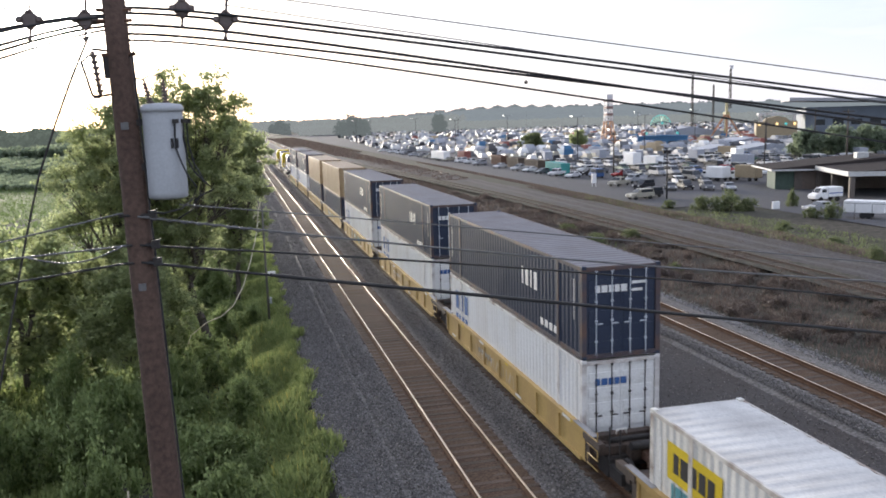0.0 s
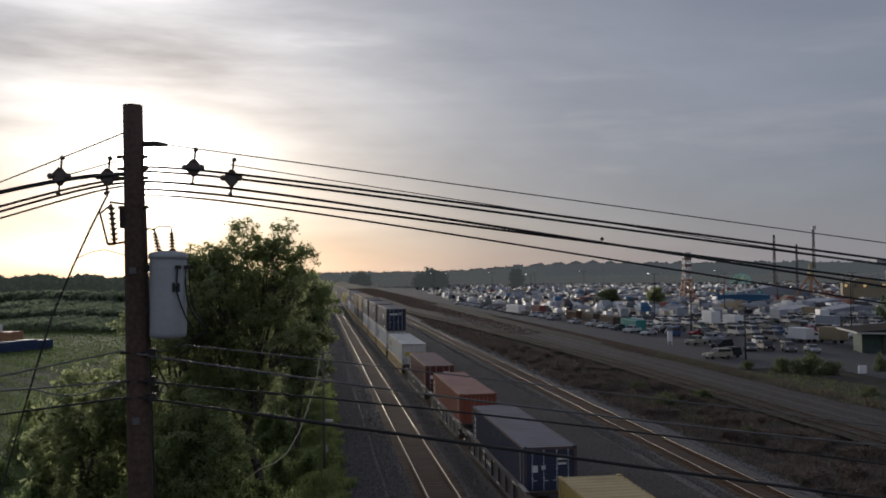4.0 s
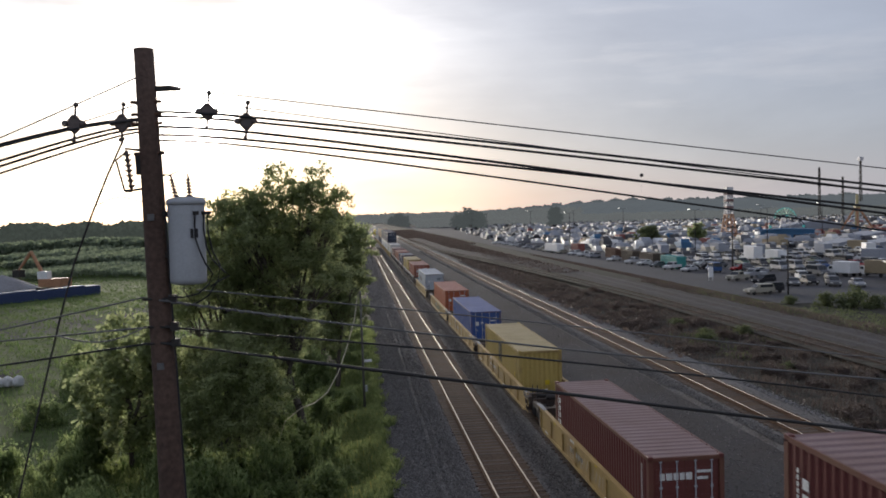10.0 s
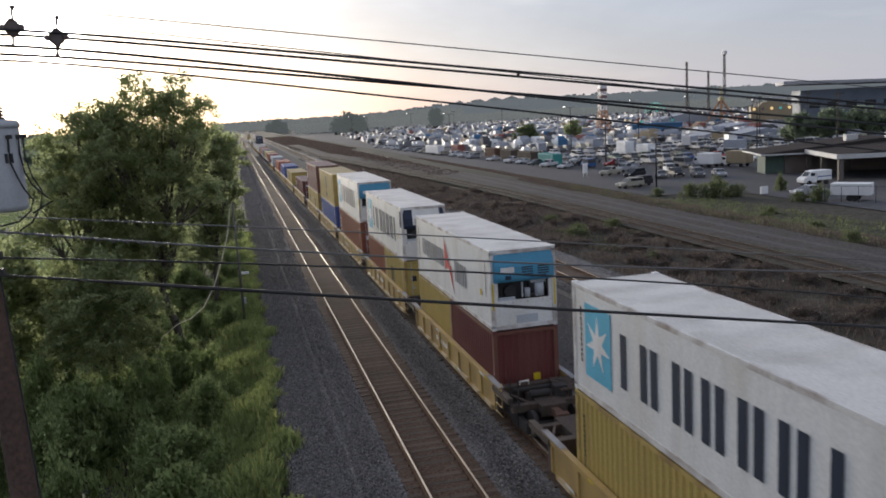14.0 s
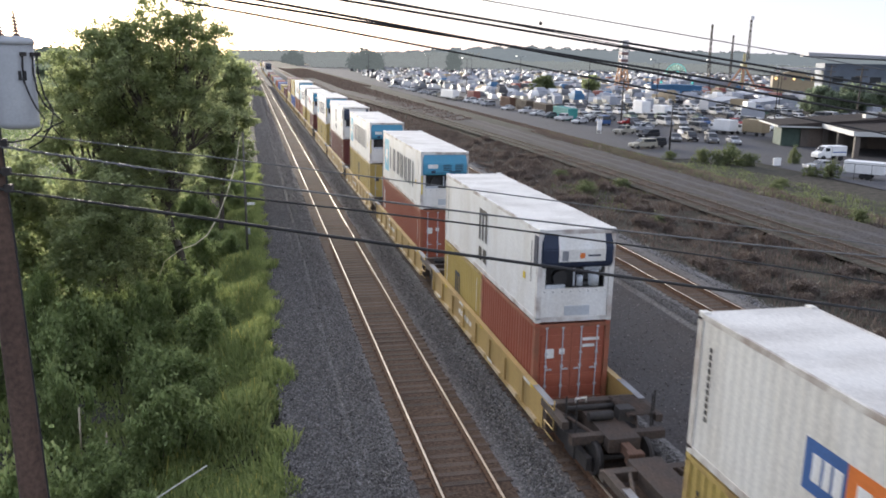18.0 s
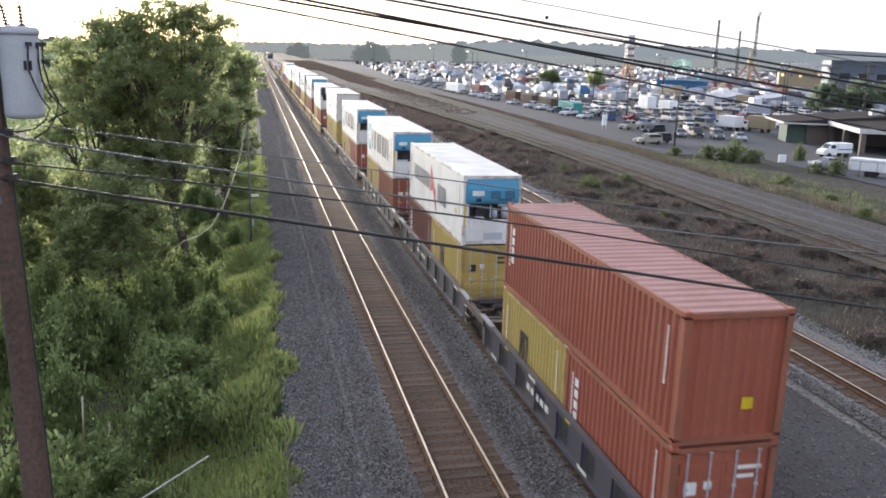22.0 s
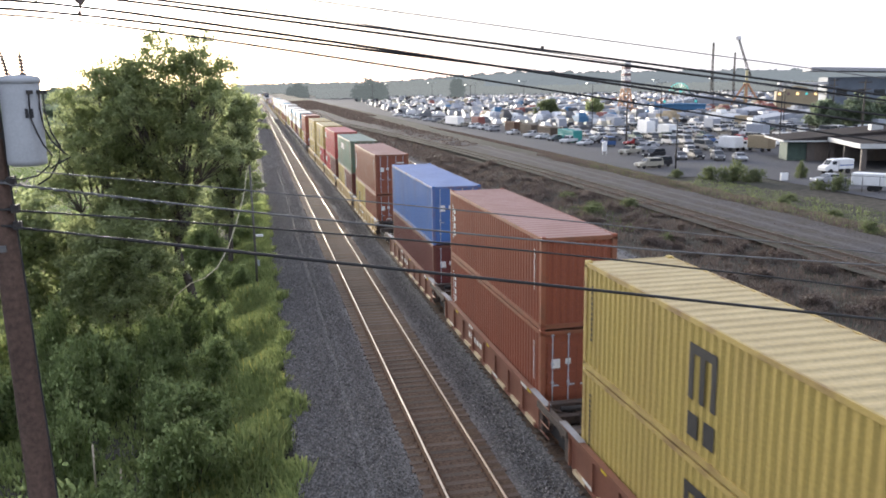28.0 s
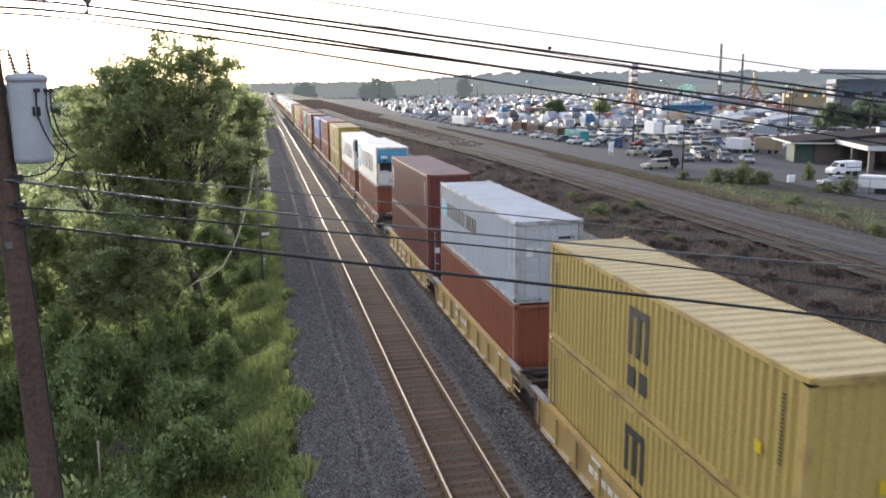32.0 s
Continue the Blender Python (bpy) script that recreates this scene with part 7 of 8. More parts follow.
far_boxes("distant_trailers", tents, [TENT, TENT, CAR_PAINTS[1], CAR_PAINTS[1], TENT, TENT, CAR_PAINTS[2], TENT_Y, CAR_PAINTS[2], ASPHALT, TENT, CAR_PAINTS[1], TENT_R, TENT_B, WHITE], "distant white trailers, trucks and booths of a fair", "trailer")


def box_truck(x, y, turn, ink, label, w=2.4, l=7.5, h=3.4, cab=True, name="box_truck"):
    ob = thing(name, label, "truck", pose(x, y, ZL - 0.1, 0, 0, turn), group="trucks and trailers on the lot")
    bm = bmesh.new()
    box(bm, -w / 2, w / 2, -l / 2, l / 2 - (2.0 if cab else 0), 0.75, h)
    bmesh.ops.bevel(bm, geom=list(bm.edges), offset=0.05, segments=1, affect='EDGES')
    part("cargo_box", bm, ink, ob)
    if cab:
        bm = bmesh.new()
        side = [(l / 2 - 2.0, 0.5), (l / 2 + 0.35, 0.5), (l / 2 + 0.4, 0.95), (l / 2 + 0.2, 1.2), (l / 2 - 0.35, 1.36), (l / 2 - 1.0, 2.16), (l / 2 - 2.0, 2.3)]
        va, vb = [[bm.verts.new((sx * (w / 2 - (0.12 if z < 1.5 else 0.26)), y, z)) for y, z in side] for sx in (-1, 1)]
        for k in range(len(side)):
            bm.faces.new((va[k], va[(k + 1) % len(side)], vb[(k + 1) % len(side)], vb[k]))
        bm.faces.new(va[::-1]), bm.faces.new(vb)
        part("cab", bm, WHITE, ob)
        bm = bmesh.new()
        glass = [bm.verts.new(p) for p in ((-w / 2 + 0.32, l / 2 - 0.36, 1.44), (w / 2 - 0.32, l / 2 - 0.36, 1.44), (w / 2 - 0.36, l / 2 - 0.9, 2.1), (-w / 2 + 0.36, l / 2 - 0.9, 2.1))]
        back = [bm.verts.new(v.co + Vector((0, -0.06, -0.03))) for v in glass]
        bm.faces.new(glass), bm.faces.new(back[::-1])
        for k in range(4):
            bm.faces.new((glass[k], back[k], back[(k + 1) % 4], glass[(k + 1) % 4]))
        box(bm, -w / 2 + 0.16, w / 2 - 0.16, l / 2 - 1.7, l / 2 - 0.95, 1.45, 1.95)
        part("window_glass", bm, GLASS, ob)
    wheel = car_meshes("suv")[2]
    for sx in (-1, 1):
        for py in ((-l * 0.3, l * 0.36) if cab else (-l * 0.12, l * 0.02)):
            piece("wheel", wheel, TYRE, ob, Matrix.Translation((sx * (w / 2 - 0.15), py, 0)) @ Matrix.Diagonal((1.1, 1.2, 1.2, 1)))
    return ob


ob = box_truck(64.0, 89.6, 90, WHITE, "white ambulance van parked by the shed canopy", 1.95, 4.6, 2.25, True, "ambulance")
bm = bmesh.new()
for s in (-1, 1):
    box(bm, s * 0.975 - 0.01, s * 0.975 + 0.01, -2.2, 0.25, 1.25, 1.4)
part("blue_stripe", bm, P["blue"], ob, "blue stripe along the side")
box_truck(56.4, 74.0, 39, WHITE, "white enclosed cargo trailer behind a fence", 2.0, 4.9, 2.3, False, "cargo_trailer")
box_truck(74.2, 122.4, 20, TENT_Y, "tan box truck parked in the lot", 2.4, 7, 3.3)
box_truck(70.6, 125.4, 15, WHITE, "white and red motor home parked in the lot", 2.4, 6.5, 3.0)
box_truck(48.9, 229, 8, WHITE, "white bus-like trailer at the lot's edge", 2.5, 12, 3.4, False, "cargo_trailer")
box_truck(76.4, 168, 4, WHITE, "tall white box truck parked among cars", 2.6, 7.0, 4.0)
box_truck(53.5, 222, 8, TENT_R, "orange-red truck at the lot's edge", 2.5, 8, 3.4)
for k in range(16):
    box_truck(70 + k * 6.3 + crng.uniform(-2, 2), 150 + crng.uniform(-18, 75), crng.uniform(-20, 20), crng.choice([WHITE, TENT, TENT, TENT_Y, WHITE, TENT]), "white box truck among parked cars", 2.5, 7.5, 3.4)
for k, (y, mt, lab) in enumerate(((157.5, TENT_G, "teal-green freight container used as storage"), (171, mat("old_brown", (0.10, 0.075, 0.055), 0.85), "dark brown storage container beside the lot"), (184.5, MATS["old_brown"] if "old_brown" in MATS else RUSTY, "dark brown storage container beside the lot"), (198, RUSTY, "rusty storage container beside the lot"))):
    ob = thing("storage_container", lab, "container", pose(55.4 + k * 0.3, y, ZL - 0.12, 0, 0, -3))
    g = container_meshes("40")
    piece("frame", g["body"], mt, ob)
    piece("side_wall", g["side"], mt, ob)
    piece("side_wall", g["side"], mt, ob, Matrix.Diagonal((-1, 1, 1, 1)))
    piece("roof", g["roof"], mt, ob)
    piece("end_wall", g["end"], mt, ob)


# ---------------- shed with canopy ----------------
def shed():
    ob = thing("service_shed", "low dark brown service shed with a broad pale-edged canopy", "building", pose(69.6, 101.5, ZL - 0.12, 0, 0, -21))
    wallm = mat("shed_wall", (0.13, 0.11, 0.095), 0.85, var=0.12, scale=0.8, fine=6)
    greenm = mat("shed_green", (0.07, 0.105, 0.085), 0.8)
    roofm = mat("shed_roof", (0.05, 0.043, 0.04), 0.95, var=0.2, scale=0.4, fine=5, spec=0.05)
    fascia = mat("shed_fascia", (0.52, 0.52, 0.5), 0.7)
    bm = bmesh.new()
    box(bm, 0, 26, 4, 14, 0, 2.85)
    part("wall", bm, wallm, ob)
    bm = bmesh.new()
    box(bm, -2.6, 0, 4.4, 9, 0, 2.72)
    part("side_room", bm, greenm, ob, "green side room")
    for x0, x1 in ((1.0, 3.2), (9, 13), (16, 20)):
        bm = bmesh.new()
        box(bm, x0, x1, 3.93, 4.0, 0.05, 2.5)
        part("bay_door", bm, mat("shed_door", (0.14, 0.11, 0.09), 0.8), ob)
    bm = bmesh.new()
    prism(bm, [(-3.4, 2.7), (27, 2.9), (27, 3.2), (13, 4.5), (-3.4, 3.0)], 3.2, 15)
    part("main_roof", bm, roofm, ob)
    bm = bmesh.new()
    box(bm, 2.6, 27, -10.2, 4, 3.05, 3.3)
    prism(bm, [(2.6, 3.3), (27, 3.3), (15, 4.1)], -10.2, 4)
    part("canopy_roof", bm, roofm, ob)
    bm = bmesh.new()
    box(bm, 2.45, 2.6, -10.35, 4, 2.8, 3.38)
    box(bm, 2.6, 27, -10.35, -10.2, 2.8, 3.38)
    part("canopy_fascia", bm, fascia, ob, "pale canopy fascia")
    bm = bmesh.new()
    box(bm, -3.5, -3.4, 3.1, 15, 2.72, 2.95)
    box(bm, -3.4, 2.4, 3.05, 3.2, 2.72, 2.93)
    part("roof_fascia", bm, fascia, ob)
    for x, y in ((3.1, -9.8), (3.1, -3), (3.1, 3.4), (14, -9.8), (26, -9.8)):
        bm = bmesh.new()
        box(bm, x - 0.3, x + 0.3, y - 0.3, y + 0.3, 0, 3.06)
        part("canopy_post", bm, wallm, ob)
    for k, x in enumerate((9.0, 15.0, 21)):
        bm = bmesh.new()
        box(bm, x, x + 1.6, 6 + k, 7.4 + k, 4.1, 5.0)
        part("roof_vent", bm, fascia, ob)
    return ob


shed()


def light_pole(x, y, h, arm=1.6, label="tall grey lamp post with a lit lamp head", lit=True):
    """Two lamp heads on short arms; only one of them burns."""
    if not lit:
        label = "tall grey lamp post with unlit lamp heads"
    ob = thing("lamp_post", label, "lamp post", pose(x, y, ZL - 0.12), group="lamp posts of the lot")
    bm = bmesh.new()
    tube(bm, (0, 0, 0), (0, 0, h), 0.12, 0.07, n=8)
    tube(bm, (0, 0, h - 0.1), (-arm, 0, h + 0.25), 0.04, n=6)
    tube(bm, (0, 0, h - 0.1), (arm, 0, h + 0.25), 0.04, n=6)
    part("pole", bm, STEEL_DARK, ob)
    for s in (-1, 1):
        bm = bmesh.new()
        box(bm, s * arm - 0.22, s * arm + 0.22, -0.14, 0.14, h + 0.14, h + 0.28)
        if lit and s < 0:
            part("lamp_head", bm, mat("lit_lamp", (1.0, 0.95, 0.85), 0.3, emit=3.0), ob, "glowing white lamp head")
        else:
            part("lamp_head", bm, TANK_GREY, ob, "unlit grey lamp head")


light_pole(48.9, 101.7, 6.4, 0.5, lit=False)
for x, y, h in ((76, 196, 11), (104, 215, 11), (62, 262, 11), (92, 300, 12), (140, 250, 12), (70, 360, 12), (125, 190, 11), (97, 150, 10), (160, 330, 12), (105, 420, 12), (58, 460, 12), (82, 560, 12)):
    light_pole(x, y, h, lit=int(x + y) % 2 == 0)
for x, y, h in ((90, 118, 11.2), (120, 165, 11.5), (64, 150, 8)):
    ob = thing("wooden_pole", "grey weathered wooden pole with crossarms", "utility pole", pose(x, y, ZL - 0.12))
    bm = bmesh.new()
    tube(bm, (0, 0, 0), (0, 0, h), 0.17, 0.11, n=8)
    part("shaft", bm, BARK, ob)
    for z in (0.4, 1.5):
        bm = bmesh.new()
        box(bm, -1.1, 1.1, -0.07, 0.07, h - z - 0.08, h - z + 0.08)
        part("crossarm", bm, BARK, ob)
# white cabinet and sign by the road
for x, y, w, h, lab in ((53.8, 85.2, 0.9, 0.9, "small white equipment cabinet in the weeds"), (48.9, 125.2, 0.75, 1.5, "white roadside notice board")):
    bm = bmesh.new()
    box(bm, x - w / 2, x + w / 2, y - 0.12, y + 0.12, -0.6 + (0.6 if h > 1 else 0), -0.6 + h + (0.6 if h > 1 else 0))
    if h > 1:
        tube(bm, (x - 0.3, y, -0.6), (x - 0.3, y, 0.1), 0.04, n=6)
        tube(bm, (x + 0.3, y, -0.6), (x + 0.3, y, 0.1), 0.04, n=6)
    tagged(new("cabinet" if h < 1 else "notice_board", mesh_of(bm, "board", WHITE)), lab, "cabinet" if h < 1 else "sign")
# chain-link fence by the trailer
ob = thing("chain_fence", "low chain-link fence with thin posts", "fence", pose(53.6, 74.6, -0.6, 0, 0, -51))
for k in range(9):
    bm = bmesh.new()
    tube(bm, (k * 1.6, 0, 0), (k * 1.6, 0, 1.7), 0.03, n=6)
    part("post", bm, STEEL_DARK, ob)
bm = bmesh.new()
tube(bm, (0, 0, 1.7), (12.8, 0, 1.7), 0.022, n=6)
part("top_rail", bm, STEEL_DARK, ob)


# ---------------- fair rides ----------------
def lattice(bm, p, q, w0, w1, n, r=0.09):
    p, q = Vector(p), Vector(q)
    prev = None
    for k in range(n + 1):
        c, w = p.lerp(q, k / n), w0 + (w1 - w0) * k / n
        ring = [c + Vector((sx * w / 2, sy * w / 2, 0)) for sx, sy in ((-1, -1), (1, -1), (1, 1), (-1, 1))]
        for j in range(4):
            tube(bm, ring[j], ring[(j + 1) % 4], r * 0.7, n=4, caps=False)
            if prev:
                tube(bm, prev[j], ring[j], r, n=4, caps=False)
                tube(bm, prev[j], ring[(j + 1) % 4], r * 0.6, n=4, caps=False)
        prev = ring


RIDE_O = mat("ride_orange", (0.42, 0.21, 0.11), 0.6)
RIDE_W = mat("ride_white", (0.62, 0.6, 0.6), 0.5)
RIDE_R = mat("ride_red", (0.2, 0.12, 0.11), 0.6)
RIDE_B = mat("ride_dark_blue", (0.04, 0.05, 0.075), 0.6)
RIDE_P = mat("ride_pale_green", (0.35, 0.62, 0.45), 0.5, emit=0.18)
RIDE_T = mat("ride_lights", (0.10, 0.55, 0.50), 0.4, emit=0.25)
ob = thing("tower_ride", "tall orange and white lattice tower ride", "fair ride", pose(121.8, 277, ZL - 0.1))
bm = bmesh.new()
lattice(bm, (0, 0, 0), (0, 0, 9), 4.4, 2.2, 4, 0.28)
part("lower_tower", bm, RIDE_O, ob)
bm = bmesh.new()
lattice(bm, (0, 0, 9), (0, 0, 18.2), 2.1, 1.9, 6, 0.26)
box(bm, -1.2, 1.2, -1.2, 1.2, 16.6, 18.4)
part("upper_tower", bm, RIDE_W, ob)
bm = bmesh.new()
for z in (11, 13.4, 15.8):
    box(bm, -1.25, 1.25, -1.25, 1.25, z, z + 0.9)
part("red_band", bm, RIDE_R, ob)
bm = bmesh.new()
box(bm, -4, 4, -4, 4, 0, 2.4)
part("base", bm, RIDE_O, ob)
ob = thing("wheel_ride", "dark-rimmed round ride with many spokes and small cabins", "fair ride", pose(145.4, 282, ZL + 1.9, 0, 0, -25))
bm = bmesh.new()
for r in (6.3, 5.5):
    for k in range(32):
        a, b = 2 * math.pi * k / 32, 2 * math.pi * (k + 1) / 32
        tube(bm, (r * math.cos(a), 0, r * math.sin(a)), (r * math.cos(b), 0, r * math.sin(b)), 0.2 if r > 6 else 0.1, n=5, caps=False)
part("rim", bm, RIDE_B, ob)
bm = bmesh.new()
tube(bm, (0, -0.6, 0), (0, 0.6, 0), 0.7, n=10)
part("hub", bm, RIDE_W, ob)
for k in range(16):
    a = 2 * math.pi * k / 16
    bm = bmesh.new()
    tube(bm, (0.6 * math.cos(a), 0, 0.6 * math.sin(a)), (6.2 * math.cos(a), 0, 6.2 * math.sin(a)), 0.07, n=4)
    spoke = part("spoke", bm, RIDE_W if k % 2 else RIDE_B, ob)
    if k < 9:
        bm = bmesh.new()
        c = Vector((5.9 * math.cos(a), -0.5, 5.9 * math.sin(a)))
        box(bm, c.x - 0.4, c.x + 0.4, c.y - 0.4, c.y + 0.4, c.z - 0.5, c.z + 0.3)
        part("cabin", bm, (RIDE_W, RIDE_T, RIDE_B)[k % 3], spoke)
ob = thing("fan_ride", "fan-shaped ride front with pale green light spokes", "fair ride", pose(147.5, 287, ZL + 7.0, 0, 0, -25))
bm = bmesh.new()
for k in range(14):
    a, b = math.pi * k / 14, math.pi * (k + 1) / 14
    tube(bm, (3.6 * math.cos(a), 0, 3.6 * math.sin(a)), (3.6 * math.cos(b), 0, 3.6 * math.sin(b)), 0.14, n=5, caps=False)
part("arch", bm, RIDE_T, ob)
for k in range(11):
    a = math.pi * (k + 0.5) / 11
    bm = bmesh.new()
    tube(bm, (1.0 * math.cos(a), 0, 1.0 * math.sin(a)), (3.5 * math.cos(a), 0, 3.5 * math.sin(a)), 0.09, 0.22, n=6)
    part("light_spoke", bm, RIDE_P, ob)
for sx in (-1, 1):
    bm = bmesh.new()
    tube(bm, (sx * 2.4, 0.3, -7), (sx * 0.9, 0.3, 0.8), 0.22, n=6)
    part("stand", bm, RIDE_W, ob)
ob = thing("fair_pavilion", "long low bright blue fair pavilion with a shallow roof", "tent", pose(131.5, 256, ZL - 0.1, 0, 0, -27))
bm = bmesh.new()
box(bm, -8, 8, -2.4, 2.4, 0, 3.7)
part("wall", bm, TENT_B, ob)
bm = bmesh.new()
prism(bm, [(-8.3, 3.72), (8.3, 3.72), (8.3, 3.95), (0, 4.3), (-8.3, 3.95)], -2.8, 2.8)
part("roof", bm, TENT_B, ob)
for k in range(5):
    bm = bmesh.new()
    box(bm, -7.4 + 3.1 * k, -5.0 + 3.1 * k, -2.46, -2.4, 0.9, 2.2)
    part("counter_opening", bm, CINDER if k % 2 else TENT, ob)
for x, y, w, l, h in ((128, 195, 14, 9, 3.0), (118, 201, 9, 8, 2.8), (150, 238, 20, 10, 3.2), (112, 300, 40, 8, 3.6), (165, 300, 30, 8, 6)):
    ob = thing("fair_tent", "white peaked fair tent", "tent", pose(x, y, ZL - 0.1, 0, 0, crng.uniform(-10, 10)))
    bm = bmesh.new()
    eave = h * 0.62
    prism(bm, [(-w / 2, eave), (w / 2, eave), (w * 0.25, h * 0.8), (0, h), (-w * 0.25, h * 0.8)], -l / 2, l / 2)
    box(bm, -w / 2 + 0.2, w / 2 - 0.2, -l / 2 + 0.1, l / 2 - 0.1, 0, eave)
    part("canopy", bm, TENT, ob)
ob = thing("swing_ride", "orange and yellow spider-legged fair ride with a mast", "fair ride", pose(178, 292, ZL - 0.1))
for k in range(6):
    a = k * math.pi / 3
    bm = bmesh.new()
    tube(bm, (0, 0, 11), (7 * math.cos(a), 7 * math.sin(a), 1.0), 0.4, 0.25, n=6)
    part("leg", bm, RIDE_O, ob)
bm = bmesh.new()
tube(bm, (0, 0, 0), (0, 0, 15), 0.8, 0.5, n=8)
box(bm, -0.9, 0.9, -0.9, 0.9, 10, 11.2)
part("mast", bm, mat("ride_yellow", (0.42, 0.35, 0.17), 0.5), ob)
ARM_PIVOT = thing("boom_ride", "thin tall boom of a fair ride that tips over", "fair ride", pose(182, 296, 12.0))
bm = bmesh.new()
lattice(bm, (0, 0, 0), (0, 0, 15.5), 0.8, 0.5, 8, 0.09)
part("boom", bm, STEEL_DARK, ARM_PIVOT)
bm = bmesh.new()
box(bm, -0.7, 0.7, -0.7, 0.7, 15, 16.4)
part("gondola", bm, RIDE_W, ARM_PIVOT)
for x, y, h in ((178.5, 318, 26.5), (214, 360, 24)):
    ob = thing("radio_mast", "slim grey lattice mast", "mast", pose(x, y, ZL - 0.1))
    bm = bmesh.new()
    lattice(bm, (0, 0, 0), (0, 0, h), 0.9, 0.5, 12, 0.1)
    part("lattice", bm, STEEL_DARK, ob)
ob = thing("colour_ride", "yellow and purple decorated fair ride front", "fair ride", pose(180, 264, ZL - 0.1, 0, 0, -20))
bm = bmesh.new()
box(bm, -7, 7, -1.5, 1.5, 0, 7.4)
prism(bm, [(-4.5, 7.4), (4.5, 7.4), (3.2, 8.6), (0, 9.3), (-3.2, 8.6)], -1.4, 1.4)
part("front", bm, TENT_Y, ob)
for k in range(5):
    bm = bmesh.new()
    tube(bm, (-6 + 3 * k, -1.8, 6.5), (-6 + 3 * k, -1.6, 6.5), 0.5, n=10)
    part("light_disc", bm, (RIDE_T, RIDE_R, mat("ride_lamp", (1, 0.7, 0.3), 0.4, emit=0.8))[(2, 1, 2, 0, 2)[k]], ob)
bo = thing("tethered_balloon", "small dark balloon on a thin tether over the lot", "balloon", pose(75.5, 232.2, ZL - 0.1))
bm = bmesh.new()
bmesh.ops.create_icosphere(bm, subdivisions=2, radius=0.55, matrix=Matrix.Translation((0, 0, 21.2)))
part("envelope", bm, STEEL_DARK, bo)
bm = bmesh.new()
tube(bm, (0, 0, 0), (0, 0, 20.7), 0.008, n=4)
part("tether", bm, STEEL_DARK, bo)

# ---------------- grandstand hall and trees by it ----------------
ob = thing("arena_hall", "large grey arena hall with an overhanging flat roof", "building", pose(219, 250, ZL - 0.1, 0, 0, -32))
bm = bmesh.new()
box(bm, -30, 60, 0, 40, 0, 12.0)
part("wall", bm, mat("arena_wall", (0.16, 0.19, 0.23), 0.7, var=0.06, scale=0.3, fine=2), ob)
bm = bmesh.new()
prism(bm, [(-36, 14.4), (62, 11.4), (62, 12.2), (-36, 15.6)], -6, 42)
part("roof", bm, mat("arena_roof", (0.34, 0.34, 0.35), 0.7), ob)
bm = bmesh.new()
box(bm, -46, -30, -4, 16, 9.6, 10.4)
part("porch_roof", bm, mat("arena_porch", (0.5, 0.5, 0.5), 0.7), ob)
for x, y in ((-45, -3), (-45, 14), (-34, -3)):
    bm = bmesh.new()
    box(bm, x - 0.4, x + 0.4, y - 0.4, y + 0.4, 0, 9.6)
    part("porch_post", bm, RIDE_W, ob)
for k in range(10):
    bm = bmesh.new()
    box(bm, -27 + k * 6, -23.5 + k * 6, -0.1, 0.0, 5.6, 7.6)
    part("window", bm, GLASS, ob)
for k in range(6):
    bm = bmesh.new()
    box(bm, 2 + k * 2.6, 3.6 + k * 2.6, -0.14, -0.1, 3.4, 4.9)
    part("lettering_bar", bm, WHITE, ob)
ob = thing("scaffold_tower", "grey steel scaffold tower beside the hall", "tower", pose(216, 236, ZL - 0.1))
bm = bmesh.new()
lattice(bm, (0, 0, 0), (0, 0, 17), 4.2, 3.6, 7, 0.2)
part("lattice", bm, STEEL_DARK, ob)
for x, y, h, sp in ((119, 166, 6.8, 4.0), (126, 164, 7.5, 4.3), (133, 163, 7.7, 4.4), (141, 162, 8.0, 4.6), (150, 160, 8.2, 4.6), (160, 158, 8.6, 4.8)):
    tree("tree", x, y, h, sp, 9000, 0.22, "full dull green tree at the lot's edge", mat_=FAR_LEAF, seed=int(x), low=0.04, z0=-0.8)
tree("tree", 82, 246, 6.5, 3.6, 5000, 0.24, "rounded small tree inside the lot", mat_=LEAF_S, seed=41, low=0.05, z0=-0.8)
tree("tree", 104, 262, 6.5, 3.0, 4500, 0.24, "light green tree beside the tower ride", seed=42, low=0.1, z0=-0.8, mat_=LEAF_A)
# Distance haze is painted in as an even emission on hill, woods and trees.
def hazy(name, color, haze_glow):
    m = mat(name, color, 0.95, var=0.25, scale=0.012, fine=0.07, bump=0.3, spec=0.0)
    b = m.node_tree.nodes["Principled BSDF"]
    b.inputs["Emission Color"].default_value, b.inputs["Emission Strength"].default_value = (*haze_glow, 1), 1.0
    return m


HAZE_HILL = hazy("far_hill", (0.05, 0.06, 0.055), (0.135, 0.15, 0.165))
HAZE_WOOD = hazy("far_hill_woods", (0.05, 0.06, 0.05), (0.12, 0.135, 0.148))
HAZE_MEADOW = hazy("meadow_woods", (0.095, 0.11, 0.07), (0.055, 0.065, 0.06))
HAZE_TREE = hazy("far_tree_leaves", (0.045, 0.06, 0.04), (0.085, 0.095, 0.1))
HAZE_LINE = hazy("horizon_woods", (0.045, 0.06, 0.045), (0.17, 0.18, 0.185))
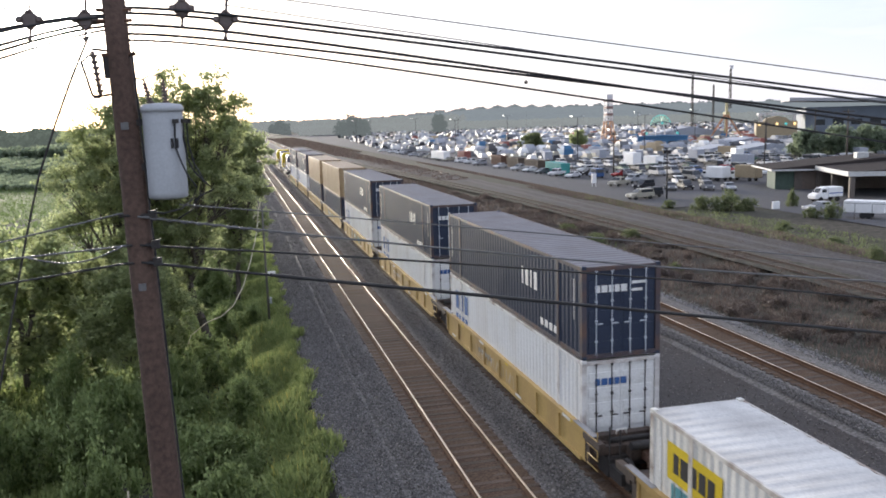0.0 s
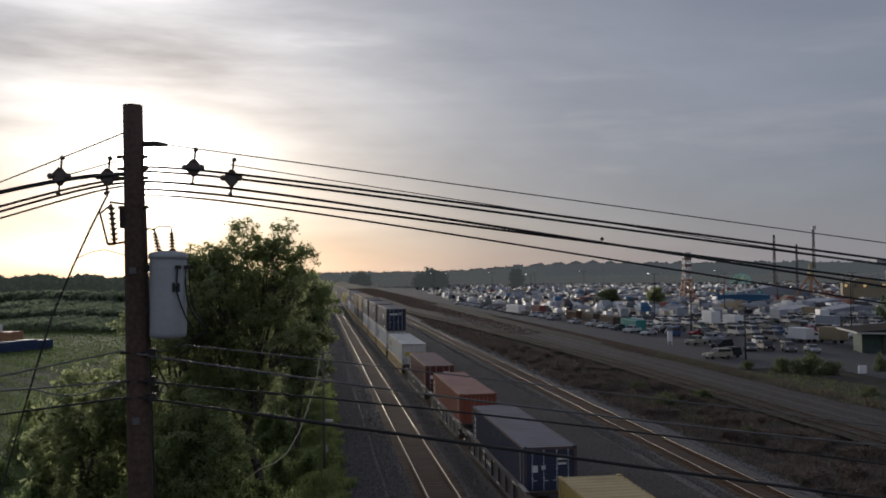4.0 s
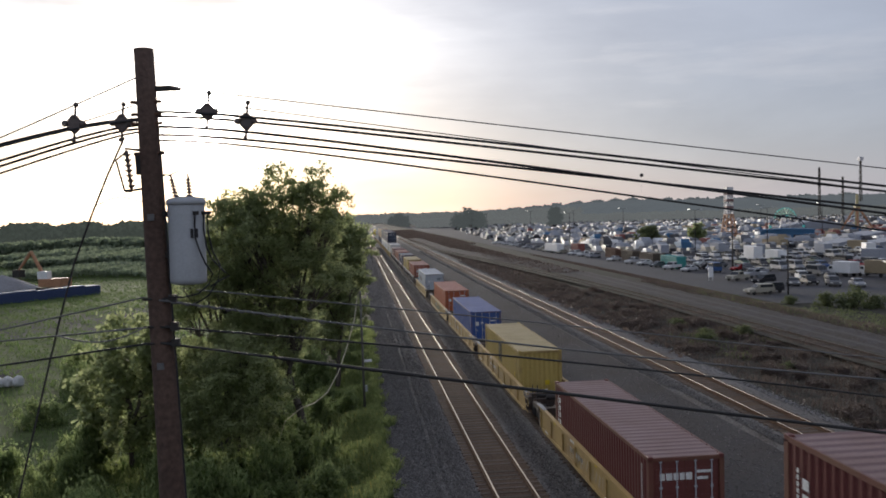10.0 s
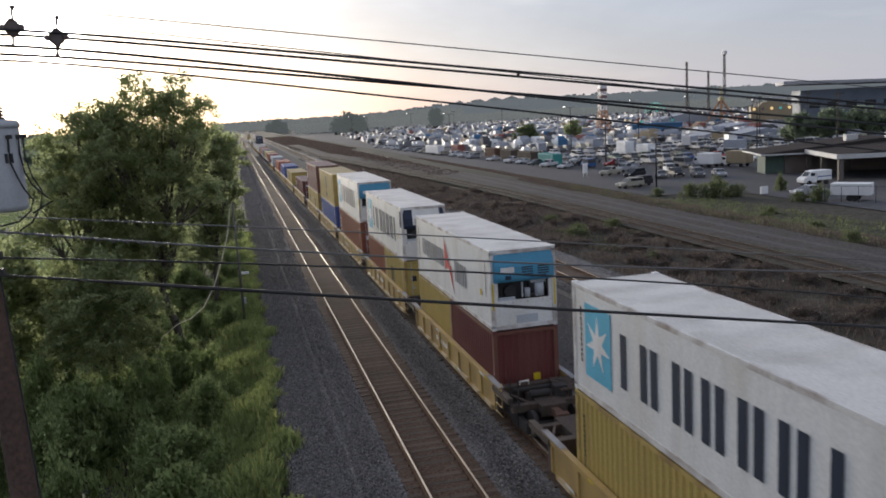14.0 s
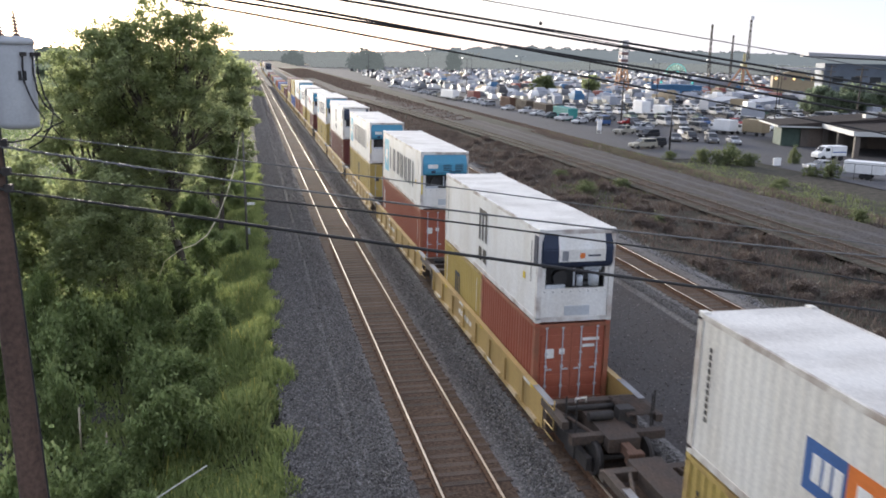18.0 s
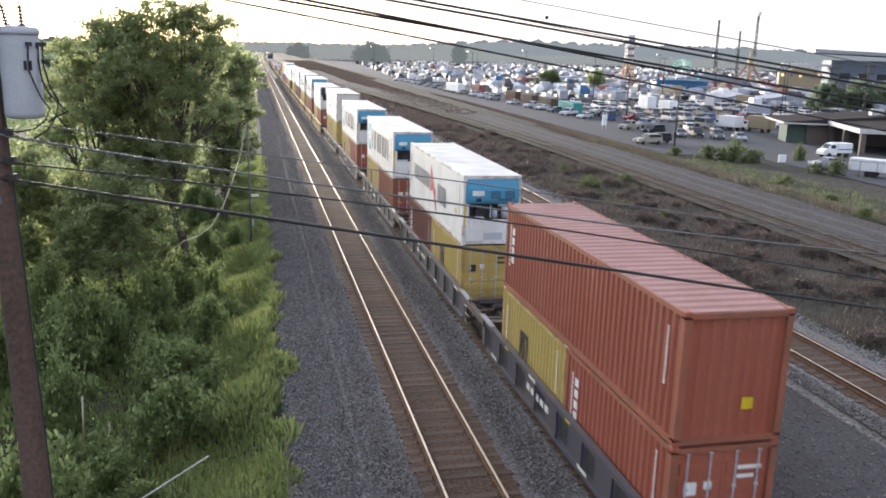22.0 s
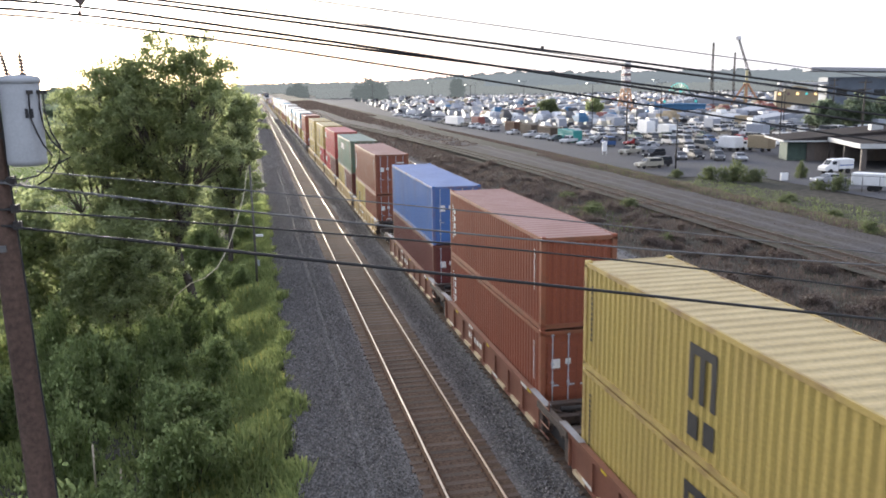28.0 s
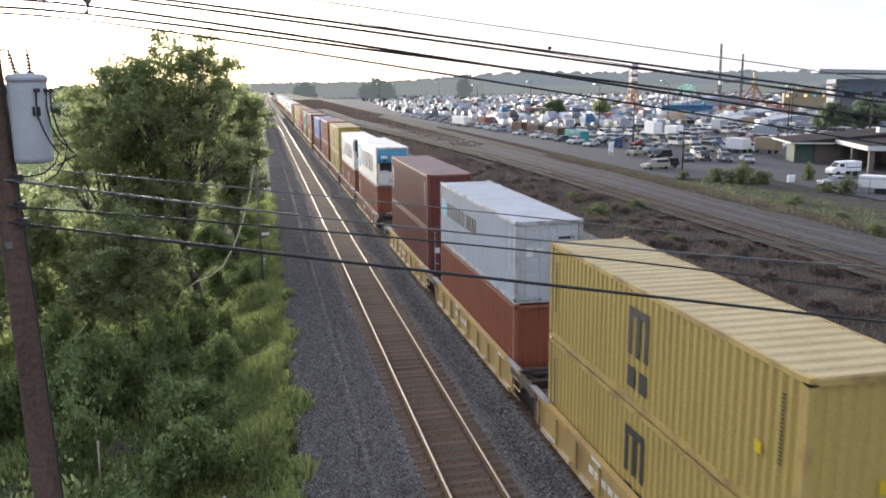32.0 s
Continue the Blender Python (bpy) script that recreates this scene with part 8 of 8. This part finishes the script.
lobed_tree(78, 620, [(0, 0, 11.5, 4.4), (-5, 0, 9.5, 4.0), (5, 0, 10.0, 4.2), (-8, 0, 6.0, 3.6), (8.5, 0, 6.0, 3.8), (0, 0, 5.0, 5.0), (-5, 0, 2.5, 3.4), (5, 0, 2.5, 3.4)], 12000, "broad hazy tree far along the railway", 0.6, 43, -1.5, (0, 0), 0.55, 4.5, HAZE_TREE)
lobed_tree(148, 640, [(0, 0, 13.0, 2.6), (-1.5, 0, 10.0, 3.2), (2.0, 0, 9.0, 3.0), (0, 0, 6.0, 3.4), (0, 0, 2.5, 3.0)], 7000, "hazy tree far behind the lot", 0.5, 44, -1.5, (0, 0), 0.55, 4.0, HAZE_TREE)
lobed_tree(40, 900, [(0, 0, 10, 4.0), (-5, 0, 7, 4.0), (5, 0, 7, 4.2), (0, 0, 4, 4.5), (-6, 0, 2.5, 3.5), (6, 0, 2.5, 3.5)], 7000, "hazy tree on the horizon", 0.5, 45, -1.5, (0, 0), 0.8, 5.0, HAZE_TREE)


settle()


# ---------------- far woods and hills ----------------
def woods(name, curve, depth, n, size, material, label):
    """A band of far tree tops: curve gives x, y and top height along it."""
    t = RNG.random(n)
    pts = np.array(curve, float)
    k = np.clip((t * (len(pts) - 1)).astype(int), 0, len(pts) - 2)
    fr = (t * (len(pts) - 1) - k)[:, None]
    p = pts[k] * (1 - fr) + pts[k + 1] * fr
    bump = 0.82 + 0.18 * np.sin(t * 61) * np.sin(t * 173 + 1) + 0.06 * np.sin(t * 700)
    d = RNG.random(n)
    z = p[:, 2] * bump * RNG.random(n) ** 0.45
    c = np.stack([p[:, 0] + RNG.normal(0, size, n), p[:, 1] + d * depth, z - 1.5], 1)
    a = RNG.normal(size=(n, 3))
    a /= np.linalg.norm(a, axis=1)[:, None]
    u = np.cross(a, RNG.normal(size=(n, 3)))
    u /= np.linalg.norm(u, axis=1)[:, None]
    s = size * RNG.uniform(0.6, 1.4, n)[:, None]
    ob = new(name, quads_mesh(name, c, u * s, np.cross(a, u) * s, material))
    return tagged(ob, label, "woods", kind="stuff")


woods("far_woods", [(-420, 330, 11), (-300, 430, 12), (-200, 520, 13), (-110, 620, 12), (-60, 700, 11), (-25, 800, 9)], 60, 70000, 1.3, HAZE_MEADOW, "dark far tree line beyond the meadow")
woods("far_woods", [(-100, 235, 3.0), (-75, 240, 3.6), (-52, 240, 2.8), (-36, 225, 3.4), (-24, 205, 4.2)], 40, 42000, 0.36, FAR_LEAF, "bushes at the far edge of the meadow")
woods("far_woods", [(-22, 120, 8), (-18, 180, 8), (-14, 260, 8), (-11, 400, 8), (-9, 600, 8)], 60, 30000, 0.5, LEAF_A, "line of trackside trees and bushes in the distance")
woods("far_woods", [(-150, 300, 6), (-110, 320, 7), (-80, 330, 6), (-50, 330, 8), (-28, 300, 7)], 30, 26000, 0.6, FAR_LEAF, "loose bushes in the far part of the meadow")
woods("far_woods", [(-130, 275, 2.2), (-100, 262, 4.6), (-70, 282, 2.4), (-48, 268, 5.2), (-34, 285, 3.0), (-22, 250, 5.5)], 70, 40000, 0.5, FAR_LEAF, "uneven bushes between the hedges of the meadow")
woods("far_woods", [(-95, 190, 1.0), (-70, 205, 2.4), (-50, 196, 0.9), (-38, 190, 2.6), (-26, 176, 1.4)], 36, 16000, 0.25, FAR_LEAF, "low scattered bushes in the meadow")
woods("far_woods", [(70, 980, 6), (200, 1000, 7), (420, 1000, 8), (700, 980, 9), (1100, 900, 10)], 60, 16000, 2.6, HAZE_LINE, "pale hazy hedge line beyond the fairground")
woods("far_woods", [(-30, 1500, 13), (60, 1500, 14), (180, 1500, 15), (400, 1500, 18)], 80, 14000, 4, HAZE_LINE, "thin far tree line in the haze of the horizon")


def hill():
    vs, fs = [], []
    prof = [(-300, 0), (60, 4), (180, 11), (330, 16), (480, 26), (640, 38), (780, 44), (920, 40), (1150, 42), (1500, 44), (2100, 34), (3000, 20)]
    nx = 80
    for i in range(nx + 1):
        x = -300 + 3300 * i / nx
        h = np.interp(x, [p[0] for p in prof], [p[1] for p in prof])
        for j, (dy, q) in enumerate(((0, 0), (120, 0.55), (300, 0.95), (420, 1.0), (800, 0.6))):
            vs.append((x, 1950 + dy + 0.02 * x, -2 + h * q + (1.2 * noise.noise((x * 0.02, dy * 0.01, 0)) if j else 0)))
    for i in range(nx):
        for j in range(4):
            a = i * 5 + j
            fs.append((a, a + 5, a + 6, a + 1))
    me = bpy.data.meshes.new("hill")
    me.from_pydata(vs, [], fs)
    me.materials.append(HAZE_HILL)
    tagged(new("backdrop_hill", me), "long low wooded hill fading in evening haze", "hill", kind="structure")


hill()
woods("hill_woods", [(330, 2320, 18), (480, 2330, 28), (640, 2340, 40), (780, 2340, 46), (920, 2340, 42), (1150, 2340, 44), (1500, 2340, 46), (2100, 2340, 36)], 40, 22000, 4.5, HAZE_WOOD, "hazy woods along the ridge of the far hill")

# ---------------- works site beyond the meadow ----------------
sheet("works_yard", CINDER, [-95, -80, -60, -46, -35], [73, 84, 100, 118, 132], -1.86, label="dark bare ground of a works yard beyond the meadow", category="ground", bumps=0.1)
brng = random.Random(9)
bag_bm = bmesh.new()
bmesh.ops.create_icosphere(bag_bm, subdivisions=2, radius=0.5)
for v in bag_bm.verts:
    v.co += 0.12 * noise.noise_vector(v.co * 2.1)
    v.co.z = max(v.co.z, -0.34)
BAG = mesh_of(bag_bm, "bag", mat("pale_sack", (0.55, 0.55, 0.54), 0.8, var=0.15, scale=2, fine=12))
for k in range(17):
    b = new("sandbag", BAG)
    b.matrix_world = pose(-44.5 + k * 0.75 + brng.uniform(-0.1, 0.1), 66.2 + k * 0.16 + brng.uniform(-0.15, 0.15), -1.52, 0, 0, brng.uniform(0, 360)) @ Matrix.Diagonal((1.0, 0.8, 1.0, 1))
    tagged(b, "pale white sack in a row beside the works yard", "sandbag", group="row of white sacks")
ob = thing("tarpaulin_wall", "long bright blue tarpaulin barrier in the meadow", "barrier", pose(-63.4, 141.8, -1.9, 0, 0, 53.5))
for k in range(9):
    bm = bmesh.new()
    box(bm, -9 + k * 3.1, -5.92 + k * 3.1, -0.1, 0.1 + 2.0, 0, 1.75 + 0.12 * math.sin(k * 2.1))
    part("panel", bm, mat("tarp_blue", (0.03, 0.05, 0.13), 0.6, var=0.12), ob)
ob = thing("excavator", "orange excavator with a raised boom at a works site", "excavator", pose(-62.2, 163, -1.9, 0, 0, 74) @ Matrix.Scale(1.25, 4))
bm = bmesh.new()
for s in (-1, 1):
    box(bm, s * 1.2 - 0.3, s * 1.2 + 0.3, -2, 2, 0, 0.9)
part("crawler_track", bm, STEEL_DARK, ob)
bm = bmesh.new()
box(bm, -1.4, 1.4, -2, 1.6, 1.0, 2.2)
part("upper_body", bm, RIDE_O, ob)
bm = bmesh.new()
box(bm, -1.3, -0.2, 0.2, 1.8, 2.2, 3.3)
part("cab", bm, WHITE, ob)
bm = bmesh.new()
tube(bm, (0.3, 1.4, 1.8), (0.3, 3.8, 6.2), 0.32, 0.25, n=6)
part("boom", bm, RIDE_O, ob)
bm = bmesh.new()
tube(bm, (0.3, 3.8, 6.2), (0.3, 6.0, 3.4), 0.25, 0.18, n=6)
part("stick", bm, RIDE_O, ob)
bm = bmesh.new()
box(bm, -0.4, 1.0, 5.5, 6.6, 2.4, 3.5)
part("bucket", bm, STEEL_DARK, ob)
for x, y, r, h in ((-75, 172, 7, 3.2), (-84, 174, 8, 3.4)):
    bm = bmesh.new()
    vs = []
    for k in range(7):
        q = 1 - k / 6
        vs.append([bm.verts.new((x + r * q * math.cos(a) * (1 + 0.1 * noise.noise((k, j, x))), y + r * q * math.sin(a), -1.9 + h * (1 - q) ** 0.8)) for j, a in enumerate(2 * math.pi * i / 14 for i in range(14))])
    for a, b in zip(vs, vs[1:]):
        for j in range(14):
            bm.faces.new((a[j], a[(j + 1) % 14], b[(j + 1) % 14], b[j]))
    tagged(new("gravel_heap", mesh_of(bm, "gravel_heap", mat("pale_gravel", (0.26, 0.26, 0.27), 0.95, var=0.3, scale=0.5, fine=6, bump=0.5, spec=0.08))), "heap of grey gravel at the works site", "heap")

# ---------------- tracks, piece by piece ----------------
railway_track("track_1", 0, -12, 1600, 300, 12.0, "empty main track with bright rails on dark wooden ties")
railway_track("track_2", T2X, -12, 1600, 60, 8.0, "main track that carries the freight train")
railway_track("track_3", T3X, -12, 1600, 130, 14.0, "empty track with dull worn rails beyond the train", step=0.55, rusty=True)


def old_siding():
    """Rusty rails on sunken ties, laid along the siding's bend."""
    tr = thing("track_4", "rusty old siding sunk in weeds", "railway track", kind="structure")
    ys = [4 + 3.2 * k for k in range(112)]
    for side in (-0.753, 0.753):
        for nm, prof, mt in (("rail", [(-0.05, -0.42), (0.05, -0.42), (0.036, -0.26), (-0.036, -0.26)], OLD_RAIL), ("railhead", [(-0.028, -0.26), (0.022, -0.26), (0.018, -0.252), (-0.018, -0.252)], DULL_HEAD)):
            bm = bmesh.new()
            rows = [[bm.verts.new((siding_x(y) + side + x, y, z)) for x, z in prof] for y in ys]
            for a, b in zip(rows, rows[1:]):
                for k in range(4):
                    bm.faces.new((a[k], a[(k + 1) % 4], b[(k + 1) % 4], b[k]))
            bm.faces.new(rows[0][::-1]), bm.faces.new(rows[-1])
            if nm == "rail":
                rail = part(nm, bm, mt, tr)
            else:
                part(nm, bm, mt, rail, "dull rusty top of the rail")
    rng = random.Random(4)
    for k in range(120):
        y = 30 + 0.62 * k
        piece("tie", TIE_MESH, TIE, tr, pose(siding_x(y) + rng.uniform(-0.08, 0.08), y, -0.225 + rng.uniform(-0.03, 0.015), 0, 0, rng.uniform(-2, 2)))


OLD_RAIL = mat("old_rail_steel", (0.085, 0.066, 0.055), 0.95, 0.0, var=0.3, scale=2, fine=20, bump=0.2, spec=0.08)
DULL_HEAD = mat("dull_railhead", (0.17, 0.145, 0.125), 0.8, 0.0, var=0.2, scale=1.0, fine=20, bump=0.05, spec=0.15)
old_siding()


def motions():
    for ob, y in TRAIN:
        x, z = ob.location.x, ob.location.z
        walk(ob, [(t, pose(x, y + V_TRAIN * t, z)) for t in (0.0, 8.0, 16.0, 24.0, 32.0)])

    # the boom stands, tips to the side and sinks behind the tents
    foot = ARM_PIVOT.matrix_world.translation.copy()
    walk(ARM_PIVOT, [(t, pose(*foot, 0, a, 0)) for t, a in ((0, 0), (24.0, 0), (26.0, -8), (27.5, -19), (28.0, -22), (29.0, -34), (30.0, -55), (31.0, -80), (32.0, -95))])


motions()
